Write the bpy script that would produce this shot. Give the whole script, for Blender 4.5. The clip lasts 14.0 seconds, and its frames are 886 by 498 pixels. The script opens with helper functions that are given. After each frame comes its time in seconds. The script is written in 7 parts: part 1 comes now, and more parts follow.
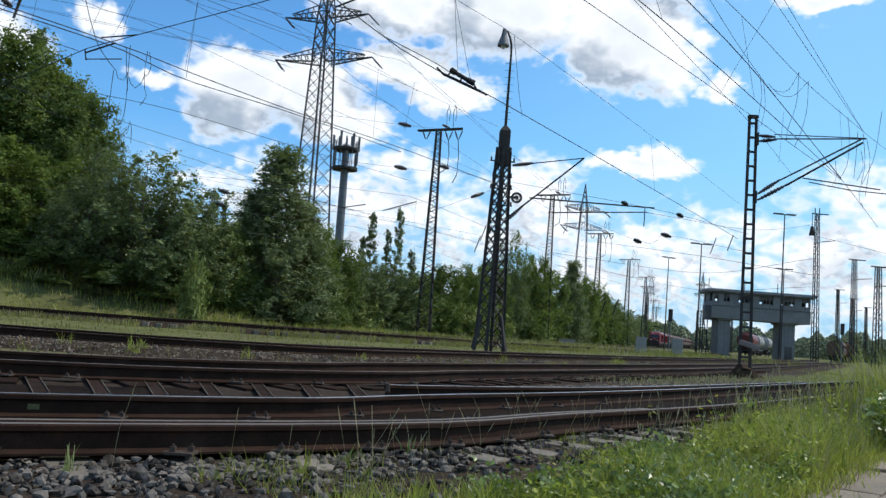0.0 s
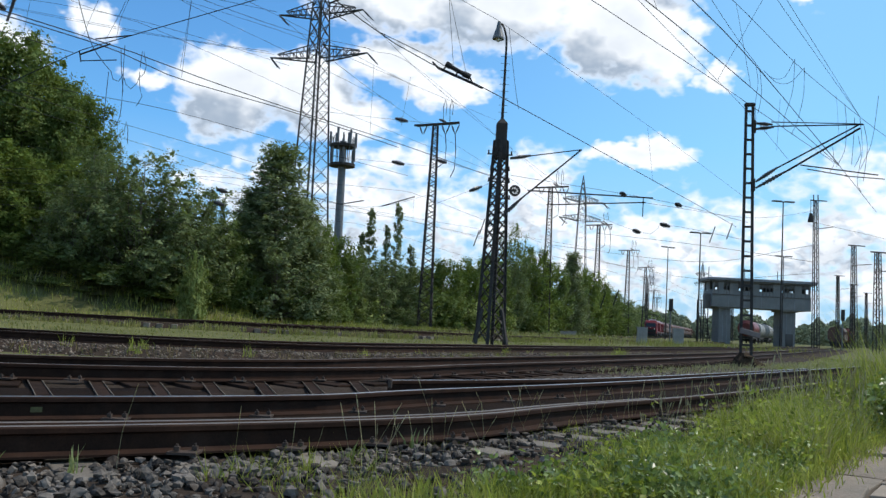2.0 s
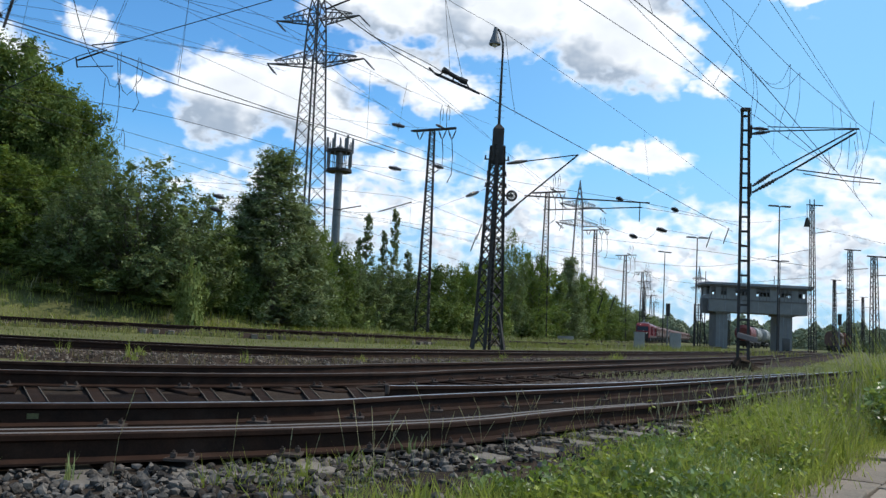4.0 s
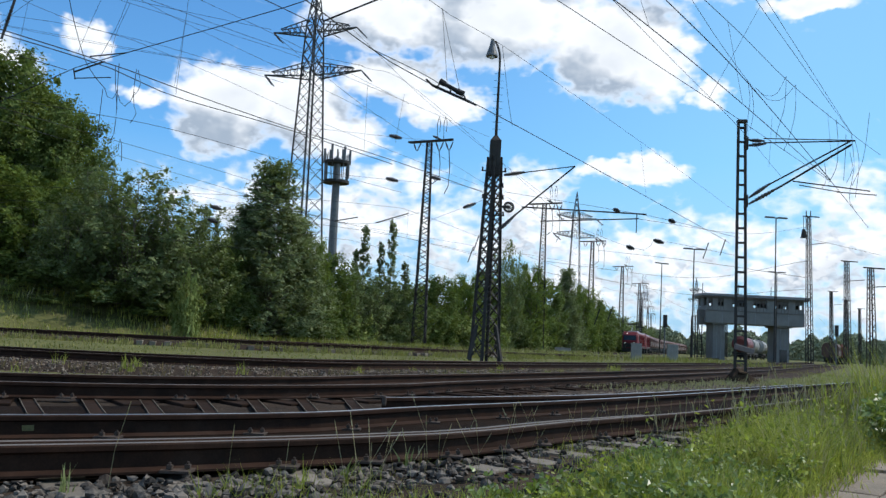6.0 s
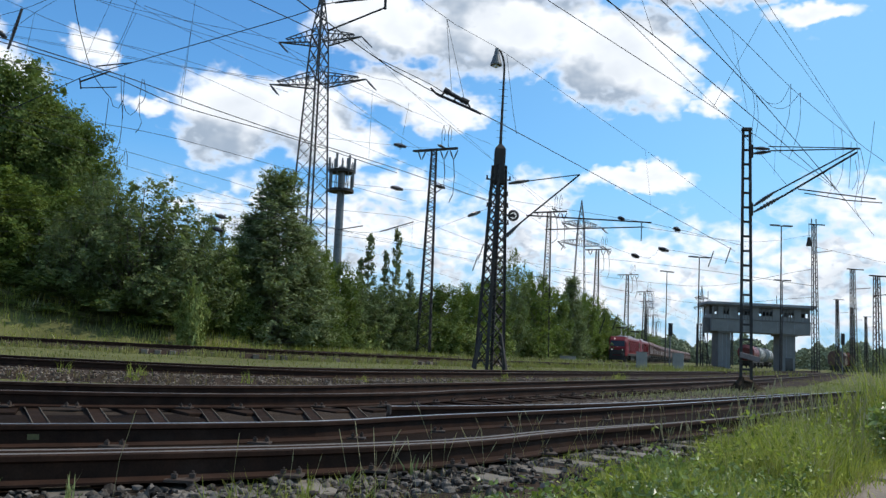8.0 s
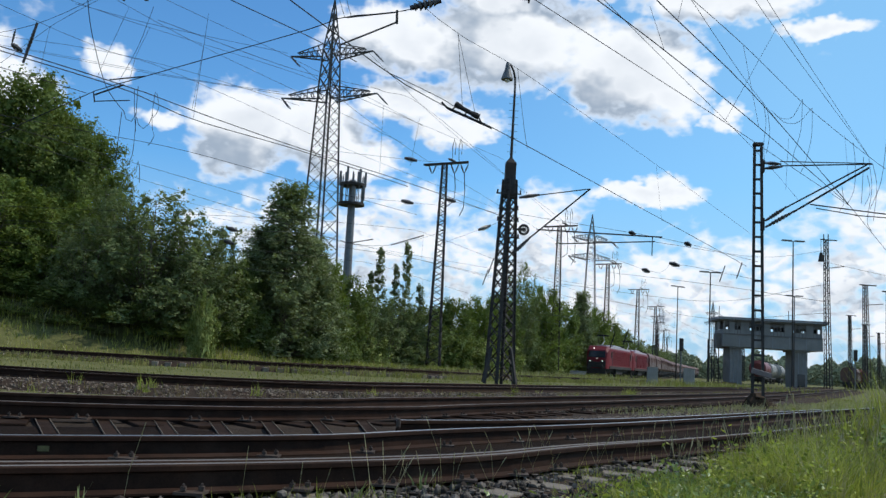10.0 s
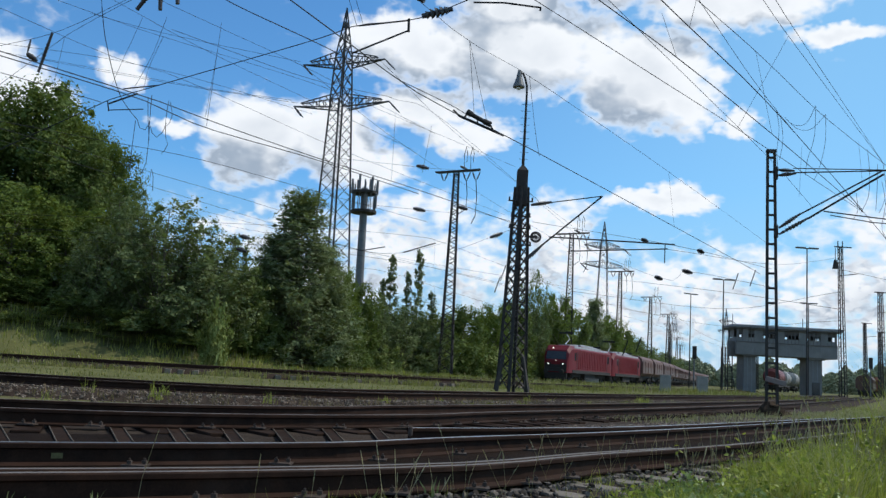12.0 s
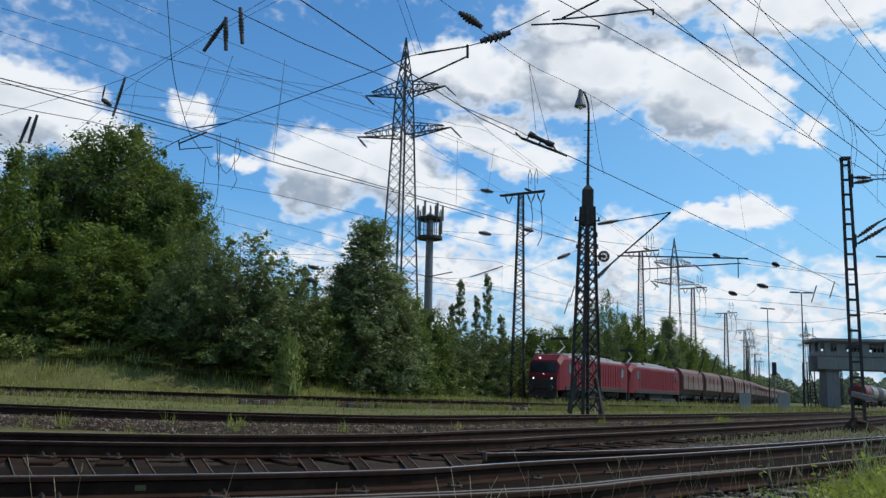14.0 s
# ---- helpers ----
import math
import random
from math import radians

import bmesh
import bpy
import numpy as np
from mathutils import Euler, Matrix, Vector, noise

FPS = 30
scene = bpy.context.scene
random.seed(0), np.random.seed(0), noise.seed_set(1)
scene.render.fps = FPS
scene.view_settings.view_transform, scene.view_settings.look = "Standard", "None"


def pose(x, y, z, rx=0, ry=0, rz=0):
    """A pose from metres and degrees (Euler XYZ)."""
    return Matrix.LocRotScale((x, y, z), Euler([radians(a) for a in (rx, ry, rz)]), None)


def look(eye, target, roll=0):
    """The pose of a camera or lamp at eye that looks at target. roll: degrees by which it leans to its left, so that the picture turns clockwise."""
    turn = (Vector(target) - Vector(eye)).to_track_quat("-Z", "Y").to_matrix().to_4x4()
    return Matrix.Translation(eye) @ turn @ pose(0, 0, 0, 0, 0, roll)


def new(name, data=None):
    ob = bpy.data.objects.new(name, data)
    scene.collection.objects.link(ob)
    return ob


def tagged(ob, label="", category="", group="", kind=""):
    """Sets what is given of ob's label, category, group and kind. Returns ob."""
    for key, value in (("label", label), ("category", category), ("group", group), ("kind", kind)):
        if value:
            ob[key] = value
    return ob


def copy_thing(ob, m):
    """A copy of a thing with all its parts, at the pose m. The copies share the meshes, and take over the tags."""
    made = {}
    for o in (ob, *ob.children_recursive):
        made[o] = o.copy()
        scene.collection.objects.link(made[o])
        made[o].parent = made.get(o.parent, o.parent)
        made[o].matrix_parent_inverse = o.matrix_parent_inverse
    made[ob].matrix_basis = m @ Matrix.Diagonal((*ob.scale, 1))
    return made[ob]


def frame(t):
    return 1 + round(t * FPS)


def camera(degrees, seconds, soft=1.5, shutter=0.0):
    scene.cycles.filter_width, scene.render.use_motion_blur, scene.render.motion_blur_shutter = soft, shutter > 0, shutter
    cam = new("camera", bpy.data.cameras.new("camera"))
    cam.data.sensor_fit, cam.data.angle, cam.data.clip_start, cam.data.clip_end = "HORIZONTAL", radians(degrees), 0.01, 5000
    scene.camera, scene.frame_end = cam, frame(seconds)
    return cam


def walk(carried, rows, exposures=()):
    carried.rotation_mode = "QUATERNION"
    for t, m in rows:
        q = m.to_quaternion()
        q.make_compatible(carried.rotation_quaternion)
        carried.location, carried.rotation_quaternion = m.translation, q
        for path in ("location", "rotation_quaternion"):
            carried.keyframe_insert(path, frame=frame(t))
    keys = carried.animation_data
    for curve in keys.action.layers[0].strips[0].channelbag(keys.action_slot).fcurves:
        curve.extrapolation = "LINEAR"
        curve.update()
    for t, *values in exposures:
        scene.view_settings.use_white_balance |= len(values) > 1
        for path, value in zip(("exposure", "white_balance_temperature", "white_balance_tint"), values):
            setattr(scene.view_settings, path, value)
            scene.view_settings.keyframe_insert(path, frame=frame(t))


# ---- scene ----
cam = camera(54.0, 14.0, soft=1.4)
EYE = (0.0, 0.0, 0.80)
# seconds, yaw, pitch, lean
TURNS = [
    (0.0, 0.21, 5.19, 4.42), (0.5, 0.12, 5.36, 4.23), (1.0, 0.32, 5.18, 3.35), (1.5, 0.96, 5.07, 2.89),
    (2.0, 0.14, 4.83, 3.21), (2.5, -0.41, 5.42, 3.44), (3.0, 0.00, 5.12, 3.05), (5.5, -0.16, 5.66, 3.07),
    (6.0, -0.19, 5.94, 3.07), (6.5, -0.09, 6.21, 3.21), (7.0, -0.02, 6.32, 3.14), (9.5, 0.62, 7.07, 3.25),
    (10.0, 0.88, 7.35, 3.38), (10.5, 1.05, 7.44, 3.36), (11.0, 1.20, 7.61, 3.58), (11.5, 1.41, 7.76, 3.42),
    (12.0, 1.70, 7.80, 3.43), (12.5, 2.24, 7.96, 3.37), (13.0, 3.32, 8.26, 2.48), (13.5, 4.66, 8.69, 1.73),
    (14.0, 6.22, 9.19, 1.89)]


def eye_pose(yaw, pitch, lean):
    """Camera pose at EYE: turned to the left by yaw, raised by pitch, leaning to its left by lean."""
    return Matrix.Translation(EYE) @ pose(0, 0, 0, 90 + pitch, 0, yaw) @ pose(0, 0, 0, 0, 0, lean)


walk(cam, [(t, eye_pose(a, b, c)) for t, a, b, c in TURNS],
     exposures=[(0.0, 0.04), (7.0, 0.04), (9.5, -0.08), (12.5, -0.14), (14.0, -0.22)])

# ---- world, sun, exposure ----
SUN_AZ, SUN_EL = 70.0, 52.0      # degrees: clockwise from +y, above the horizon
# clouds: azimuth, elevation, half width, half height, in degrees
CLOUDS = [
    (-5.0, 20.7, 4.1, 1.8), (3.5, 20.8, 6.7, 2.7), (11.0, 19.1, 4.5, 2.8), (1.9, 24.0, 4.1, 1.7), (13.6, 17.2, 2.0, 1.7),
    (7.2, 25.6, 7.4, 1.7), (17.2, 23.7, 5.6, 1.6), (17.2, 16.2, 1.0, 0.7), (15.5, 19.0, 1.0, 0.6), (-14.0, 14.4, 3.9, 2.3),
    (-15.0, 12.5, 2.4, 1.6), (-9.8, 14.3, 3.4, 2.2), (-3.7, 16.9, 3.4, 1.4), (-0.6, 15.3, 2.8, 1.2), (-7.4, 12.7, 3.2, 1.4),
    (12.1, 11.4, 3.3, 0.7), (13.3, 11.8, 1.4, 0.7), (-32.7, 15.9, 4.3, 2.3), (-28.7, 14.8, 2.7, 1.6), (-23.4, 16.9, 1.4, 0.9),
    (-20.1, 14.0, 1.3, 0.5), (-15.5, 8.0, 2.2, 0.7), (-11.8, 9.2, 1.9, 1.3), (-12.5, 7.5, 2.8, 1.1), (-5.8, 7.9, 3.4, 1.3),
    (-2.8, 10.1, 2.6, 1.1), (-1.3, 7.5, 3.4, 1.3), (5.3, 9.8, 2.8, 1.6), (7.1, 7.2, 3.5, 1.7), (2.1, 6.3, 3.4, 1.3),
    (11.0, 6.3, 3.5, 1.3), (14.6, 6.5, 2.8, 1.1), (17.5, 7.2, 3.2, 1.3), (15.6, 4.6, 4.8, 1.3), (10.2, 4.0, 5.6, 1.2),
    (-9.4, 5.2, 5.6, 1.3), (24.7, 9.8, 3.0, 1.3), (26.4, 10.6, 1.7, 1.1), (25.4, 7.3, 3.4, 1.5), (23.0, 5.5, 4.1, 1.3),
    (26.1, 4.0, 3.0, 1.5), (22.9, 21.2, 2.6, 0.6)]


def node(tree, kind, **inputs):
    n = tree.nodes.new(kind)
    for k, v in inputs.items():
        key = int(k[1:]) if k[0] == "i" and k[1:].isdigit() else k
        if isinstance(v, bpy.types.NodeSocket):
            tree.links.new(v, n.inputs[key])
        else:
            n.inputs[key].default_value = v
    return n


def calc(tree, op, a, b=0.0, c=0.0, clamp=False):
    n = tree.nodes.new("ShaderNodeMath")
    n.operation, n.use_clamp = op, clamp
    for i, v in enumerate((a, b, c)):
        if isinstance(v, bpy.types.NodeSocket):
            tree.links.new(v, n.inputs[i])
        else:
            n.inputs[i].default_value = v
    return n.outputs[0]


def mixed(tree, fac, a, b):
    n = tree.nodes.new("ShaderNodeMix")
    n.data_type = "RGBA"
    for i, v in ((0, fac), (6, a), (7, b)):
        if isinstance(v, bpy.types.NodeSocket):
            tree.links.new(v, n.inputs[i])
        else:
            n.inputs[i].default_value = v if i == 0 else (*v[:3], 1.0)
    return n.outputs[2]


def make_world():
    world = bpy.data.worlds.new("sky")
    world.use_nodes = True
    scene.world = world
    t = world.node_tree
    t.nodes.clear()
    sky = t.nodes.new("ShaderNodeTexSky")
    sky.sky_type, sky.sun_disc = "NISHITA", False
    sky.sun_elevation, sky.sun_rotation = radians(SUN_EL), radians(SUN_AZ)
    sky.air_density, sky.dust_density, sky.ozone_density = 1.0, 0.1, 4.0
    coord = t.nodes.new("ShaderNodeTexCoord")
    sep = node(t, "ShaderNodeSeparateXYZ", i0=coord.outputs["Generated"])
    x, y, z = sep.outputs
    az = calc(t, "MULTIPLY", calc(t, "ARCTAN2", x, y), 57.2958)
    el = calc(t, "MULTIPLY", calc(t, "ARCSINE", z), 57.2958)

    def density(az, el):
        """Thickness of the clouds in a direction: the large ones named above, a broken bank low down, loose ones elsewhere."""
        p = node(t, "ShaderNodeCombineXYZ", i0=az, i1=calc(t, "MULTIPLY", el, 1.45), i2=0.0).outputs[0]
        big = node(t, "ShaderNodeTexNoise", Vector=p, Scale=0.24, Detail=3.0, Roughness=0.5).outputs[0]
        fine = node(t, "ShaderNodeTexNoise", Vector=p, Scale=0.85, Detail=4.0, Roughness=0.55).outputs[0]
        puff = node(t, "ShaderNodeTexNoise", Vector=p, Scale=0.5, Detail=2.0, Roughness=0.5).outputs[0]
        puff = calc(t, "ABSOLUTE", calc(t, "SUBTRACT", puff, 0.5))
        bend = node(t, "ShaderNodeTexNoise", Vector=p, Scale=0.42, Detail=3.0, Roughness=0.6)
        bent = node(t, "ShaderNodeSeparateXYZ", i0=bend.outputs["Color"]).outputs
        waz = calc(t, "ADD", az, calc(t, "MULTIPLY", calc(t, "SUBTRACT", bent[0], 0.5), 3.4))
        wel = calc(t, "ADD", el, calc(t, "MULTIPLY", calc(t, "SUBTRACT", bent[1], 0.5), 2.2))
        lump = None
        for a, e, w, h in CLOUDS:
            qa = calc(t, "DIVIDE", calc(t, "SUBTRACT", waz, a), w * 1.16)
            qe = calc(t, "DIVIDE", calc(t, "SUBTRACT", wel, e), h * 1.16)
            q = calc(t, "SUBTRACT", 1.0, calc(t, "ADD", calc(t, "MULTIPLY", qa, qa), calc(t, "MULTIPLY", qe, qe)))
            q = calc(t, "MULTIPLY", q, min(1.0, 0.45 + 0.16 * w) * (1.0 if e > 11 else 0.45))
            lump = q if lump is None else calc(t, "SMOOTH_MAX", lump, q, 0.15)
        lump = calc(t, "MAXIMUM", lump, -0.8)
        low = calc(t, "MINIMUM", calc(t, "MULTIPLY", calc(t, "SUBTRACT", 6.0, el), 0.12), -0.05)
        side = calc(t, "MULTIPLY", calc(t, "SUBTRACT", calc(t, "ABSOLUTE", az), 36.0), 0.05)
        high = calc(t, "MULTIPLY", calc(t, "SUBTRACT", el, 32.0), 0.05)
        away = calc(t, "MINIMUM", calc(t, "MAXIMUM", side, high), -0.16)
        dens = calc(t, "MAXIMUM", lump, calc(t, "MAXIMUM", low, away))
        rough = calc(t, "ADD", calc(t, "MULTIPLY", calc(t, "SUBTRACT", big, 0.5), 1.15),
                     calc(t, "MULTIPLY", calc(t, "SUBTRACT", fine, 0.5), 0.80))
        rough = calc(t, "ADD", rough, calc(t, "MULTIPLY", calc(t, "SUBTRACT", 0.075, puff), 1.7))
        near_horizon = calc(t, "MULTIPLY", calc(t, "SUBTRACT", 13.5, el), 0.14, clamp=True)
        rough = calc(t, "MULTIPLY", rough, calc(t, "ADD", 1.0, calc(t, "MULTIPLY", near_horizon, 0.5)))
        soft = calc(t, "ADD", dens, calc(t, "MULTIPLY", calc(t, "SUBTRACT", big, 0.5), 1.4))
        return calc(t, "ADD", dens, rough), soft

    dens, mass = density(az, el)
    # the same clouds a little nearer to the sun: where they are thicker there, this side is in shade
    beyond, ahead = density(calc(t, "ADD", az, 1.5), calc(t, "ADD", el, 1.9))

    def step(v, lo, hi):
        m = t.nodes.new("ShaderNodeMapRange")
        m.interpolation_type = "SMOOTHSTEP"
        t.links.new(v, m.inputs[0])
        m.inputs[1].default_value, m.inputs[2].default_value = lo, hi
        return m.outputs[0]

    cover = step(dens, -0.30, 0.55)
    thick = step(dens, 0.05, 0.60)
    under = step(calc(t, "SUBTRACT", ahead, mass), -0.30, 0.50)
    core = calc(t, "MULTIPLY", step(mass, 0.55, 1.5), 0.45)
    crisp = calc(t, "MULTIPLY", step(calc(t, "SUBTRACT", beyond, dens), -0.32, 0.28), calc(t, "MULTIPLY", calc(t, "SUBTRACT", 13.5, el), 0.14, clamp=True))
    grey = calc(t, "MULTIPLY", thick, calc(t, "MAXIMUM", calc(t, "MAXIMUM", under, core), crisp))
    shade = mixed(t, grey, (8.7, 9.1, 9.6), (3.4, 4.2, 5.3))
    # the sky's own blue, a little lighter towards the haze
    tint = t.nodes.new("ShaderNodeMix")
    tint.data_type, tint.blend_type = "RGBA", "MULTIPLY"
    tint.inputs[0].default_value = 1.0
    t.links.new(sky.outputs[0], tint.inputs[6])
    tint.inputs[7].default_value = (0.72, 1.22, 1.48, 1.0)
    # pale haze close over the horizon
    haze = calc(t, "MULTIPLY", calc(t, "SUBTRACT", 12.0, calc(t, "MAXIMUM", el, 0.0)), 0.085, clamp=True)
    clear = mixed(t, haze, tint.outputs[2], (3.5, 4.95, 6.8))
    # thin veil, denser towards the side of the sun
    veil = calc(t, "MULTIPLY", calc(t, "ADD", az, 8.0), 0.017, clamp=True)
    clear = mixed(t, calc(t, "MINIMUM", veil, 0.5), clear, (3.3, 6.5, 8.9))
    col = mixed(t, cover, clear, shade)
    bg = node(t, "ShaderNodeBackground", Color=col, Strength=0.115)
    out = node(t, "ShaderNodeOutputWorld", Surface=bg.outputs[0])


make_world()
sun_data = bpy.data.lights.new("sun", "SUN")
sun_data.energy, sun_data.angle, sun_data.color = 3.5, radians(0.6), (1.0, 0.95, 0.87)
sun = new("sun", sun_data)
sa, se = radians(SUN_AZ), radians(SUN_EL)
sun.matrix_world = look((60 * math.sin(sa) * math.cos(se), 60 * math.cos(sa) * math.cos(se), 60 * math.sin(se)), (0, 0, 0))


# ---- materials ----
def material(name, low, high, rough=0.7, metal=0.0, scale=4.0, bump=0.2, fine=40.0, stain=None, stain_amount=0.4,
             per_object=0.0, per_island=0.0, coat=0.0, dist=0.01, translucent=0.0, spec=0.5):
    """A surface that varies at two scales between two colours, with stains and fine relief."""
    m = bpy.data.materials.new(name)
    m.use_nodes = True
    t = m.node_tree
    bsdf = t.nodes["Principled BSDF"]
    at = t.nodes.new("ShaderNodeTexCoord").outputs["Object"]
    n1 = node(t, "ShaderNodeTexNoise", Vector=at, Scale=scale, Detail=5.0, Roughness=0.6).outputs[0]
    n2 = node(t, "ShaderNodeTexNoise", Vector=at, Scale=fine, Detail=3.0, Roughness=0.6).outputs[0]
    f = calc(t, "ADD", calc(t, "MULTIPLY", calc(t, "SUBTRACT", n1, 0.5), 1.8), calc(t, "MULTIPLY", calc(t, "SUBTRACT", n2, 0.5), 1.2))
    f = calc(t, "ADD", f, 0.5)
    if per_object:
        info = t.nodes.new("ShaderNodeObjectInfo")
        f = calc(t, "ADD", f, calc(t, "MULTIPLY", calc(t, "SUBTRACT", info.outputs["Random"], 0.5), per_object))
    if per_island:
        geo = t.nodes.new("ShaderNodeNewGeometry")
        f = calc(t, "ADD", f, calc(t, "MULTIPLY", calc(t, "SUBTRACT", geo.outputs["Random Per Island"], 0.5), per_island))
    col = mixed(t, calc(t, "ADD", f, 0.0, clamp=True), low, high)
    if stain:
        n3 = node(t, "ShaderNodeTexNoise", Vector=at, Scale=scale * 0.45, Detail=6.0, Roughness=0.65).outputs[0]
        k = calc(t, "MULTIPLY", calc(t, "SUBTRACT", n3, 0.5), 6.0, clamp=True)
        col = mixed(t, calc(t, "MULTIPLY", k, stain_amount), col, stain)
    t.links.new(col, bsdf.inputs["Base Color"])
    bsdf.inputs["Metallic"].default_value = metal
    bsdf.inputs["Specular IOR Level"].default_value = spec
    t.links.new(calc(t, "ADD", calc(t, "MULTIPLY", calc(t, "SUBTRACT", n1, 0.5), 0.3), rough, clamp=True), bsdf.inputs["Roughness"])
    if coat:
        bsdf.inputs["Coat Weight"].default_value = coat
        bsdf.inputs["Coat Roughness"].default_value = 0.2
    if bump:
        b = node(t, "ShaderNodeBump", Strength=bump, Distance=dist, Height=n2)
        t.links.new(b.outputs[0], bsdf.inputs["Normal"])
    if translucent:
        tr = node(t, "ShaderNodeBsdfTranslucent", Color=mixed(t, 0.45, col, (0.30, 0.42, 0.03)))
        mix = node(t, "ShaderNodeMixShader", i0=translucent, i1=bsdf.outputs[0], i2=tr.outputs[0])
        t.links.new(mix.outputs[0], t.nodes["Material Output"].inputs[0])
    return m


def glowing(name, colour, strength):
    m = bpy.data.materials.new(name)
    m.use_nodes = True
    b = m.node_tree.nodes["Principled BSDF"]
    b.inputs["Base Color"].default_value = (*colour, 1)
    b.inputs["Emission Color"].default_value = (*colour, 1)
    b.inputs["Emission Strength"].default_value = strength
    return m


RUST = material("rusty rail steel", (0.0125, 0.0060, 0.0040), (0.040, 0.0195, 0.0120), 0.78, 0.0, 6, 0.3, 90, (0.062, 0.040, 0.030), 0.3, dist=0.003, spec=0.12)
RAIL_TOP = material("worn rail head", (0.075, 0.060, 0.048), (0.15, 0.125, 0.10), 0.7, 0.0, 3, 0.05, 60, (0.12, 0.08, 0.05), 0.5)
SHINY_TOP = material("polished rail head", (0.24, 0.23, 0.225), (0.42, 0.41, 0.40), 0.34, 0.75, 3, 0.03, 60)
DARK_STEEL = material("brown steel sleeper", (0.014, 0.0088, 0.0066), (0.040, 0.024, 0.017), 0.9, 0.0, 5, 0.3, 60, (0.07, 0.05, 0.04), 0.3, per_object=0.4, spec=0.03)
LIT_EDGE = material("steel edge painted sunlit", (0.10, 0.080, 0.062), (0.19, 0.155, 0.12), 0.8, 0.0, 5, 0.1, 60, spec=0.04)
CONCRETE_SLEEPER = material("weathered concrete sleeper", (0.10, 0.082, 0.062), (0.24, 0.20, 0.155), 0.9, 0, 6, 0.4, 70, (0.10, 0.08, 0.06), 0.6, per_object=0.4)
STONE = material("grey ballast stone", (0.018, 0.0155, 0.0140), (0.180, 0.154, 0.130), 0.85, 0, 3, 0.5, 60, (0.12, 0.085, 0.06), 0.4, per_island=1.1, spec=0.12)
RUSTY_STONE = material("brown dusty ballast stone", (0.065, 0.048, 0.037), (0.27, 0.215, 0.168), 0.9, 0, 3, 0.5, 60, (0.14, 0.085, 0.06), 0.5, per_island=1.0, spec=0.15)
BED = material("ballast bed", (0.020, 0.0145, 0.011), (0.072, 0.054, 0.041), 0.95, 0, 1.1, 0.9, 22, (0.05, 0.030, 0.020), 0.6, dist=0.03, spec=0.05)
DARK_BED = material("blackish brown ballast", (0.007, 0.0047, 0.0037), (0.025, 0.0165, 0.012), 0.95, 0, 1.5, 0.8, 26, (0.03, 0.02, 0.014), 0.4, dist=0.02, spec=0.03)
SOIL = material("brown verge soil", (0.032, 0.025, 0.015), (0.115, 0.088, 0.055), 0.95, 0, 2.0, 0.8, 20, (0.09, 0.07, 0.042), 0.4, dist=0.03, spec=0.05)
MOUND = material("dark brown earth", (0.022, 0.015, 0.010), (0.075, 0.052, 0.034), 0.95, 0, 3.0, 0.8, 18, dist=0.03, spec=0.05)
YELLOW = material("faded yellow paint", (0.07, 0.06, 0.022), (0.17, 0.15, 0.055), 0.8, 0, 20, 0.1, 80)
TURF = material("rough meadow ground", (0.068, 0.070, 0.024), (0.150, 0.148, 0.055), 0.95, 0, 0.35, 0.6, 7, (0.11, 0.088, 0.048), 0.45, dist=0.05, spec=0.1)
BLADE = material("grass blade", (0.125, 0.142, 0.026), (0.42, 0.415, 0.105), 0.6, 0, 3.5, 0, 6, (0.34, 0.30, 0.13), 0.5, per_island=1.2, translucent=0.45, spec=0.12)
MEADOW = material("short meadow grass", (0.122, 0.118, 0.038), (0.335, 0.305, 0.118), 0.7, 0, 0.3, 0, 4, (0.24, 0.20, 0.09), 0.5, per_island=0.8, translucent=0.28, spec=0.1)
DRY_BLADE = material("dry grass stalk", (0.26, 0.22, 0.11), (0.48, 0.43, 0.26), 0.7, 0, 1.0, 0, 6, per_island=0.7, translucent=0.25, spec=0.15)
RED_WEED = material("dry reddish weed", (0.10, 0.060, 0.035), (0.27, 0.19, 0.10), 0.8, 0, 1.0, 0, 6, per_island=0.8, translucent=0.2, spec=0.1)
WEED = material("broad weed leaf", (0.070, 0.092, 0.014), (0.42, 0.44, 0.085), 0.55, 0, 1.5, 0, 12, per_island=1.2, translucent=0.40, spec=0.25)
PLANT = material("pale upright plant", (0.10, 0.125, 0.045), (0.27, 0.30, 0.13), 0.6, 0, 3.0, 0, 8, per_island=0.6, translucent=0.3, spec=0.15)
DOCK = material("glossy weed leaf", (0.055, 0.085, 0.020), (0.25, 0.31, 0.10), 0.36, 0, 1.5, 0, 12, per_island=1.0, translucent=0.32, spec=0.3)
THATCH = material("dry tan thatch", (0.13, 0.105, 0.055), (0.33, 0.28, 0.16), 0.85, 0, 3.0, 0, 12, per_island=0.8, translucent=0.15, spec=0.1)
LEAF = material("tree foliage", (0.054, 0.080, 0.025), (0.158, 0.200, 0.062), 0.55, 0, 0.5, 0, 2.2, (0.085, 0.115, 0.030), 0.35, per_object=0.35, per_island=0.4, translucent=0.25, spec=0.05)
FRESH_LEAF = material("fresh green foliage", (0.070, 0.104, 0.024), (0.195, 0.245, 0.064), 0.55, 0, 0.5, 0, 2.2, (0.10, 0.14, 0.035), 0.35, per_object=0.35, per_island=0.4, translucent=0.28, spec=0.05)
PALE_LEAF = material("pale willow and hazed tree foliage", (0.080, 0.106, 0.046), (0.215, 0.252, 0.115), 0.55, 0, 0.5, 0, 2.2, (0.11, 0.135, 0.06), 0.3, per_object=0.3, per_island=0.4, translucent=0.25, spec=0.05)
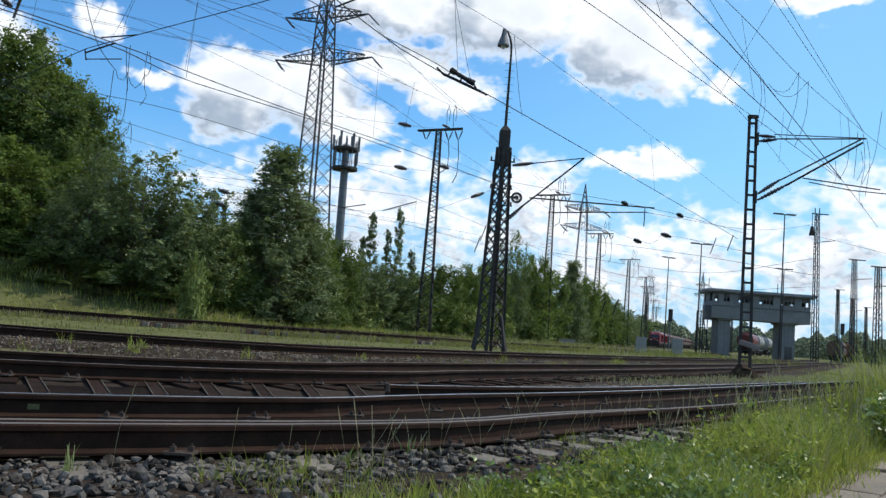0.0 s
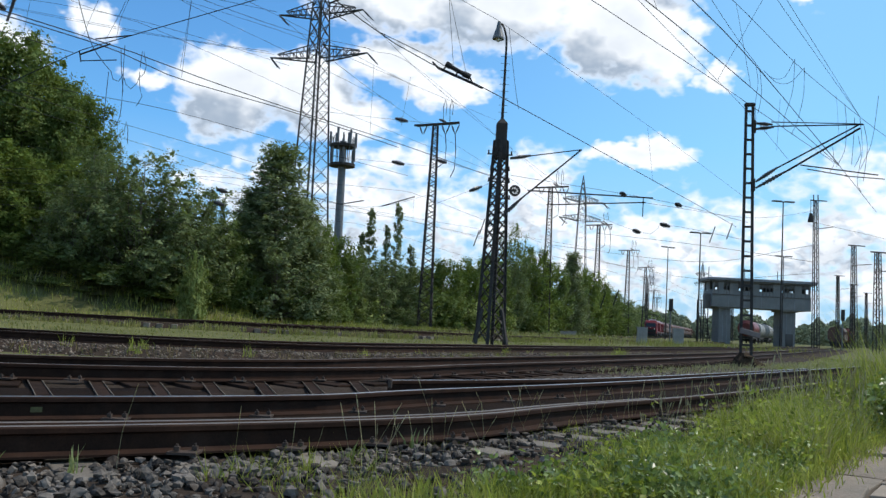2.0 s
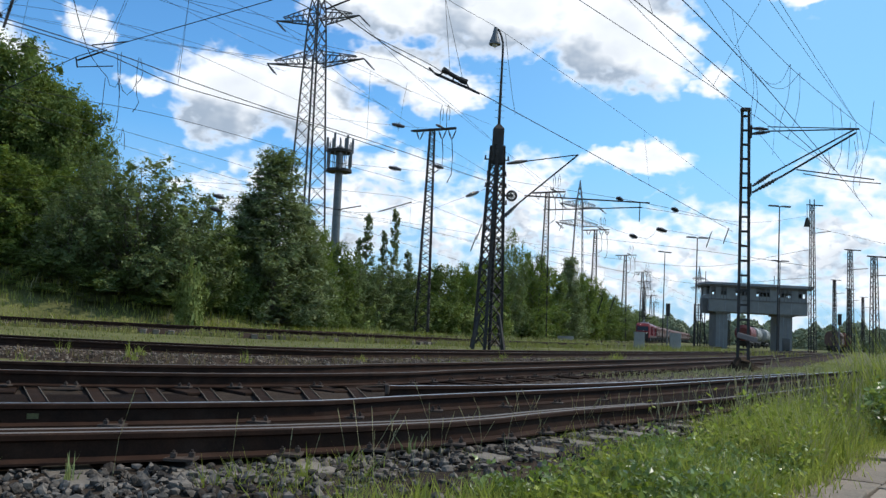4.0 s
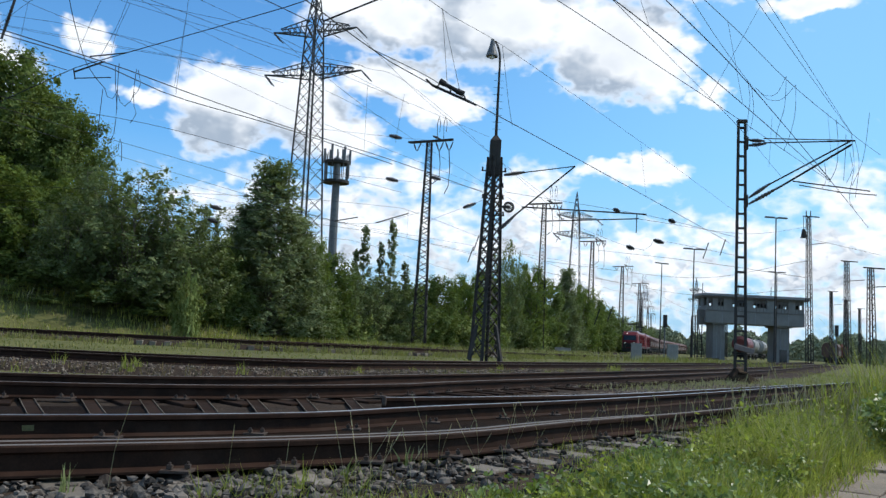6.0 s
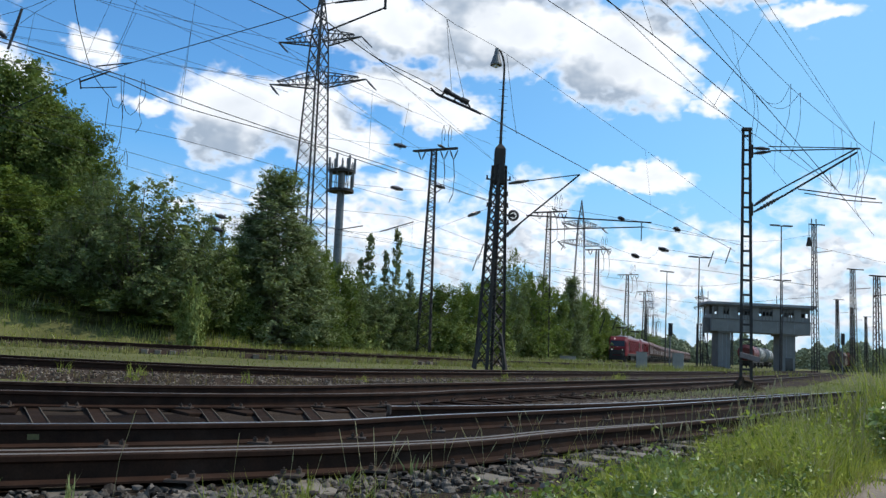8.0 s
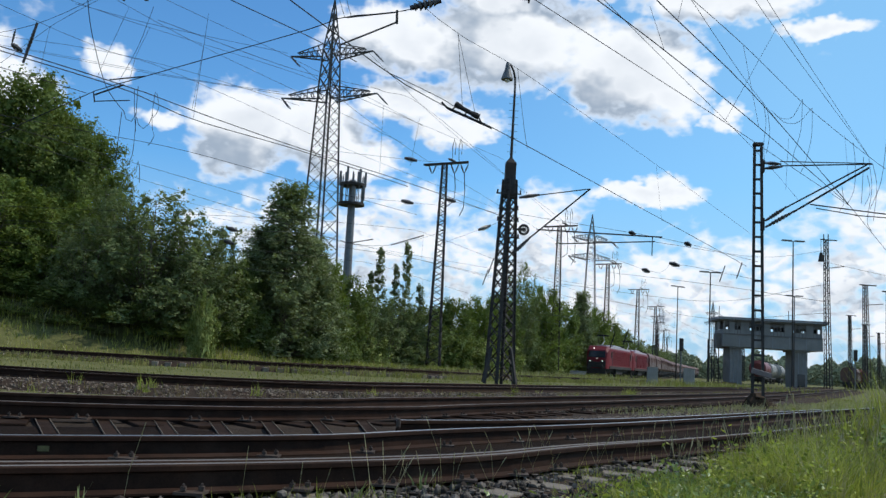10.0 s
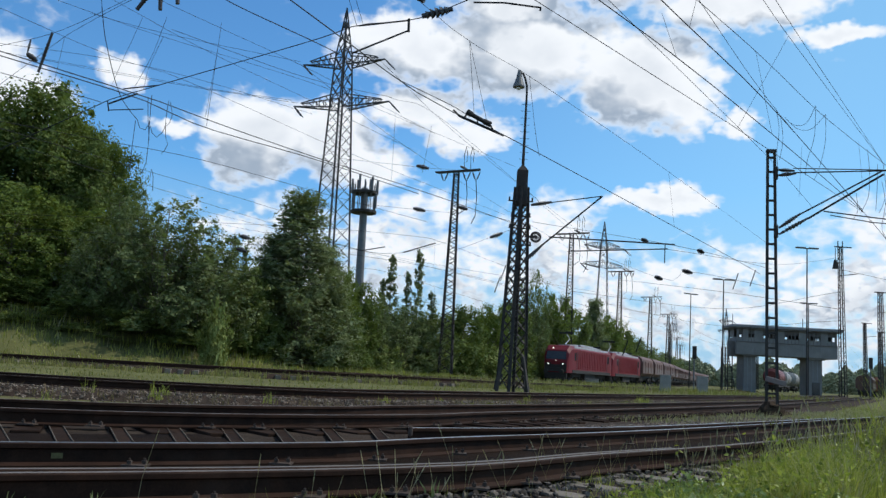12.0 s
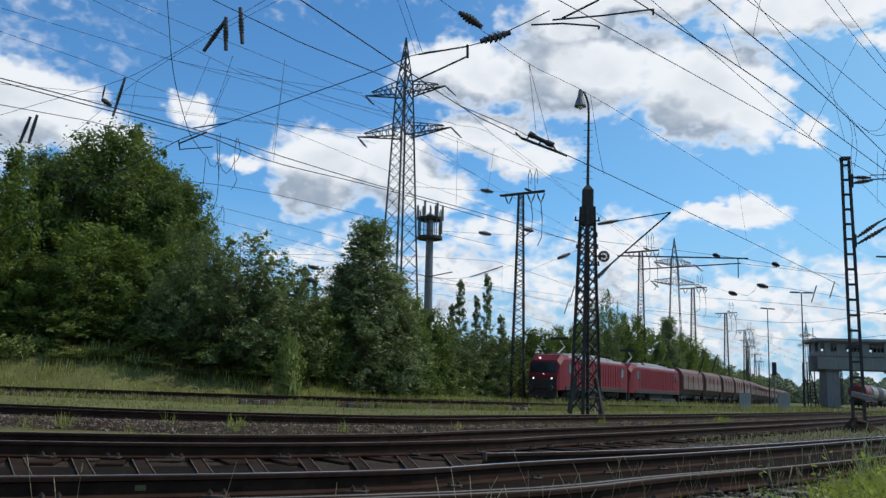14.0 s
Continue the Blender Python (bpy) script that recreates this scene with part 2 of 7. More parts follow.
POPLAR_LEAF = material("pale poplar foliage", (0.105, 0.130, 0.064), (0.255, 0.29, 0.148), 0.5, 0, 0.6, 0, 2.2, (0.13, 0.155, 0.075), 0.3, per_object=0.2, per_island=0.45, translucent=0.25, spec=0.05)
# aerial haze is mixed into this pale leaf colour
FAR_LEAF = material("distant foliage paled for haze", (0.18, 0.205, 0.135), (0.30, 0.325, 0.20), 0.8, 0, 0.05, 0, 0.6, per_island=0.5, spec=0.05)
CLIP = material("worn brown fastening", (0.028, 0.017, 0.012), (0.085, 0.058, 0.043), 0.7, 0.1, 6, 0.2, 60)
BARK = material("grey brown bark", (0.07, 0.055, 0.04), (0.20, 0.17, 0.13), 0.9, 0, 4, 0.6, 25, per_object=0.3)
BUSH_LEAF = material("light bush foliage", (0.125, 0.158, 0.045), (0.30, 0.335, 0.11), 0.65, 0, 0.5, 0, 4, per_island=0.6, translucent=0.2, spec=0.1)
MAST = material("dark weathered mast steel", (0.026, 0.025, 0.024), (0.068, 0.062, 0.058), 0.75, 0.05, 3, 0.2, 40, (0.10, 0.062, 0.042), 0.35, spec=0.2)
GALV = material("dull galvanised steel", (0.10, 0.105, 0.11), (0.19, 0.195, 0.20), 0.6, 0.3, 2, 0.15, 30, (0.15, 0.12, 0.10), 0.3)
PYLON = material("dull grey pylon steel", (0.045, 0.047, 0.050), (0.10, 0.102, 0.105), 0.7, 0.15, 2, 0.15, 30, (0.09, 0.075, 0.065), 0.3, spec=0.2)
WIRE = material("dark overhead wire", (0.012, 0.012, 0.013), (0.028, 0.027, 0.027), 0.8, 0.1, 3, 0, 30)
INSULATOR = material("brown glazed insulator", (0.022, 0.019, 0.020), (0.06, 0.05, 0.048), 0.3, 0, 8, 0.05, 40)
CONCRETE = material("grey concrete panel", (0.145, 0.141, 0.133), (0.25, 0.243, 0.23), 0.9, 0, 0.5, 0.2, 12, (0.17, 0.17, 0.17), 0.4)
SLAB = material("worn concrete path", (0.14, 0.105, 0.075), (0.30, 0.238, 0.175), 0.92, 0, 2.5, 0.8, 40, (0.10, 0.085, 0.062), 0.7, per_object=0.5)
ROOF = material("grey roof edge", (0.17, 0.17, 0.18), (0.30, 0.30, 0.31), 0.7, 0, 1, 0.1, 20)
LOCO_RED = material("traffic red paint", (0.1224, 0.0086, 0.013), (0.1728, 0.013, 0.0187), 0.5, 0, 0.8, 0.03, 20, (0.13, 0.02, 0.02), 0.3, spec=0.25)
LOCO_GREY = material("dusty grey frame paint", (0.075, 0.07, 0.068), (0.16, 0.15, 0.14), 0.7, 0, 1.5, 0.1, 25, (0.12, 0.09, 0.07), 0.5)
ROOF_GREY = material("light grey roof gear", (0.30, 0.31, 0.32), (0.46, 0.47, 0.48), 0.6, 0.2, 1.5, 0.1, 25, (0.14, 0.13, 0.12), 0.5)
BLACK = material("black underframe", (0.012, 0.011, 0.011), (0.045, 0.04, 0.036), 0.8, 0.1, 2, 0.2, 30)
WHITE = material("chalky white paint", (0.60, 0.60, 0.60), (0.80, 0.80, 0.79), 0.6, 0, 2, 0.1, 20, (0.42, 0.40, 0.37), 0.4)
WAGON_BROWN = material("faded red brown wagon paint", (0.075, 0.034, 0.028), (0.15, 0.075, 0.060), 0.7, 0, 0.9, 0.15, 14, (0.17, 0.14, 0.125), 0.5, per_object=0.6)
WAGON_PALE = material("dusty wagon hopper side", (0.10, 0.075, 0.068), (0.21, 0.17, 0.155), 0.75, 0, 0.9, 0.15, 14, (0.13, 0.06, 0.05), 0.5, per_object=0.6)
TANK_RED = material("dull red tank paint", (0.12, 0.018, 0.016), (0.21, 0.035, 0.030), 0.5, 0, 0.8, 0.05, 12, (0.14, 0.05, 0.045), 0.5)
GLASS = material("dark window glass", (0.012, 0.014, 0.017), (0.03, 0.034, 0.04), 0.08, 0, 1, 0, 10)
CABINET = material("pale grey cabinet paint", (0.19, 0.185, 0.17), (0.30, 0.29, 0.27), 0.6, 0, 2, 0.1, 30, (0.30, 0.29, 0.27), 0.4)
HEADLAMP = glowing("lit headlamp", (1.0, 0.97, 0.88), 1.8)


# ---- mesh helpers ----
def part(name, bm, mats, parent=None, label="", smooth=False):
    """Links a bmesh as one mesh object, under a thing or a part."""
    me = bpy.data.meshes.new(name)
    bm.to_mesh(me)
    bm.free()
    for m in (mats if isinstance(mats, (list, tuple)) else [mats]):
        me.materials.append(m)
    if smooth:
        me.polygons.foreach_set("use_smooth", [True] * len(me.polygons))
    ob = new(name, me)
    if parent is not None:
        ob.parent = parent
    if label:
        tagged(ob, label)
    return ob


def raw(name, verts, faces, mats, parent=None, smooth=False):
    """Links plain vertex and face lists as one mesh object."""
    me = bpy.data.meshes.new(name)
    me.from_pydata(verts, [], faces)
    for m in (mats if isinstance(mats, (list, tuple)) else [mats]):
        me.materials.append(m)
    if smooth:
        me.polygons.foreach_set("use_smooth", [True] * len(me.polygons))
    ob = new(name, me)
    if parent is not None:
        ob.parent = parent
    return ob


def thing(name, m, label, category, group="", kind=""):
    e = new(name)
    e.empty_display_size = 0.3
    e.matrix_world = m
    return tagged(e, label, category, group, kind)


def box(bm, c, s, m=None, bevel=0.0, mat=0):
    g = bmesh.ops.create_cube(bm, size=1.0, matrix=(m or Matrix()) @ Matrix.Translation(c) @ Matrix.Diagonal((*s, 1)))
    fs = {f for v in g["verts"] for f in v.link_faces}
    if bevel:
        es = list({e for v in g["verts"] for e in v.link_edges})
        r = bmesh.ops.bevel(bm, geom=es, offset=bevel, segments=2, affect="EDGES", profile=0.5)
        fs = set(r["faces"]) | {f for f in fs if f.is_valid}
    for f in fs:
        if f.is_valid:
            f.material_index = mat


def beam(bm, a, b, w, h=None, mat=0):
    """A straight bar from a to b."""
    a, b = Vector(a), Vector(b)
    d = b - a
    if d.length < 1e-6:
        return
    q = d.to_track_quat("Z", "Y").to_matrix().to_4x4()
    g = bmesh.ops.create_cube(bm, size=1.0, matrix=Matrix.Translation((a + b) / 2) @ q @ Matrix.Diagonal((w, h or w, d.length, 1)))
    if mat:
        for f in {f for v in g["verts"] for f in v.link_faces}:
            f.material_index = mat


def rod(bm, a, b, r, r2=None, n=8, mat=0):
    a, b = Vector(a), Vector(b)
    d = b - a
    q = d.to_track_quat("Z", "Y").to_matrix().to_4x4()
    g = bmesh.ops.create_cone(bm, cap_ends=True, segments=n, radius1=r, radius2=r if r2 is None else r2, depth=d.length,
                              matrix=Matrix.Translation((a + b) / 2) @ q)
    if mat:
        for f in {f for v in g["verts"] for f in v.link_faces}:
            f.material_index = mat


def spline(ctrl, step):
    """Points at even steps on a smooth line through the control points."""
    p = [Vector(c) for c in ctrl]
    p = [p[0] * 2 - p[1]] + p + [p[-1] * 2 - p[-2]]
    out = []
    for i in range(1, len(p) - 2):
        k = max(2, int((p[i + 1] - p[i]).length / step * 4))
        for j in range(k):
            u = j / k
            a, b, c, d = p[i - 1], p[i], p[i + 1], p[i + 2]
            out.append(0.5 * ((2 * b) + (c - a) * u + (2 * a - 5 * b + 4 * c - d) * u * u + (3 * b - a - 3 * c + d) * u ** 3))
    out.append(p[-2])
    res, acc = [out[0]], 0.0
    for a, b in zip(out, out[1:]):
        acc += (b - a).length
        if acc >= step:
            res.append(b)
            acc = 0.0
    res.append(out[-1])
    return res


def normals(pts):
    """Unit vectors to the left of a flat line's direction."""
    out = []
    for i in range(len(pts)):
        d = (pts[min(i + 1, len(pts) - 1)] - pts[max(i - 1, 0)])
        d.z = 0
        d.normalize()
        out.append(Vector((-d.y, d.x, 0)))
    return out


def sweep(pts, profile, offset=0.0, z=0.0, closed=True, top=None):
    """Sweeps a (side, height) profile along a line; top: profile edges that take the second material."""
    bm = bmesh.new()
    ns = normals(pts)
    rings = []
    for p, n in zip(pts, ns):
        rings.append([bm.verts.new((p.x + n.x * (offset + a), p.y + n.y * (offset + a), p.z + z + b)) for a, b in profile])
    k = len(profile)
    for r, s in zip(rings, rings[1:]):
        for j in range(k if closed else k - 1):
            f = bm.faces.new((r[j], r[(j + 1) % k], s[(j + 1) % k], s[j]))
            if top and j in top:
                f.material_index = 1
    if closed:
        bm.faces.new(rings[0][::-1])
        bm.faces.new(rings[-1])
    bmesh.ops.recalc_face_normals(bm, faces=bm.faces[:])
    return bm


def tube_line(bm, pts, r, n=5):
    """A thin round wire through points."""
    pts = [Vector(p) for p in pts]
    rings = []
    for i, p in enumerate(pts):
        d = (pts[min(i + 1, len(pts) - 1)] - pts[max(i - 1, 0)]).normalized()
        a = d.cross(Vector((0, 0, 1)))
        if a.length < 1e-3:
            a = Vector((1, 0, 0))
        a.normalize()
        b = d.cross(a)
        rings.append([bm.verts.new(p + (a * math.cos(2 * math.pi * j / n) + b * math.sin(2 * math.pi * j / n)) * r) for j in range(n)])
    for s, t in zip(rings, rings[1:]):
        for j in range(n):
            bm.faces.new((s[j], s[(j + 1) % n], t[(j + 1) % n], t[j]))


# ---- plan of the tracks (centre lines, rail foot at z) ----
TRACKS = {
    "near": [(-30, -7.5, 0), (-14, -0.6, 0), (-7.0, 2.75, 0), (-3.04, 4.8, 0), (-0.65, 6.45, 0), (0.55, 8.0, 0), (2.4, 10.3, 0),
             (4.9, 13.8, 0), (10.0, 21.4, 0), (18.5, 34, 0), (40, 66, 0), (90, 140, 0)],
    "second": [(-34, 2.0, 0), (-18, 5.2, 0), (-10, 7.4, 0), (-5.8, 9.0, 0), (-4.1, 9.7, 0), (-2.6, 10.8, 0), (-1.1, 12.6, 0), (-0.3, 14.2, 0),
               (2.5, 19.0, 0), (7.3, 27.6, 0), (15.5, 43, 0), (27.5, 67, 0), (62, 136, 0)],
    "third": [(-40, 20.5, 0), (-22, 19.0, 0), (-11.3, 18.3, 0), (-8.0, 18.2, 0), (-5.2, 18.9, 0), (-2.7, 20.6, 0), (-0.6, 24.0, 0),
              (4.9, 33.2, 0), (14.2, 50.4, 0), (38, 98, 0), (72, 168, 0)],
    "fourth": [(-60, 41, 0.14), (-32, 38.6, 0.14), (-19, 38.2, 0.14), (-12, 38.9, 0.14), (-7, 40.2, 0.14), (-3.5, 42.6, 0.14), (-0.1, 47, 0.12), (6, 58, 0.05),
               (22, 90, 0), (52, 158, 0)],
    "train": [(-95, 42, 0), (-50, 42.5, 0), (-28, 44.2, 0), (-15, 50.5, 0), (-6.3, 60.5, 0), (0.5, 73, 0), (8.66, 91.3, 0), (16.8, 109.5, 0), (28.0, 137.6, 0),
              (40.8, 175.7, 0), (67.2, 262.5, 0), (133, 456, 0), (182, 590, 0)],
}
LINES = {k: spline(v, 0.5) for k, v in TRACKS.items()}


def ramp(a, b, x):
    u = min(1.0, max(0.0, (x - a) / (b - a)))
    return u * u * (3 - 2 * u)


EAST = sorted((p.y, p.x) for p in LINES["train"][::4] if p.x > -20)
WEST = sorted((p.x, p.y) for p in LINES["train"][::4] if p.x < 0)


def read_off(rows, k):
    """Linear look-up in sorted pairs."""
    i = bisect(rows, k)
    if i <= 0 or i >= len(rows):
        return rows[max(0, min(i, len(rows) - 1))][1]
    (a, b), (c, d) = rows[i - 1], rows[i]
    return b + (d - b) * (k - a) / (c - a + 1e-9)


def bisect(rows, k):
    lo, hi = 0, len(rows)
    while lo < hi:
        m = (lo + hi) // 2
        if rows[m][0] < k:
            lo = m + 1
        else:
            hi = m
    return lo


def beyond_train(x, y):
    """Metres behind the train's track, as seen from the camera."""
    if x < -13:
        return (y - read_off(WEST, x)) * 0.9
    if y < 50:
        return -5.0
    return (read_off(EAST, y) - x) * 0.91


def ground_z(x, y):
    """Height of the ground sheet."""
    v = y * 0.9135 - x * 0.4067            # distance across the line of tracks
    z = -0.20 + 0.10 * ramp(28, 40, v)
    side = beyond_train(x, y)
    z += 0.55 * ramp(2.2, 8, side) + 1.2 * ramp(9, 45, side)
    z += 3.0 * ramp(-9, -27, x) * ramp(2.2, 10, side)
    z += 0.12 * ramp(1.3, 0.3, math.hypot(x - 9.45, y - 27.0))     # mound at the frame mast
    r = math.hypot(x, y)
    z += (0.05 * noise.noise((x * 0.35, y * 0.35, 3)) + 0.06 * noise.noise((x * 0.06, y * 0.06, 7))) * min(1, r / 12)
    return z


def make_ground():
    bm = bmesh.new()
    rings, count = [], 200
    r = 0.0
    radii = [0.6 * 1.055 ** i for i in range(162)]
    centre = bm.verts.new((0, 0, ground_z(0, 0)))
    for r in radii:
        ring = []
        for j in range(count):
            a = 2 * math.pi * j / count
            x, y = r * math.sin(a), r * math.cos(a)
            ring.append(bm.verts.new((x, y, ground_z(x, y))))
        rings.append(ring)
    for j in range(count):
        bm.faces.new((centre, rings[0][(j + 1) % count], rings[0][j]))
    for a, b in zip(rings, rings[1:]):
        for j in range(count):
            bm.faces.new((a[j], a[(j + 1) % count], b[(j + 1) % count], b[j]))
    bmesh.ops.recalc_face_normals(bm, faces=bm.faces[:])
    return tagged(part("ground", bm, TURF, smooth=True), "rough green and dry meadow ground beside the tracks", "ground", kind="structure")


make_ground()

RAIL = [(-0.070, 0.0), (0.070, 0.0), (0.070, 0.012), (0.014, 0.030), (0.011, 0.110), (0.036, 0.122), (0.036, 0.148), (0.028, 0.157),
        (-0.028, 0.157), (-0.036, 0.148), (-0.036, 0.122), (-0.011, 0.110), (-0.014, 0.030), (-0.070, 0.012)]
RAIL_TOPS = (7,)
BEDS = {"near": (1.75, 2.6), "second": (2.2, 2.6), "third": (1.5, 2.3), "fourth": (0.85, 1.3), "train": (1.6, 2.6)}


def make_bed(name):
    inner, outer = BEDS[name]
    pts = LINES[name][::2]
    bm = sweep(pts, [(-outer, -0.34), (-inner, -0.045), (0, -0.035), (inner, -0.045), (outer, -0.34)], closed=False)
    for v in bm.verts:
        v.co.z += 0.022 * noise.noise((v.co.x * 2.0, v.co.y * 2.0, 1))
    return tagged(part("ballast_bed", bm, BED, smooth=True), "dark rusty ballast bed under a railway track", "ballast", kind="structure")


for bed in TRACKS:
    make_bed(bed)


SLEEPERS = {}


def make_track(name, label, tops, sleeper_mat, keep, sleeper, spacing, sunk=0.0):
    """Rails of one track as parts, and its sleepers."""
    pts = LINES[name]
    e = thing("railway_track", Matrix(), label, "track", kind="structure")
    for side, top in zip((0.7535, -0.7535), tops):
        part("rail", sweep(pts, RAIL, side, top=RAIL_TOPS), [RUST, top], e)
    ns = normals(pts)
    w, d, h = sleeper
    bm = bmesh.new()
    box(bm, (0, 0, -h / 2), (w, d, h), bevel=0.012)
    first = part("sleeper", bm, sleeper_mat, e)
    made, run = 0, 0.0
    for i in range(1, len(pts)):
        run += (pts[i] - pts[i - 1]).length
        if run < spacing:
            continue
        run -= spacing
        p = pts[i]
        if not keep(p):
            continue
        turn = math.degrees(math.atan2(ns[i].y, ns[i].x))
        m = pose(p.x, p.y, p.z - 0.006 - sunk + random.uniform(-0.008, 0.004), 0, 0, turn + random.uniform(-0.8, 0.8))
        SLEEPERS.setdefault(name, []).append((p, ns[i]))
        if made == 0:
            first.matrix_basis = m
        else:
            o = new("sleeper", first.data)
            o.parent, o.matrix_basis = e, m
        made += 1
    return e


make_track("near", "rusty railway track with worn heads on steel sleepers", (SHINY_TOP, RAIL_TOP), CONCRETE_SLEEPER, lambda p: p.x > -9 and p.y < 40, (2.5, 0.25, 0.2), 0.62, 0.020)
make_track("second", "brown rusty railway track on dark ballast", (RAIL_TOP, RAIL_TOP), DARK_STEEL, lambda p: p.x > -14 and p.y < 40, (2.6, 0.26, 0.2), 0.62)
make_track("third", "rusty siding track half hidden in grass", (RAIL_TOP, RAIL_TOP), CONCRETE_SLEEPER, lambda p: p.x > -20 and p.y < 55, (2.4, 0.26, 0.2), 0.65, 0.05)
make_track("fourth", "overgrown rusty track on pale sleepers", (RAIL_TOP, RAIL_TOP), CONCRETE_SLEEPER, lambda p: p.x > -36 and p.y < 60, (2.4, 0.26, 0.2), 0.65, 0.06)
make_track("train", "running track of the goods train", (SHINY_TOP, SHINY_TOP), CONCRETE_SLEEPER, lambda p: -8 < p.x < 30, (2.5, 0.26, 0.2), 0.65)


# ---- trees ----
def tree_parts(seed, height, radius, low, count, leaf, shape="round", trunk=0.16, limbs=60, stems=1, rise=(15, 70), twig=0.30, fluff=0.16):
    """Mesh lists of a trunk with limbs and of a crown of small leaves on twigs.
    low: where the crown starts, as a share of the height; rise: how steeply the limbs climb at its foot and at its top."""
    rng = np.random.default_rng(seed)
    bm = bmesh.new()
    feet, tops = [], []
    for i in range(stems):
        a = 2.4 * i + rng.uniform(0, 0.8)
        out = 0.0 if stems == 1 else 1.0
        feet.append(np.array([0.12 * out * math.cos(a), 0.12 * out * math.sin(a), -0.3]))
        spread = out * radius * rng.uniform(0.10, 0.42)
        tops.append(np.array([spread * math.cos(a) + rng.normal(0, 0.15), spread * math.sin(a) + rng.normal(0, 0.15), height * (0.94 if i == 0 else rng.uniform(0.66, 0.92))]))

    def on_stem(k, u):
        """Place on a stem, bowing outwards."""
        p = feet[k] + (tops[k] - feet[k]) * u
        return p + np.array([0.10, 0.05, 0]) * radius * 0.3 * math.sin(3.1 * u + k)

    for k in range(stems):
        thick = trunk * (1.0 if stems == 1 else 0.62)
        for i in range(6):
            rod(bm, on_stem(k, i / 6), on_stem(k, (i + 1) / 6), thick * (1 - 0.85 * i / 6), thick * (1 - 0.85 * (i + 1) / 6), 6)

    def reach(u):
        """Crown radius at the share u of the crown's own height."""
        if shape == "cone":
            return radius * (1.0 - u) ** 0.85 * min(1.0, 0.60 + 2.4 * u) + 0.10
        if shape == "dome":
            return radius * math.sqrt(max(0.02, 1 - (max(0.0, u - 0.35) / 0.68) ** 2))
        return radius * math.sqrt(max(0.03, 1 - ((u - 0.42) / 0.62) ** 2))

    starts, ends = [], []
    for b in range(limbs):
        k = b % stems
        u = (b + rng.uniform(0, 1)) / limbs
        a = 2.39996 * b + rng.normal(0, 0.35)
        e = radians(rise[0] + (rise[1] - rise[0]) * u + rng.normal(0, 8))
        size = reach(u) * rng.uniform(0.62, 1.12)
        tip_z = height * (low + (1 - low) * u)
        share = min(0.97, max(0.04, (tip_z - size * math.tan(e) * 0.75) / (height * 0.94)))
        p = on_stem(k, share)
        centre = on_stem(k, min(0.97, tip_z / (height * 0.96)))
        q = np.array([centre[0] * 0.6 + size * math.cos(a), centre[1] * 0.6 + size * math.sin(a), tip_z])
        starts.append(p)
        ends.append(q)
        mid = (p + q) / 2 + np.array([0, 0, -0.06 * size])
        w = trunk * 0.34 * (1 - 0.7 * u)
        rod(bm, p, mid, w, w * 0.6, 3)
        rod(bm, mid, q, w * 0.6, w * 0.15, 3)
    starts, ends = np.array(starts), np.array(ends)
    span = np.linalg.norm(ends - starts, axis=1)
    per = 10
    n = limbs * per
    pick = np.repeat(np.arange(limbs), per)
    v = rng.uniform(0.28, 1.0, n)
    root = starts[pick] + (ends - starts)[pick] * v[:, None]
    d = (ends - starts)[pick] / span[pick][:, None] + rng.normal(0, 0.62, (n, 3)) + np.array([0, 0, 0.22])
    d /= np.linalg.norm(d, axis=1)[:, None]
    length = twig * radius * rng.uniform(0.45, 1.25, n) * (1.15 - 0.45 * v)
    weight = length ** 1.3 * (0.35 + v)
    t = rng.choice(n, count, p=weight / weight.sum())
    w = rng.uniform(0.05, 1.0, count) ** 0.75
    sigma = fluff * radius * 0.5 * (0.45 + 0.75 * np.sin(np.pi * np.minimum(1, w * 0.95)))
    inner = rng.uniform(0, 1, count) < 0.10
    pos = root[t] + d[t] * (length[t] * w)[:, None] + rng.normal(0, 1, (count, 3)) * np.where(inner, 0.5 * sigma, sigma)[:, None]
    pos[:, 2] = np.maximum(pos[:, 2], 0.05)
    s = leaf * rng.uniform(0.6, 1.35, count) * np.where(inner, 2.4, 1.0)
    axis = np.stack([pos[:, 0], pos[:, 1], np.full(count, 0.5 * radius)], 1)
    axis /= np.linalg.norm(axis, axis=1)[:, None]
    nrm = axis * 0.55 + rng.normal(0, 0.6, (count, 3)) + np.array([0, 0, 0.35])
    nrm /= np.linalg.norm(nrm, axis=1)[:, None]
    t1 = np.cross(nrm, rng.normal(0, 1, (count, 3)))
    t1 /= np.linalg.norm(t1, axis=1)[:, None]
    t2 = np.cross(nrm, t1)
    s = s[:, None]
    verts = np.stack([pos - t1 * s * 0.5, pos + t2 * s * 0.30 + nrm * s * 0.07, pos + t1 * s * 0.55, pos - t2 * s * 0.30 + nrm * s * 0.07], 1).reshape(-1, 3)
    return bm, verts, np.arange(count * 4).reshape(-1, 4)


def make_tree(name, seed, height, radius, low, count, leaf, mat, label, category="tree", **more):
    e = thing(name, Matrix(), label, category, "trees along the railway" if category == "tree" else "bushes along the railway")
    bm, verts, faces = tree_parts(seed, height, radius, low, count, leaf, **more)
    part("trunk", bm, BARK, e)
    raw("crown", verts.tolist(), faces.tolist(), mat, e)
    return e


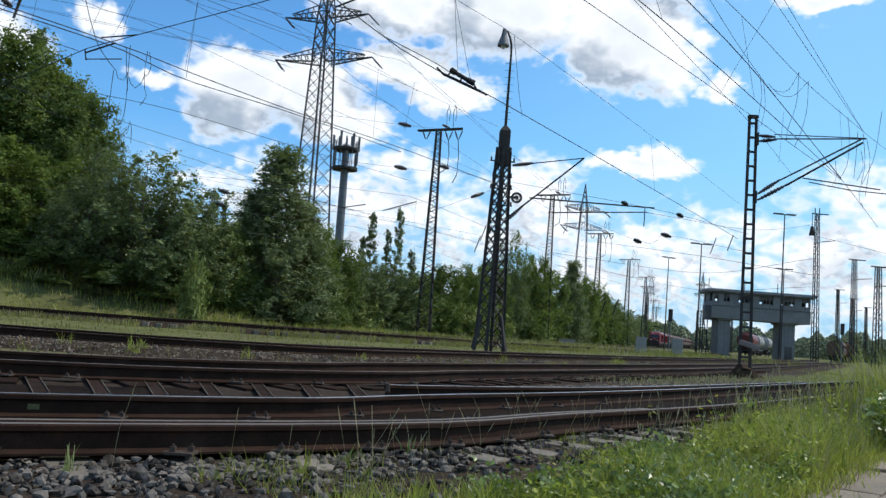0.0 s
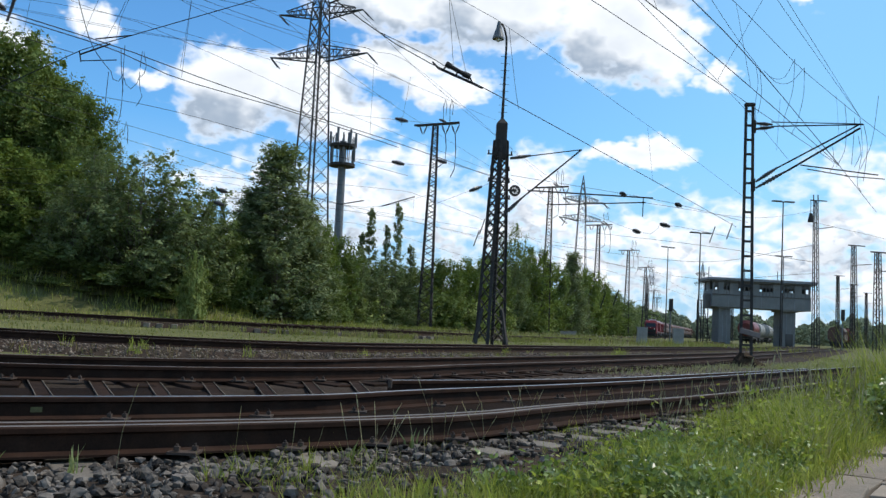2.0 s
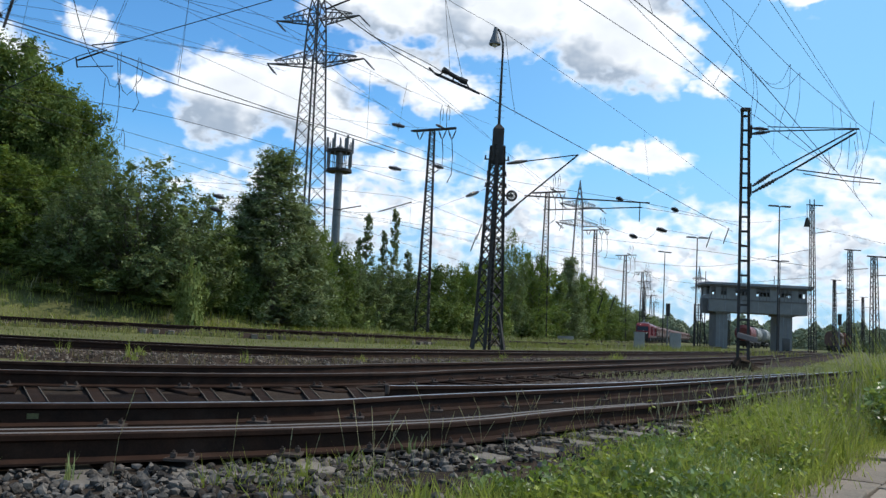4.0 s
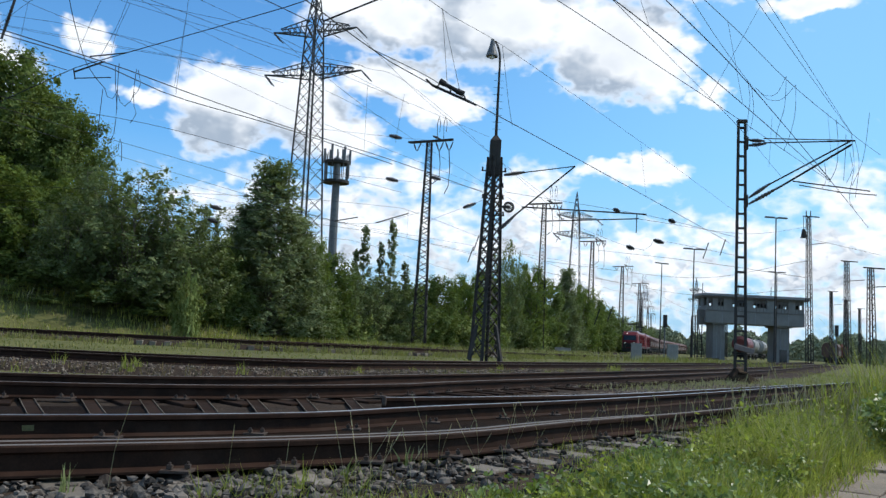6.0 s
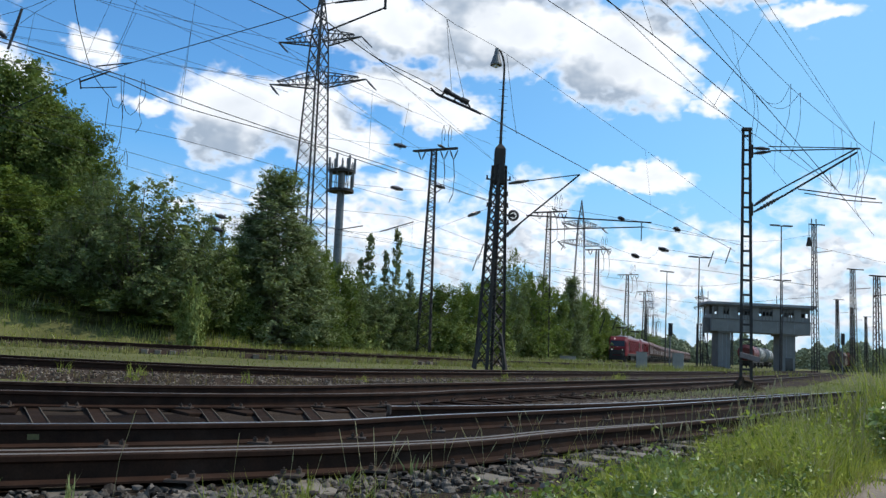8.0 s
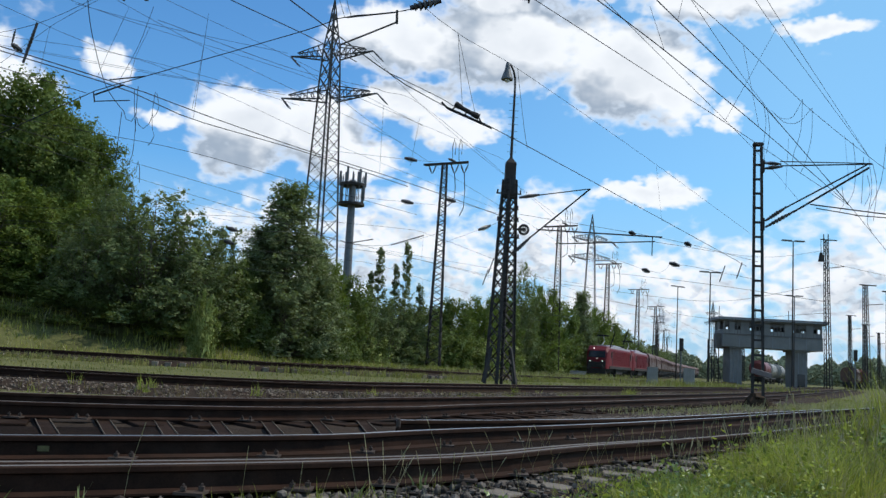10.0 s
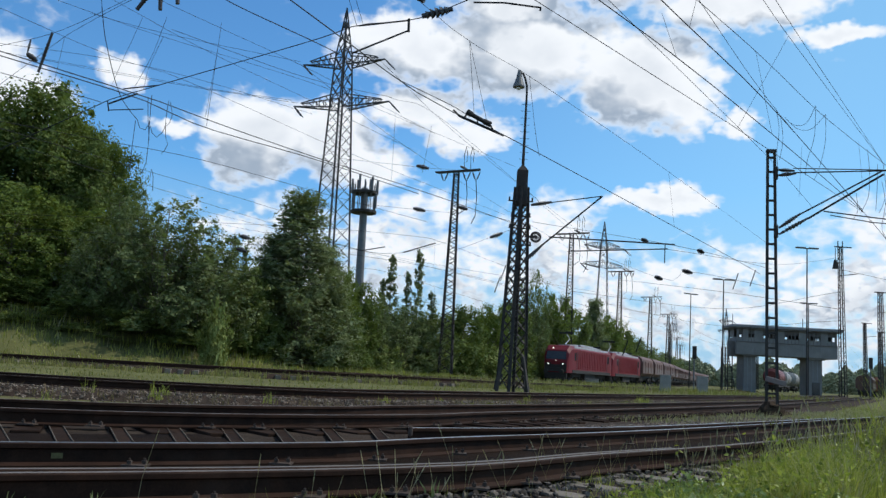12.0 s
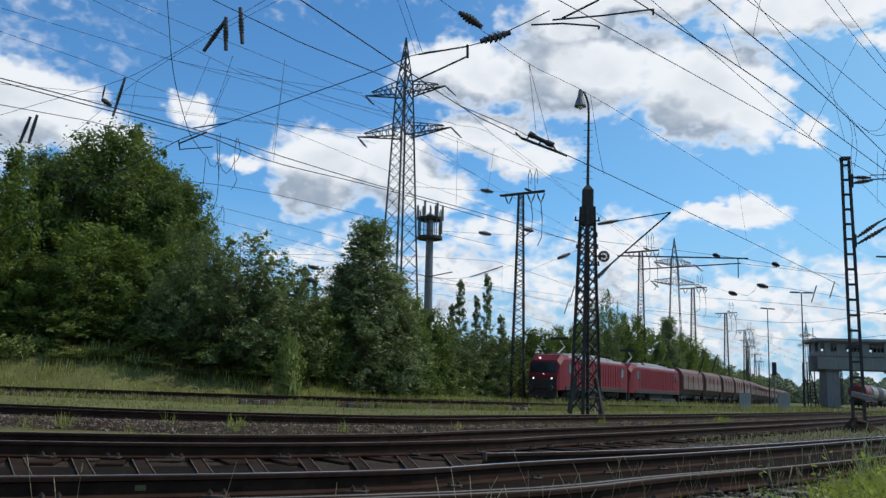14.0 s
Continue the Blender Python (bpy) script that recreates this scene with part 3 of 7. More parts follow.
# kind: a tree to copy, its height and its crown's half width
PROTO = {
    "dome": (make_tree("deciduous_tree", 11, 15.0, 5.0, 0.16, 36000, 0.215, LEAF, "tall broad deciduous tree with dense dark green foliage", shape="dome", trunk=0.30, limbs=95, rise=(5, 55), twig=0.26, fluff=0.15), 15.0, 5.0),
    "leafy": (make_tree("deciduous_tree", 12, 10.0, 3.6, 0.05, 21000, 0.175, FRESH_LEAF, "fresh green deciduous tree with open leafy sprays", trunk=0.18, limbs=70, stems=2, rise=(8, 55), twig=0.34, fluff=0.15), 10.0, 3.6),
    "round": (make_tree("deciduous_tree", 18, 8.0, 3.2, 0.02, 11000, 0.21, LEAF, "rounded dark green deciduous tree beside the railway", shape="dome", trunk=0.15, limbs=60, rise=(0, 50), twig=0.30, fluff=0.17), 8.0, 3.2),
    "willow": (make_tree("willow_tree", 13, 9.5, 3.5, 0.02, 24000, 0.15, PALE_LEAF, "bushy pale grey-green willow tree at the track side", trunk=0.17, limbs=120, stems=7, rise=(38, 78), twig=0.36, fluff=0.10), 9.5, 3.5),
    "poplar": (make_tree("poplar_tree", 14, 12.0, 3.3, 0.02, 34000, 0.14, POPLAR_LEAF, "pointed dense grey-green poplar tree", shape="cone", trunk=0.18, limbs=130, rise=(38, 72), twig=0.42, fluff=0.10), 12.0, 3.3),
    "sapling": (make_tree("young_poplar_tree", 15, 9.0, 0.8, 0.28, 2600, 0.15, POPLAR_LEAF, "slender young poplar tree with sparse leaves", shape="cone", trunk=0.055, limbs=34, rise=(35, 65), twig=0.45, fluff=0.20), 9.0, 0.8),
    # far trees take the paler willow leaf: haze put into their colour
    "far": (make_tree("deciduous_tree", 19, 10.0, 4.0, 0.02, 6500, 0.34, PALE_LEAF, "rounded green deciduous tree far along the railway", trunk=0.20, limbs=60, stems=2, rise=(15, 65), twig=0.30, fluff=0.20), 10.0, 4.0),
    "bush": (make_tree("bush", 16, 4.0, 2.6, 0.0, 6500, 0.20, LEAF, "dense dark green bush by the track", "bush", trunk=0.07, limbs=60, stems=5, rise=(25, 70), twig=0.34, fluff=0.18), 4.0, 2.6),
    "bramble": (make_tree("bramble_bush", 20, 1.5, 1.1, 0.0, 1300, 0.13, BUSH_LEAF, "low rough green bramble on the bank", "bush", shape="dome", trunk=0.02, limbs=24, stems=3, rise=(10, 50), twig=0.5, fluff=0.3), 1.5, 1.1),
    "light_bush": (make_tree("bush", 17, 3.0, 2.0, 0.0, 4000, 0.19, BUSH_LEAF, "bright yellow-green leafy bush", "bush", trunk=0.05, limbs=45, stems=5, rise=(25, 70), twig=0.34, fluff=0.18), 3.0, 2.0),
}
USED = set()


def plant(kind, az, depth, top, half):
    """Sets a tree at an azimuth and a depth ahead, to reach a height of top with a crown of the half width given."""
    proto, tall, wide = PROTO[kind]
    x = depth * math.tan(radians(az))
    z = ground_z(x, depth)
    k, w = (top - z) / tall, half / wide
    turn = (az * 37 + depth * 11) % 360
    if kind not in USED:
        USED.add(kind)
        ob = proto
    else:
        ob = copy_thing(proto, Matrix())
    ob.matrix_basis = Matrix.Translation((x, depth, z - 0.05)) @ pose(0, 0, 0, 0, 0, turn) @ Matrix.Diagonal((w, w, k, 1))
    return ob


for row in [
        ("leafy", -35.0, 53, 16.0, 4.0),
        ("leafy", -37.9, 53, 14.3, 4.14),
        ("leafy", -40.7, 52, 12.9, 4.46),
        ("dome", -27.3, 63, 19.8, 5.53),
        ("dome", -31.3, 64, 17.9, 4.62),
        ("dome", -23.6, 62, 15.6, 3.6), ("dome", -29.3, 65, 18.6, 5.2), ("dome", -25.4, 65, 17.6, 4.6),
        ("dome", -35.8, 66, 16.7, 4.76),
        ("leafy", -28.3, 56, 10.9, 3.8),
        ("leafy", -31.7, 54.5, 8.7, 3.12),
        ("leafy", -24.9, 57, 10.2, 3.19),
        ("leafy", -34.7, 53, 7.9, 3.35),
        ("willow", -19.5, 56, 10.4, 4.3),
        ("willow", -16.7, 57.5, 9.0, 3.8),
        ("willow", -21.6, 58, 11.3, 2.84),
        ("willow", -22.9, 54.5, 8.3, 2.69),
        ("round", -14.2, 60, 6.6, 2.21),
        ("round", -12.8, 66, 7.9, 1.98),
        ("sapling", -15.3, 60, 9.1, 0.65),
        ("sapling", -14.6, 60.5, 8.4, 0.57),
        ("poplar", -10.8, 63, 12.5, 5.0),
        ("poplar", -12.5, 64, 9.6, 4.0), ("poplar", -9.2, 65, 9.0, 3.4),
        ("leafy", -8.4, 66, 7.8, 1.82),
        ("round", -6.9, 69, 6.9, 2.26),
        ("willow", -5.8, 72, 6.2, 2.12),
        ("willow", -4.2, 74, 5.7, 2.99),
        ("willow", -2.5, 76, 5.4, 2.47),
        ("sapling", -4.9, 75, 10.2, 0.88),
        ("sapling", -3.1, 76, 10.9, 0.79),
        ("sapling", -3.8, 75.5, 8.9, 0.69),
        ("sapling", -2.2, 77, 7.4, 0.8),
        ("sapling", -5.5, 75, 8.1, 0.69),
        ("round", 0.1, 84, 6.6, 2.62),
        ("leafy", 1.7, 88, 7.2, 2.57),
        ("round", -1.4, 82, 5.7, 2.4),
        ("willow", 4.4, 100, 11.9, 2.74),
        ("round", 3.0, 95, 8.2, 2.6),
        ("leafy", 5.8, 106, 10.2, 2.91),
        ("round", 7.1, 114, 9.0, 2.69),
        ("poplar", 8.5, 125, 11.3, 3.61),
        ("leafy", 9.6, 138, 10.1, 3.27),
        ("round", 10.4, 152, 8.9, 3.42),
        ("round", 11.2, 172, 8.0, 3.42),
        ("far", 11.9, 200, 8.1, 3.45),
        ("far", 12.5, 230, 8.1, 3.37),
        ("far", 13.1, 265, 8.3, 3.54),
        ("far", 13.6, 300, 8.4, 4.01),
        # a dark second row behind, bushes at the foot
        ("far", -37.0, 60, 9.5, 4.0), ("far", -33.0, 60, 9.0, 4.0), ("far", -29.8, 61, 9.5, 4.0), ("far", -26.0, 61, 9.6, 4.0), ("far", -22.4, 62, 9.6, 3.6), ("far", -18.4, 63, 7.8, 3.6),
        ("far", -15.6, 64, 6.8, 3.2), ("far", -9.6, 70, 6.6, 3.4), ("far", -5.2, 80, 5.6, 3.6), ("far", -2.0, 86, 5.6, 3.6), ("far", 1.0, 94, 6.6, 3.6), ("far", 4.6, 108, 8.0, 4.0), ("far", 6.6, 122, 8.6, 4.0), ("far", 8.9, 142, 8.8, 4.4), ("far", 10.0, 160, 8.6, 4.4),
        ("bush", -20.8, 55, 3.4, 2.6), ("bush", -18.0, 56, 3.2, 2.4), ("bush", -15.2, 58.5, 3.2, 2.2), ("bush", -13.2, 60.5, 3.6, 2.2), ("bush", -9.2, 65, 3.4, 2.4), ("bush", -7.6, 67, 3.2, 2.2), ("bush", -29.5, 54, 5.2, 3.0), ("bush", -33.5, 52.5, 5.0, 3.2), ("bush", -26.4, 55, 4.6, 2.8), ("bush", -23.6, 54.5, 4.2, 2.8),
        ("bush", -0.4, 82, 3.6, 2.8), ("bush", 2.6, 92, 3.6, 3.0), ("bush", 5.2, 103, 4.2, 3.2), ("bush", 11.1, 188, 4.0, 3.4), ("bush", 11.6, 206, 4.2, 3.6),
        ("light_bush", -15.9, 53.8, 3.9, 1.0), *[("bramble", -37.0 + 0.36 * k + 0.5 * math.sin(k * 5.1), 50.6 + 0.09 * k + 1.3 * math.sin(k * 2.3), 3.95 - 0.056 * k + 0.25 * math.sin(k * 1.7), 1.0 + 0.25 * math.sin(k * 3.1)) for k in range(44)], ("light_bush", -5.0, 71, 2.4, 1.6), ("light_bush", -9.4, 63.5, 2.6, 1.5),
        ("light_bush", 1.7, 84, 3.2, 2.6), ("light_bush", 0.4, 83, 2.2, 1.6), ("light_bush", -1.8, 79, 2.4, 1.9), ("light_bush", 3.4, 95, 2.8, 2.6), ("light_bush", 5.0, 104, 2.8, 2.4), ("light_bush", 6.1, 111, 3.2, 3.0), ("light_bush", 7.0, 119, 2.6, 2.8), ("light_bush", 7.8, 127, 3.4, 2.8),
        ("light_bush", 8.6, 136, 2.8, 2.8), ("light_bush", 9.3, 146, 3.6, 3.0), ("light_bush", 10.0, 158, 3.0, 3.0), ("light_bush", 10.6, 172, 3.8, 3.2)]:
    plant(*row)


def make_far_wood():
    """The far tree line, one strip of many leaf clumps."""
    rng = np.random.default_rng(5)
    n = 64000
    az = np.radians(rng.uniform(8, 34, n))
    dist = rng.uniform(420, 520, n)
    hill = 11.0 + 1.6 * np.sin(az * 60) + 1.4 * np.sin(az * 171 + 1) + 1.0 * np.sin(az * 420)
    z = rng.uniform(0, 1, n) ** 0.85 * hill
    pos = np.stack([dist * np.sin(az), dist * np.cos(az), z], 1)
    s = rng.uniform(0.9, 2.0, n)
    t1 = rng.normal(0, 1, (n, 3))
    t1 /= np.linalg.norm(t1, axis=1)[:, None]
    t2 = np.cross(t1, rng.normal(0, 1, (n, 3)))
    t2 /= np.linalg.norm(t2, axis=1)[:, None]
    verts = np.stack([pos - t1 * s[:, None] * .5, pos + t2 * s[:, None] * .3, pos + t1 * s[:, None] * .5, pos - t2 * s[:, None] * .3], 1).reshape(-1, 3)
    tagged(raw("far_wood", verts.tolist(), np.arange(n * 4).reshape(-1, 4).tolist(), FAR_LEAF), "low line of distant woods, haze in its leaf colour", "woods", kind="stuff")


make_far_wood()


# ---- masts ----
def lattice(e, base, top, height, leg=0.09, brace=0.05, cell=1.0, cross=True, mat=None, depth_ratio=1.0, legs="leg", top_depth=None, turn=0.0, flat=0.012):
    """Four tapering legs as parts under e, and their bracing as one part."""
    mat = mat or MAST
    td = top_depth if top_depth is not None else depth_ratio
    def corner(i, z):
        u = z / height
        w = (base + (top - base) * u) / 2
        d = w * (depth_ratio + (td - depth_ratio) * u)
        p = Vector(((-w, w, w, -w)[i], (-d, -d, d, d)[i], z))
        p.rotate(Euler((0, 0, radians(turn))))
        return p
    for i in range(4):
        bm = bmesh.new()
        a, b = corner(i, -0.15), corner(i, height)
        sx, sy = (1, -1, -1, 1)[i], (1, 1, -1, -1)[i]
        beam(bm, a + Vector((sx * leg / 2, 0, 0)), b + Vector((sx * leg / 2, 0, 0)), leg, 0.014)
        beam(bm, a + Vector((0, sy * leg / 2, 0)), b + Vector((0, sy * leg / 2, 0)), 0.014, leg)
        part(legs, bm, mat, e)
    bm = bmesh.new()
    z, k = 0.0, 0
    while z < height - 0.05:
        w = base + (top - base) * z / height
        step = min(height - z, max(0.25, cell * w))
        for i in range(4):
            j = (i + 1) % 4
            a, b, c, d = corner(i, z), corner(j, z), corner(i, z + step), corner(j, z + step)
            if cross:
                beam(bm, a, d, brace, flat)
                beam(bm, b, c, brace, flat)
            else:
                beam(bm, *((a, d) if k % 2 else (b, c)), brace, flat)
        z += step
        k += 1
    part("bracing", bm, mat, e)


def insulator_mesh(bm, a, b, r=0.09, discs=6):
    """A ribbed insulator between two points."""
    a, b = Vector(a), Vector(b)
    rod(bm, a, b, r * (0.45 if discs < 8 else 0.66), n=6)
    for i in range(discs):
        u = (i + 0.5) / discs
        p = a.lerp(b, 0.12 + 0.76 * u)
        d = (b - a).normalized() * ((b - a).length / discs * 0.28)
        k = 0.6 + 0.4 * math.sin(math.pi * u)
        rod(bm, p - d, p + d, r * k, r * 0.62 * k, 8)


def make_frame_mast():
    """The flat frame mast with its cantilever over the near track."""
    e = thing("catenary_mast", pose(9.45, 27.0, 0.28, 0, -0.6, -4), "dark steel frame mast with an overhead line cantilever", "mast")
    for s in (-1, 1):
        bm = bmesh.new()
        beam(bm, (s * 0.165, 0, -0.4), (s * 0.105, 0, 7.9), 0.040, 0.085)
        part("upright", bm, MAST, e)
    for i in range(17):
        z = 0.35 + i * 0.46
        w = 0.165 - 0.06 * z / 7.9
        bm = bmesh.new()
        box(bm, (0, 0, z), (2 * w, 0.07, 0.065))
        part("batten_plate", bm, MAST, e)
    bm = bmesh.new()
    box(bm, (0, 0, 7.92), (0.30, 0.20, 0.10), bevel=0.02)
    part("cap", bm, MAST, e)
    bm = bmesh.new()
    bmesh.ops.create_cone(bm, cap_ends=True, segments=7, radius1=0.62, radius2=0.24, depth=0.50, matrix=Matrix.Translation((0, 0, -0.16)))
    bmesh.ops.subdivide_edges(bm, edges=bm.edges[:], cuts=2, use_grid_fill=True)
    for v in bm.verts:
        v.co += Vector((1, 1, 0.6)) * 0.22 * noise.noise(v.co * 4.3)
    part("foundation", bm, MOUND, e, "dark brown crumbling earth heap")
    bm = bmesh.new()
    box(bm, (-0.1, -0.16, 0.72), (0.62, 0.08, 0.17), m=Matrix.Rotation(radians(14), 4, "Y"), bevel=0.02)
    part("tilted_board", bm, WAGON_PALE, e, "faded brown tilted board")
    # cantilever: top tubes, brace tubes, steady arm
    bm = bmesh.new()
    rod(bm, (0.65, -0.1, 7.22), (3.45, -0.1, 7.36), 0.021)
    rod(bm, (0.65, -0.1, 7.36), (3.45, -0.1, 7.38), 0.016)
    part("top_tube", bm, WIRE, e)
    bm = bmesh.new()
    rod(bm, (0.80, -0.1, 5.88), (3.3, -0.1, 7.34), 0.024)
    rod(bm, (1.05, -0.1, 5.76), (3.35, -0.1, 7.24), 0.032)
    part("brace_tube", bm, WIRE, e)
    bm = bmesh.new()
    rod(bm, (1.55, -0.1, 6.02), (3.9, -0.1, 5.78), 0.020)
    rod(bm, (1.75, -0.1, 5.9), (3.0, -0.1, 5.72), 0.016)
    rod(bm, (2.9, -0.1, 5.72), (4.1, -0.1, 5.66), 0.016)
    part("steady_arm", bm, WIRE, e)
    for a, b in (((0.17, -0.1, 7.30), (0.68, -0.1, 7.28)), ((0.17, -0.1, 7.12), (0.72, -0.1, 7.20)), ((0.2, -0.1, 5.45), (0.85, -0.1, 5.92)), ((0.2, -0.1, 5.25), (1.1, -0.1, 5.80))):
        bm = bmesh.new()
        insulator_mesh(bm, a, b, 0.075, 7)
        part("insulator", bm, INSULATOR, e)
    for z in (7.2, 5.35):
        bm = bmesh.new()
        box(bm, (0.14, 0, z), (0.09, 0.2, 0.4), bevel=0.01)
        part("bracket", bm, MAST, e)
    return e


make_frame_mast()


def make_lamp_mast():
    """The lattice mast with a lamp on top and a tensioning wheel."""
    e = thing("lattice_mast", pose(2.05, 36.0, 0.15, 0, 0.3, 0), "dark steel lattice mast with a bell lamp on a pole", "mast")
    lattice(e, 0.86, 0.40, 8.4, 0.12, 0.07, 0.70, turn=28)
    for sx in (-1, 1):
        for sy in (-1, 1):
            bm = bmesh.new()
            beam(bm, (sx * 0.40, sy * 0.40, 1.3), (sx * 0.64, sy * 0.64, -0.1), 0.10, 0.10)
            beam(bm, (sx * 0.42, sy * 0.42, 0.55), (sx * 0.60, sy * 0.60, 0.25), 0.06, 0.06)
            part("foot_strut", bm, MAST, e)
    bm = bmesh.new()
    box(bm, (0, 0, 8.35), (0.46, 0.46, 1.5), bevel=0.02)
    g = bmesh.ops.create_cone(bm, cap_ends=True, segments=4, radius1=0.31, radius2=0.09, depth=0.22, matrix=Matrix.Translation((0, 0, 9.21)) @ Matrix.Rotation(radians(45), 4, "Z"))
    part("top_case", bm, MAST, e)
    bm = bmesh.new()
    rod(bm, (0, 0, 9.2), (0, 0, 12.55), 0.065, 0.045, 10)
    arc = [(0.0, 0, 12.5), (-0.02, 0, 12.85), (-0.10, 0, 13.15), (-0.20, 0, 13.36), (-0.30, 0, 13.42), (-0.34, 0, 13.3)]
    tube_line(bm, arc, 0.045, 8)
    part("lamp_pole", bm, MAST, e)
    for z in [9.6 + 0.3 * i for i in range(9)]:
        bm = bmesh.new()
        beam(bm, (-0.2, 0, z), (0.2, 0, z), 0.012)
        part("climbing_rung", bm, MAST, e)
    lamp = bmesh.new()
    rod(lamp, (-0.36, 0, 13.5), (-0.36, 0, 13.2), 0.07, 0.12, 12)
    rod(lamp, (-0.36, 0, 13.2), (-0.36, 0, 12.80), 0.12, 0.25, 16)
    rod(lamp, (-0.36, 0, 12.80), (-0.36, 0, 12.74), 0.25, 0.25, 16)
    shade = part("lamp_shade", lamp, GALV, e, "grey metal bell shade")
    bm = bmesh.new()
    bmesh.ops.create_uvsphere(bm, u_segments=12, v_segments=8, radius=0.12, matrix=Matrix.Translation((-0.36, 0, 12.74)))
    part("lamp_bowl", bm, WHITE, shade)
    # side arms
    for z, x0, x1 in ((7.75, -0.55, 0.50), (7.1, -0.42, 0.42), (6.6, -0.48, 0.45), (5.9, -0.42, 0.50)):
        bm = bmesh.new()
        beam(bm, (x0, -0.25, z), (x1, -0.25, z), 0.05, 0.05)
        for x in (x0 + 0.05, x1 - 0.05):
            rod(bm, (x, -0.25, z - 0.02), (x, -0.25, z + 0.16), 0.035)
        part("cross_arm", bm, MAST, e)
    bm = bmesh.new()
    m = Matrix.Translation((0.66, -0.35, 6.25)) @ Matrix.Rotation(radians(90), 4, "X")
    for r, w in ((0.19, 0.05),):
        for i in range(20):
            a, b = 2 * math.pi * i / 20, 2 * math.pi * (i + 1) / 20
            beam(bm, m @ Vector((r * math.cos(a), r * math.sin(a), 0)), m @ Vector((r * math.cos(b), r * math.sin(b), 0)), 0.07, 0.09)
        for i in range(6):
            a = math.pi * i / 6
            beam(bm, m @ Vector((r * math.cos(a), r * math.sin(a), 0)), m @ Vector((-r * math.cos(a), -r * math.sin(a), 0)), 0.03)
    beam(bm, (0.2, -0.35, 6.25), (0.66, -0.35, 6.25), 0.08)
    part("tension_wheel", bm, MAST, e, "spoked tensioning wheel")
    # slanted boom and long arm towards the third track
    bm = bmesh.new()
    rod(bm, (0.35, -0.3, 5.4), (3.35, -0.3, 8.15), 0.032)
    rod(bm, (1.2, -0.3, 7.75), (3.35, -0.3, 8.15), 0.022)
    part("boom", bm, WIRE, e)
    bm = bmesh.new()
    insulator_mesh(bm, (0.4, -0.3, 7.6), (1.25, -0.3, 7.77), 0.11, 7)
    part("insulator", bm, INSULATOR, e)
    bm = bmesh.new()
    insulator_mesh(bm, (0.25, -0.3, 5.2), (0.95, -0.3, 5.95), 0.10, 6)
    part("insulator", bm, INSULATOR, e)
    bm = bmesh.new()
    rod(bm, (1.2, -0.3, 6.30), (6.4, -0.3, 6.30), 0.03)
    rod(bm, (2.0, -0.3, 5.75), (6.1, -0.3, 6.1), 0.025)
    rod(bm, (6.0, -0.3, 6.3), (6.0, -0.3, 5.5), 0.02)
    part("long_arm", bm, WIRE, e)
    return e


make_lamp_mast()


def make_span_mast(height=17.4):
    """A tall lattice tower with an insulator bar on top, for the cross spans."""
    e = thing("span_mast", Matrix(), "tall dark lattice tower mast with a crossbar on top", "mast", "span masts beside the running track")
    lattice(e, 1.15, 0.46, height, 0.11, 0.09, 0.62, cross=False, turn=14, flat=0.06)
    bm = bmesh.new()
    beam(bm, (-2.0, 0, height + 0.05), (2.2, 0, height + 0.2), 0.14, 0.16)
    beam(bm, (-1.9, 0.3, height + 0.05), (2.1, 0.3, height + 0.2), 0.10, 0.12)
    part("crossbar", bm, MAST, e)
    for x in (-1.15, 0.95, 1.85):
        for s in (-1, 1):
            bm = bmesh.new()
            insulator_mesh(bm, (x + s * 0.35, 0, height), (x + s * 0.05, 0, height - 0.75), 0.09, 5)
            part("insulator", bm, INSULATOR, e)
    bm = bmesh.new()
    insulator_mesh(bm, (0.3, 0, height + 0.55), (1.0, 0, height + 0.25), 0.14, 5)
    part("insulator", bm, INSULATOR, e)
    bm = bmesh.new()
    for x0, x1, dz in ((0.95, 0.6, 3.2), (1.85, 1.9, 4.0)):
        tube_line(bm, [(x0, 0, height - 0.7), (x0 + 0.15, 0, height - 0.7 - dz * 0.4), (x0 + 0.1, 0, height - 0.7 - dz * 0.8), (x1 - 0.3, 0, height - 0.6 - dz)], 0.04)
    for x in (0.7, 1.3):
        tube_line(bm, [(x, 0, height + 0.3), (x - 0.05, 0, height + 1.6), (x + 0.1, 0, height + 2.3), (x + 0.25, 0, height + 1.7), (x + 0.2, 0, height + 0.9)], 0.035)
    part("jumper_wire", bm, WIRE, e)
    return e


first = make_span_mast()
SPAN_SPOTS = [(-1.43, 75.0, 0.55, 1.0), (12.45, 105.0, 0.45, 1.0), (24.65, 140.0, 0.6, 0.99), (37.25, 176.0, 0.35, 0.98), (50.6, 218, 0.3, 0.98), (59.0, 252, 0.3, 0.97),
              (66.5, 282, 0.3, 0.97), (80, 330, 0.3, 0.97), (96, 390, 0.3, 0.97)]
for i, (x, y, z, k) in enumerate(SPAN_SPOTS):
    ob = first if i == 0 else copy_thing(first, Matrix())
    ob.matrix_basis = pose(x, y, z, 0, 0, -20) @ Matrix.Diagonal((1, 1, k, 1))


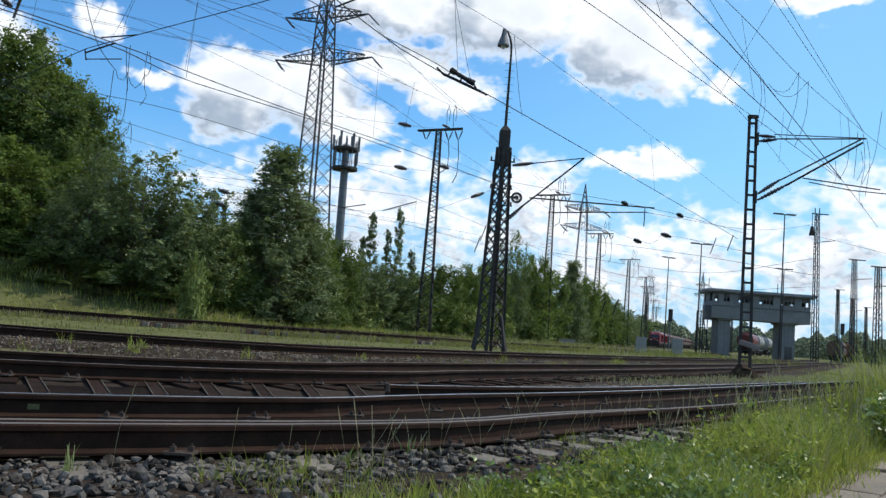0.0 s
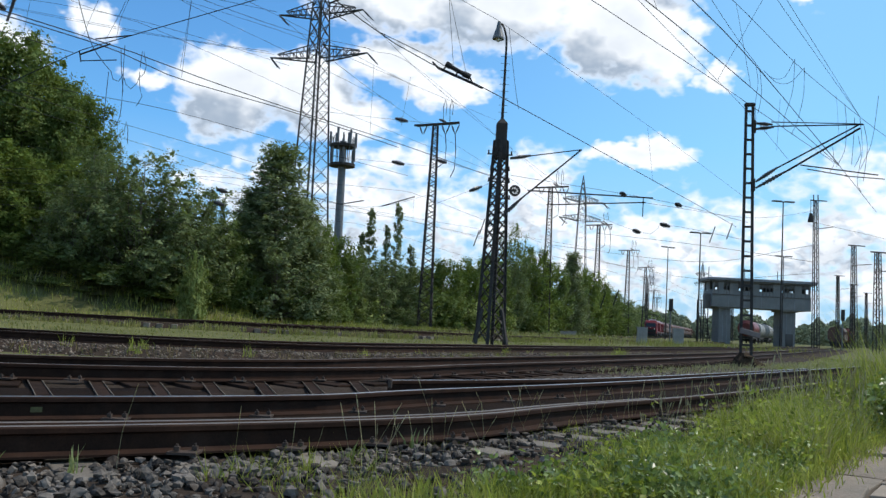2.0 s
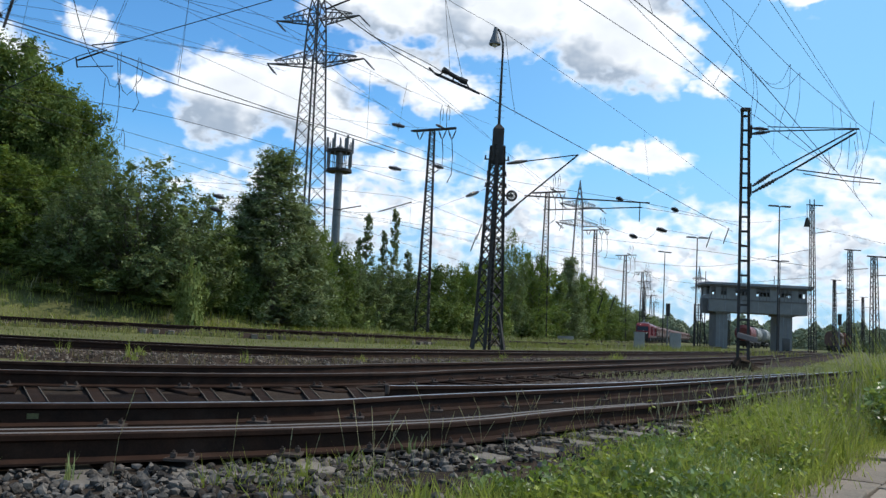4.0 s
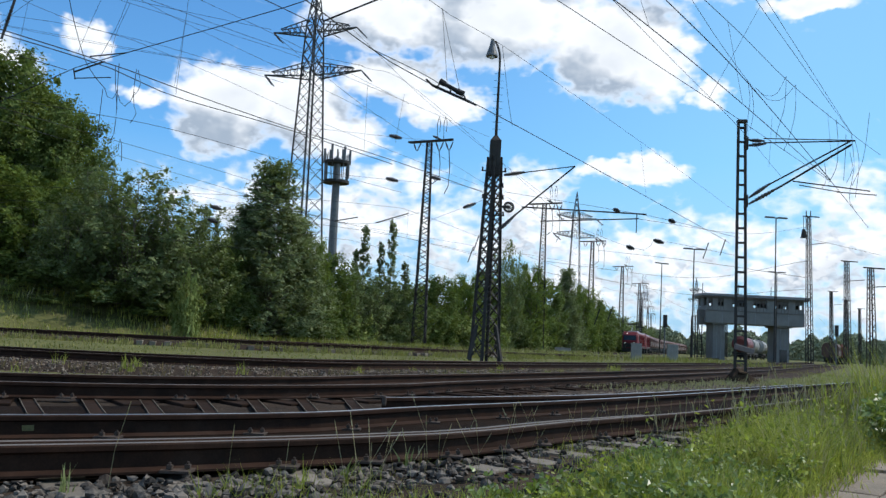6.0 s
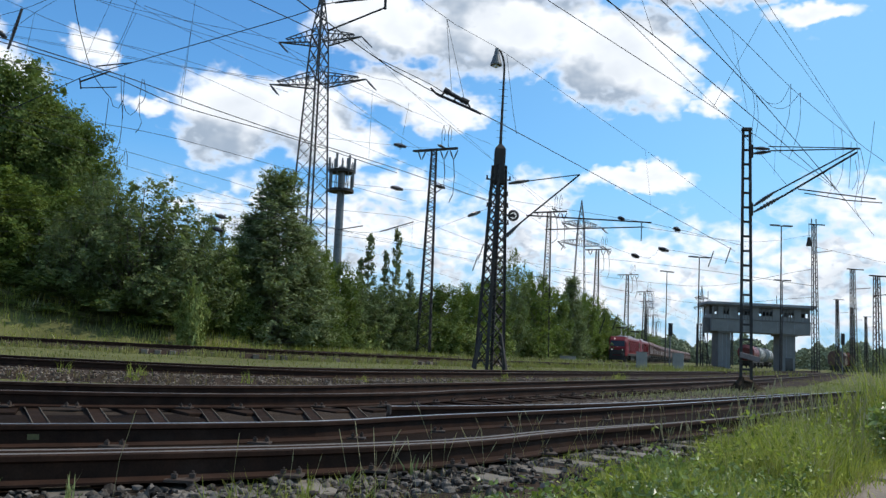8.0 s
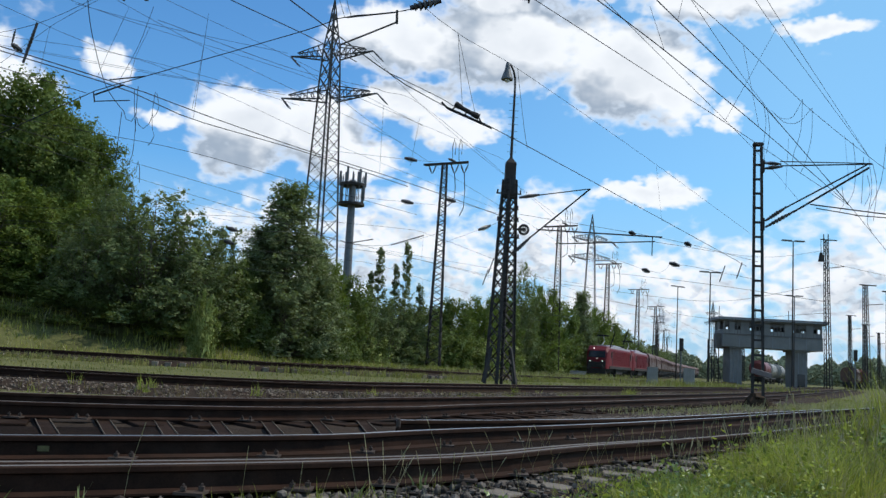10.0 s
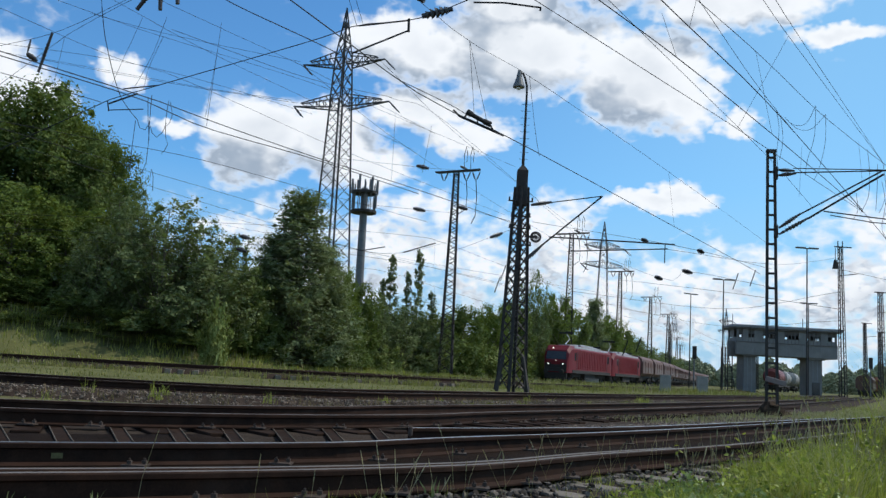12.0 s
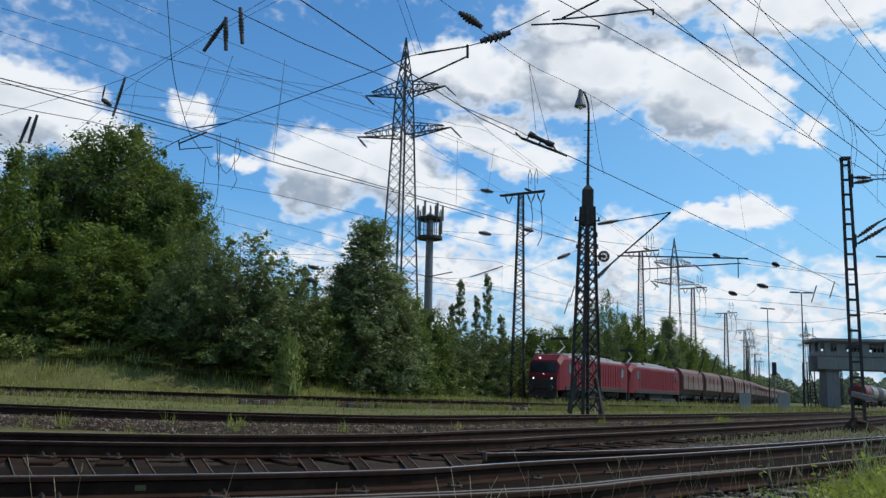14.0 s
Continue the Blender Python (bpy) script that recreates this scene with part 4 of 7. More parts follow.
def make_pylon(m, height, label, mat, leg):
    """A high-voltage pylon with two levels of arms."""
    e = thing("power_pylon", m, label, "pylon", "power pylons")
    body, q = height * 0.72, radians(-24)
    lattice(e, 3.7, 1.75, body, leg, leg * 0.5, 0.62, mat=mat, turn=-24)

    def corner(sx, sy, half, z):
        return Vector((half * (sx * math.cos(q) - sy * math.sin(q)), half * (sx * math.sin(q) + sy * math.cos(q)), z))

    around = ((-1, -1), (1, -1), (1, 1), (-1, 1))
    tip = bmesh.new()
    for sx, sy in around:
        beam(tip, corner(sx, sy, 0.875, body), corner(sx, sy, 0.66, height * 0.85), 0.17)
        beam(tip, corner(sx, sy, 0.66, height * 0.85), (0, 0, height), 0.14)
    levels = [(0.72, 0.875), (0.763, 0.80), (0.806, 0.73), (0.85, 0.66), (0.89, 0.48), (0.925, 0.33), (0.96, 0.18)]
    for (z0, w0), (z1, w1) in zip(levels, levels[1:]):
        for a, b in zip(around, around[1:] + around[:1]):
            beam(tip, corner(*a, w0, z0 * height), corner(*b, w1, z1 * height), 0.08)
            beam(tip, corner(*b, w0, z0 * height), corner(*a, w1, z1 * height), 0.08)
    part("peak", tip, mat, e)
    for z, half in ((0.697, 5.9), (0.822, 5.1)):
        for s in (-1, 1):
            bm = bmesh.new()
            zz = z * height
            for sy in (-0.75, 0.75):
                beam(bm, (s * 0.7, sy, zz), (s * half, 0, zz + 0.55), 0.13)
                beam(bm, (s * 0.7, sy, zz + 1.5), (s * (half - 0.9), sy * 0.2, zz + 0.85), 0.10)
                for i in range(5):
                    u, v = i / 5, (i + 1) / 5
                    xa, xb = 0.7 + (half - 1.6) * u, 0.7 + (half - 1.6) * v
                    beam(bm, (s * xa, sy * (1 - 0.8 * u), zz + 0.45 * u), (s * xa, sy * (1 - 0.8 * u), zz + 1.5 - 0.65 * u), 0.06)
                    beam(bm, (s * xa, sy * (1 - 0.8 * u), zz + 0.45 * u), (s * xb, sy * (1 - 0.8 * v), zz + 1.5 - 0.65 * v), 0.06)
            for i in range(4):
                x = 0.9 + (half - 1.6) * i / 4
                beam(bm, (s * x, -0.7 * (1 - i / 5), zz + 0.1 * i), (s * (x + 0.9), 0.7 * (0.8 - i / 5), zz + 0.1 * i + 0.1), 0.06)
            part("arm", bm, mat, e)
            # tension strings that follow the pull of the wires
            for sy in (-0.28, 0.28):
                bm = bmesh.new()
                insulator_mesh(bm, (s * half, sy * 0.3, zz + 0.55), (s * half + 1.5, sy - 0.8, zz - 0.95), 0.10, 12)
                part("insulator", bm, INSULATOR, e)
    return e


make_pylon(pose(-15.1, 95, 1.6, 0, -0.6, -17), 39.6, "tall grey lattice power pylon behind the trees", PYLON, 0.20)
make_pylon(pose(30.6, 196, 1.0, 0, 0, 22), 35.0, "distant grey lattice power pylon behind trees", GALV, 0.13)
make_pylon(pose(134.0, 450, 0.0, 0, 0, 30), 40.0, "distant grey lattice power pylon behind trees", GALV, 0.13)


def make_cell_mast():
    e = thing("radio_mast", pose(-13.57, 110, 1.2, 0, -0.6, 0), "grey tubular radio mast with antenna platforms", "mast")
    bm = bmesh.new()
    rod(bm, (0, 0, -0.3), (0, 0, 22.0), 0.62, 0.45, 14)
    part("tube", bm, GALV, e)
    for z in (18.9, 21.4):
        bm = bmesh.new()
        for k in range(18):
            a, b = 2 * math.pi * k / 18, 2 * math.pi * (k + 1) / 18
            beam(bm, (1.55 * math.cos(a), 1.55 * math.sin(a), z), (1.55 * math.cos(b), 1.55 * math.sin(b), z), 0.22, 0.35)
            beam(bm, (0, 0, z), (1.55 * math.cos(a), 1.55 * math.sin(a), z), 0.10)
        rod(bm, (0, 0, z - 0.1), (0, 0, z + 0.1), 1.45, n=18)
        part("platform", bm, MAST, e)
    for k in range(12):
        a = 2 * math.pi * k / 12 + 0.2
        bm = bmesh.new()
        z = 19.6 if k % 2 else 21.9
        box(bm, (1.62 * math.cos(a), 1.62 * math.sin(a), z + 0.3 + 0.2 * (k % 3)), (0.28, 0.28, 1.9), bevel=0.04)
        rod(bm, (1.45 * math.cos(a), 1.45 * math.sin(a), 18.9), (1.45 * math.cos(a), 1.45 * math.sin(a), 22.6), 0.05)
        part("antenna", bm, GALV, e)
    bm = bmesh.new()
    rod(bm, (0, 0, 21.9), (0, 0, 23.2), 0.10)
    part("spike", bm, GALV, e)
    return e


make_cell_mast()


def make_lamp_post(m, height, label, group="yard lamp posts"):
    e = thing("lamp_post", m, label, "lamp", group)
    bm = bmesh.new()
    rod(bm, (0, 0, -0.2), (0, 0, height), 0.10, 0.06, 10)
    part("post", bm, MAST, e)
    bm = bmesh.new()
    box(bm, (-0.75, 0, height + 0.05), (1.1, 0.4, 0.16), bevel=0.04)
    box(bm, (0.75, 0, height + 0.05), (1.1, 0.4, 0.16), bevel=0.04)
    beam(bm, (-0.5, 0, height), (0.5, 0, height), 0.1)
    part("lamp_head", bm, GALV, e)
    return e


make_lamp_post(pose(30.3, 103, 0.1, 0, 0, 5), 13.0, "tall thin lamp post with twin lamp heads")
make_lamp_post(pose(38.1, 98, 0.4, 0, 0, 5), 16.2, "tall thin lamp post with twin lamp heads")
make_lamp_post(pose(50, 128, 0.3, 0, 0, 5), 13.0, "tall thin lamp post with twin lamp heads")
make_lamp_post(pose(34.2, 133, 0.2, 0, 0, 30), 14.0, "tall thin lamp post with twin lamp heads")


def make_yard_mast(m, height, label, lamp=False, leg=0.065):
    e = thing("yard_mast", m, label, "mast", "yard catenary masts")
    lattice(e, 0.52, 0.32, height, leg, leg * 0.55, 0.9, cross=False, flat=leg * 0.3)
    bm = bmesh.new()
    beam(bm, (-0.5, 0, height), (1.0, 0, height - 0.05), 0.09)
    part("bracket", bm, MAST, e)
    bm = bmesh.new()
    beam(bm, (-0.2, 0, height * 0.8), (1.6, 0, height * 0.82), 0.06)
    part("bracket", bm, MAST, e)
    if lamp:
        bm = bmesh.new()
        rod(bm, (-0.45, 0, height - 1.2), (-0.45, 0, height - 2.0), 0.12, 0.28, 12)
        rod(bm, (-0.45, 0, height - 0.1), (-0.45, 0, height - 1.2), 0.03)
        part("lamp_shade", bm, MAST, e)
        for x in (-0.2, 0.2):
            bm = bmesh.new()
            rod(bm, (x, 0, height), (x, 0, height + 0.5), 0.05)
            part("insulator", bm, INSULATOR, e)
    return e


make_yard_mast(pose(33.5, 78, 0.5, 0, -1.0, 0), 13.2, "grey lattice mast with a hanging lamp", True)
make_yard_mast(pose(36.9, 78, 0.6, 0, -0.8, 0), 9.2, "dark lattice catenary mast in the yard")
make_yard_mast(pose(30.3, 60.5, 0.5, 0, -0.8, 0), 6.9, "dark lattice catenary mast in the yard")
make_yard_mast(pose(57.3, 126, 0.6, 0, -0.8, 0), 10.2, "dark lattice catenary mast in the yard", leg=0.10)
make_yard_mast(pose(66, 140, 0.6, 0, -0.8, 0), 10.0, "dark lattice catenary mast in the yard", leg=0.10)
make_yard_mast(pose(78, 160, 0.6, 0, -0.8, 0), 10.0, "dark lattice catenary mast in the yard", leg=0.10)
make_yard_mast(pose(56, 172, 0.3, 0, 0, 0), 11.0, "dark lattice catenary mast in the yard", leg=0.10)
make_yard_mast(pose(70, 210, 0.3, 0, 0, 0), 11.0, "dark lattice catenary mast in the yard", leg=0.10)


def make_signal(m, height, label):
    e = thing("railway_signal", m, label, "signal", "railway signals")
    bm = bmesh.new()
    rod(bm, (0, 0, -0.2), (0, 0, height), 0.08, n=8)
    part("post", bm, GALV, e)
    bm = bmesh.new()
    box(bm, (0, -0.1, height - 0.7), (0.46, 0.26, 1.45), bevel=0.05)
    head = part("signal_head", bm, BLACK, e)
    bm = bmesh.new()
    rod(bm, (0, -0.24, height - 1.1), (0, -0.30, height - 1.1), 0.08, n=12)
    part("lens", bm, GLASS, head)
    return e


make_signal(pose(26.5, 101, -0.2, 0, 0, 0), 5.2, "black colour-light signal on a grey post")
make_signal(pose(51.5, 112, 0.3, 0, 0, 0), 5.0, "black colour-light signal on a grey post")


def make_cabinet(m, size, label):
    e = thing("relay_cabinet", m, label, "cabinet", "trackside cabinets")
    w, d, h = size
    bm = bmesh.new()
    box(bm, (0, 0, h / 2), (w, d, h), bevel=0.03)
    part("body", bm, CABINET, e)
    bm = bmesh.new()
    box(bm, (0, 0, h + 0.04), (w + 0.08, d + 0.08, 0.08), bevel=0.02)
    part("lid", bm, CABINET, e)
    for s in (-1, 1):
        bm = bmesh.new()
        box(bm, (s * w / 4, -d / 2 - 0.012, h / 2), (w / 2 - 0.05, 0.02, h - 0.12), bevel=0.008)
        part("door", bm, CABINET, e)
    return e


make_cabinet(pose(16.6, 72, 0.02, 0, 0, -10), (0.85, 0.6, 1.25), "pale grey relay cabinet beside the track")
make_cabinet(pose(22.3, 82, 0.02, 0, 0, -10), (1.0, 0.6, 1.4), "grey brown relay cabinet beside the track")
make_cabinet(pose(14.7, 100.5, 0.2, 0, 0, -10), (1.8, 0.6, 0.35), "low pale cable box beside the track")


# ---- signal box over the tracks ----
def make_signal_box():
    """A bridge-like signal box on two pairs of piers, with a band of windows under a flat roof."""
    m = pose(53.1, 147.5, 0.0, 0, 0, -3)
    e = thing("signal_box", m, "grey concrete signal box bridging the tracks on piers", "building")
    w, d = 16.2, 6.0
    for x0, x1 in ((-6.7, -4.7), (3.7, 5.9)):
        bm = bmesh.new()
        box(bm, ((x0 + x1) / 2, 0, 2.75), (x1 - x0, d - 1.6, 6.0), bevel=0.06)
        part("pier", bm, CONCRETE, e)
        for k in (0.33, 0.66):
            bm = bmesh.new()
            box(bm, (x0 + (x1 - x0) * k, -(d - 1.6) / 2 - 0.02, 2.8), (0.08, 0.08, 5.8))
            part("pier_joint", bm, ROOF, e)
    bm = bmesh.new()
    box(bm, (0, 0, 7.07), (w, d, 2.14), bevel=0.05)
    part("storey", bm, CONCRETE, e)
    for k in range(1, 6):
        bm = bmesh.new()
        box(bm, (-w / 2 + w * k / 6, -d / 2 - 0.01, 7.07), (0.07, 0.06, 2.12))
        part("panel_joint", bm, ROOF, e)
    bm = bmesh.new()
    box(bm, (0, -d / 2 - 0.06, 8.10), (w + 0.1, 0.14, 0.12), bevel=0.02)
    part("ledge", bm, LOCO_GREY, e, "dark ledge under the windows")
    for x0, x1 in ((-6.7, -4.7), (3.7, 5.9)):
        bm = bmesh.new()
        box(bm, ((x0 + x1) / 2, 0, 5.88), (x1 - x0 + 0.5, d - 0.6, 0.30), bevel=0.04)
        part("pier_head", bm, CONCRETE, e)
    # window band: groups of panes with mullions between solid wall panels
    z0, z1 = 8.14, 10.2
    groups = [(-7.75, -7.05, 1), (-6.2, -5.2, 2), (-3.9, -1.6, 4), (-0.4, 1.9, 4), (3.1, 5.4, 4), (6.5, 7.75, 2)]
    edges = [-8.0] + [v for g in groups for v in g[:2]] + [8.0]
    for y in (-d / 2 + 0.15, d / 2 - 0.15):
        for a, b in zip(edges[::2], edges[1::2]):
            bm = bmesh.new()
            box(bm, ((a + b) / 2, y, (z0 + z1) / 2), (b - a, 0.3, z1 - z0), bevel=0.02)
            part("wall_panel", bm, CONCRETE, e)
        for a, b, n in groups:
            bm = bmesh.new()
            box(bm, ((a + b) / 2, y, z0 + 0.35), (b - a, 0.24, 0.7))
            part("window_sill", bm, CONCRETE, e)
            # added dark strip imitates the unlit room behind the upper panes
            bm = bmesh.new()
            box(bm, ((a + b) / 2, y + 0.03, z1 - 0.33), (b - a, 0.10, 0.66))
            part("dim_room_strip", bm, LOCO_GREY, e, "dark strip standing in for the dim room behind the panes")
            for i in range(n + 1):
                bm = bmesh.new()
                box(bm, (a + (b - a) * i / n, y, (z0 + z1) / 2), (0.13, 0.26, z1 - z0 - 0.02))
                part("mullion", bm, LOCO_GREY, e, "dark window mullion")
    for s in (-1, 1):
        bm = bmesh.new()
        box(bm, (s * 7.9, 0, z0 + 0.35), (0.2, d - 0.62, 0.7))
        part("end_wall", bm, CONCRETE, e)
        bm = bmesh.new()
        box(bm, (s * 7.9, 0.4, z1 - 0.65), (0.2, 2.4, 1.3))
        part("end_panel", bm, CONCRETE, e)
    for x in (-4.6, -1.0, 2.5):
        bm = bmesh.new()
        box(bm, (x, 0.9, 8.9), (1.6, 0.7, 1.5), bevel=0.03)
        part("desk_panel", bm, LOCO_GREY, e, "dark control panel inside the windows")
    # shadow below the roof edge is put into the soffit's dark colour
    bm = bmesh.new()
    box(bm, (0, 0, 10.32), (w + 0.9, d + 0.8, 0.24), bevel=0.03)
    part("soffit", bm, LOCO_GREY, e, "roof underside darkened for its shadow")
    bm = bmesh.new()
    box(bm, (0, 0, 10.66), (w + 1.6, d + 1.4, 0.44), bevel=0.05)
    part("roof", bm, ROOF, e)
    bm = bmesh.new()
    box(bm, (-8.55, -1.4, 6.9), (1.0, 1.5, 2.5), bevel=0.04)
    part("stair_cabin", bm, LOCO_GREY, e, "dark cabin at the head of the stair")
    bm = bmesh.new()
    box(bm, (4.9, -2.24, 1.05), (1.2, 0.12, 2.1), bevel=0.02)
    box(bm, (5.4, -2.32, 1.05), (0.06, 0.05, 0.2))
    part("door", bm, GLASS, e, "dark blue steel door")
    for x in (-8.0, -2.0, 3.5):
        bm = bmesh.new()
        rod(bm, (x, 0, 10.9), (x, 0, 12.4 + (x % 3) * 0.4), 0.06)
        part("roof_rod", bm, MAST, e)
    bm = bmesh.new()
    for i in range(12):
        box(bm, (-8.6, -2.4 + i * 0.4, 0.3 + i * 0.5), (1.2, 0.35, 0.08))
    beam(bm, (-8.1, -2.5, 0.2), (-8.1, 2.3, 6.0), 0.12)
    beam(bm, (-9.2, -2.5, 0.2), (-9.2, 2.3, 6.0), 0.12)
    for p in ((-8.1, 2.4), (-9.2, 2.4), (-9.2, -0.5), (-8.1, -0.5)):
        rod(bm, (p[0], p[1], -0.2), (p[0], p[1], 7.2), 0.09)
    beam(bm, (-9.2, 2.4, 7.1), (-8.1, 2.4, 7.1), 0.08)
    part("outside_stair", bm, MAST, e)
    return e


make_signal_box()


# ---- goods train ----
def ring_loft(bm, stations, mat=0):
    """Joins closed outlines, given as lists of points, into one skin with closed ends."""
    rings = [[bm.verts.new(p) for p in s] for s in stations]
    k = len(rings[0])
    for a, b in zip(rings, rings[1:]):
        for j in range(k):
            bm.faces.new((a[j], a[(j + 1) % k], b[(j + 1) % k], b[j]))
    bm.faces.new(rings[0][::-1])
    bm.faces.new(rings[-1])
    bmesh.ops.recalc_face_normals(bm, faces=bm.faces[:])


def body_section(y, w, z0, z1, shoulder=0.35, narrow=0.0):
    h = w / 2
    return [(-h, y, z0), (h, y, z0), (h, y, z1 - shoulder), (h - 0.28 - narrow, y, z1), (-h + 0.28 + narrow, y, z1), (-h, y, z1 - shoulder)]


def make_bogie(parent, y, wheel_r=0.6, base=2.6, half=0.98):
    bm = bmesh.new()
    for s in (-1, 1):
        box(bm, (s * half, y, 0.72), (0.16, base + 1.2, 0.34), bevel=0.04)
        for k in (-1, 1):
            box(bm, (s * (half + 0.05), y + k * base / 2, 0.6), (0.2, 0.42, 0.42), bevel=0.05)
    box(bm, (0, y, 0.7), (1.9, 0.6, 0.3))
    b = part("bogie", bm, BLACK, parent)
    for k in (-1, 1):
        bm = bmesh.new()
        for s in (-1, 1):
            rod(bm, (s * 0.72, y + k * base / 2, wheel_r), (s * 0.82, y + k * base / 2, wheel_r), wheel_r, n=20)
        rod(bm, (-0.8, y + k * base / 2, wheel_r), (0.8, y + k * base / 2, wheel_r), 0.08)
        part("wheelset", bm, BLACK, b)


def make_loco(name_label, lamps_on):
    """Electric locomotive, front towards +y, rail top at z = 0."""
    e = thing("electric_locomotive", Matrix(), name_label, "locomotive", "locomotives of the goods train")
    L, w = 18.4, 2.96
    h = L / 2
    bm = bmesh.new()
    st = []
    for y, zc, ww, z0 in ((-h, 2.1, 2.5, 0.95), (-h + 0.35, 3.35, 2.75, 0.95), (-h + 0.95, 3.84, 2.9, 0.95), (-h + 1.6, 3.9, w, 0.95)):
        st.append(body_section(y, ww, z0, zc, 0.4 if zc > 3 else 0.2))
    st += [body_section(-s[0][1], s[1][0] * 2, s[0][2], s[3][2], 0.4 if s[3][2] > 3 else 0.2) for s in st[::-1]]
    ring_loft(bm, st)
    part("body", bm, LOCO_RED, e)
    bm = bmesh.new()
    for s in (-1, 1):
        box(bm, (s * w / 2, 0, 1.12), (0.06, L - 2.6, 0.36), bevel=0.02)
    part("frame_skirt", bm, BLACK, e)
    # ribbed machine-room sides
    for s in (-1, 1):
        for i in range(17):
            y = -5.6 + i * 0.70
            bm = bmesh.new()
            box(bm, (s * (w / 2 + 0.012), y, 2.4), (0.05, 0.10, 1.9), bevel=0.01)
            part("side_rib", bm, LOCO_RED, e)
        for y in (-6.9, 6.9):
            bm = bmesh.new()
            box(bm, (s * (w / 2 + 0.006), y, 2.75), (0.03, 0.62, 0.85), bevel=0.02)
            part("cab_side_window", bm, GLASS, e)
            bm = bmesh.new()
            box(bm, (s * (w / 2 + 0.03), y - 0.62 * (1 if y > 0 else -1), 2.3), (0.05, 0.05, 1.9))
            part("grab_rail", bm, GALV, e)
    # cab fronts
    for s in (-1, 1):
        def on_front(x, z, out=0.02):
            y = h - 0.35 * (z - 2.1) / 1.25 if z > 2.1 else h
            return Vector((x, s * (y + out), z))
        bm = bmesh.new()
        vs = [on_front(a, b, 0.03) for a, b in ((-1.14, 2.35), (1.14, 2.35), (1.06, 3.2), (-1.06, 3.2))]
        back = [v - Vector((0, s * 0.08, 0)) for v in vs]
        ring_loft(bm, [back, vs])
        part("windscreen", bm, GLASS, e)
        bm = bmesh.new()
        box(bm, (0, s * (h + 0.02), 1.25), (2.4, 0.12, 0.42), bevel=0.03)
        part("buffer_beam", bm, BLACK, e)
        bm = bmesh.new()
        box(bm, (0, s * (h - 0.15), 0.62), (2.5, 0.25, 0.75), bevel=0.06)
        part("snow_plough", bm, BLACK, e)
        for x in (-0.875, 0.875):
            bm = bmesh.new()
            rod(bm, (x, s * h, 1.06), (x, s * (h + 0.5), 1.06), 0.10, n=12)
            rod(bm, (x, s * (h + 0.5), 1.06), (x, s * (h + 0.58), 1.06), 0.26, 0.24, 18)
            part("buffer", bm, BLACK, e)
        for x in (-0.82, 0.82):
            bm = bmesh.new()
            box(bm, (x, s * (h + 0.01), 1.86), (0.62, 0.08, 0.24), bevel=0.03)
            part("lamp_housing", bm, BLACK, e)
            on = lamps_on and s > 0
            bm = bmesh.new()
            rod(bm, (x, s * (h + 0.05), 1.86), (x, s * (h + 0.09), 1.86), 0.060, n=16)
            part("headlamp", bm, HEADLAMP if on else GLASS, e, "bright lit headlamp" if on else "")
        bm = bmesh.new()
        p = on_front(0.45, 3.55, -0.08)
        rod(bm, p, p + Vector((0, s * 0.14, 0)), 0.06, n=16)
        part("top_lamp", bm, HEADLAMP if lamps_on and s > 0 else GLASS, e)
        bm = bmesh.new()
        p = on_front(-0.05, 2.22, 0.0)
        rod(bm, p, p + Vector((0, s * 0.05, 0)), 0.03, n=12)
        part("marker_lamp", bm, HEADLAMP if lamps_on and s > 0 else GLASS, e)
        bm = bmesh.new()
        box(bm, (0, s * (h + 0.012), 1.66), (0.42, 0.03, 0.16))
        part("badge_plate", bm, LOCO_GREY, e, "dusty grey badge plate")
        # black strip imitates the shade on the lower cab front
        bm = bmesh.new()
        box(bm, (0, s * (h + 0.006), 1.62), (2.44, 0.05, 0.34), bevel=0.02)
        part("shade_band", bm, BLACK, e, "added dark band imitating shade above the buffer beam")
    # roof gear
    bm = bmesh.new()
    for y, l, ww, z in ((0, 5.2, 1.5, 0.30), (-3.9, 1.6, 1.2, 0.24), (3.9, 1.6, 1.2, 0.24)):
        box(bm, (0, y, 3.9 + z / 2), (ww, l, z), bevel=0.05)
    part("roof_gear", bm, ROOF_GREY, e)
    bm = bmesh.new()
    for s in (-1, 1):
        box(bm, (s * 1.2, 0, 3.74), (0.34, L - 4.4, 0.24), m=Matrix.Rotation(0, 4, "X"), bevel=0.04)
    part("roof_fairing", bm, ROOF_GREY, e)
    # pantographs: one lowered, one raised
    for y0, up in ((5.6, True), (-5.6, False)):
        bm = bmesh.new()
        box(bm, (0, y0, 4.0), (1.3, 1.7, 0.10))
        zt = 5.35 if up else 4.25
        k = 1.1 if up else 1.4
        beam(bm, (0, y0 + 0.5, 4.05), (0, y0 - k, (4.05 + zt) / 2), 0.08)
        beam(bm, (0, y0 - k, (4.05 + zt) / 2), (0, y0 + 0.2, zt), 0.06)
        panto = part("pantograph", bm, ROOF_GREY, e)
        bm = bmesh.new()
        beam(bm, (-0.8, y0 + 0.2, zt), (0.8, y0 + 0.2, zt), 0.05, 0.22)
        part("collector_head", bm, BLACK, panto)
    bm = bmesh.new()
    box(bm, (0, 0, 0.62), (2.5, 4.6, 0.75), bevel=0.08)
    part("transformer_case", bm, BLACK, e)
    make_bogie(e, 5.2)
    make_bogie(e, -5.2)
    return e


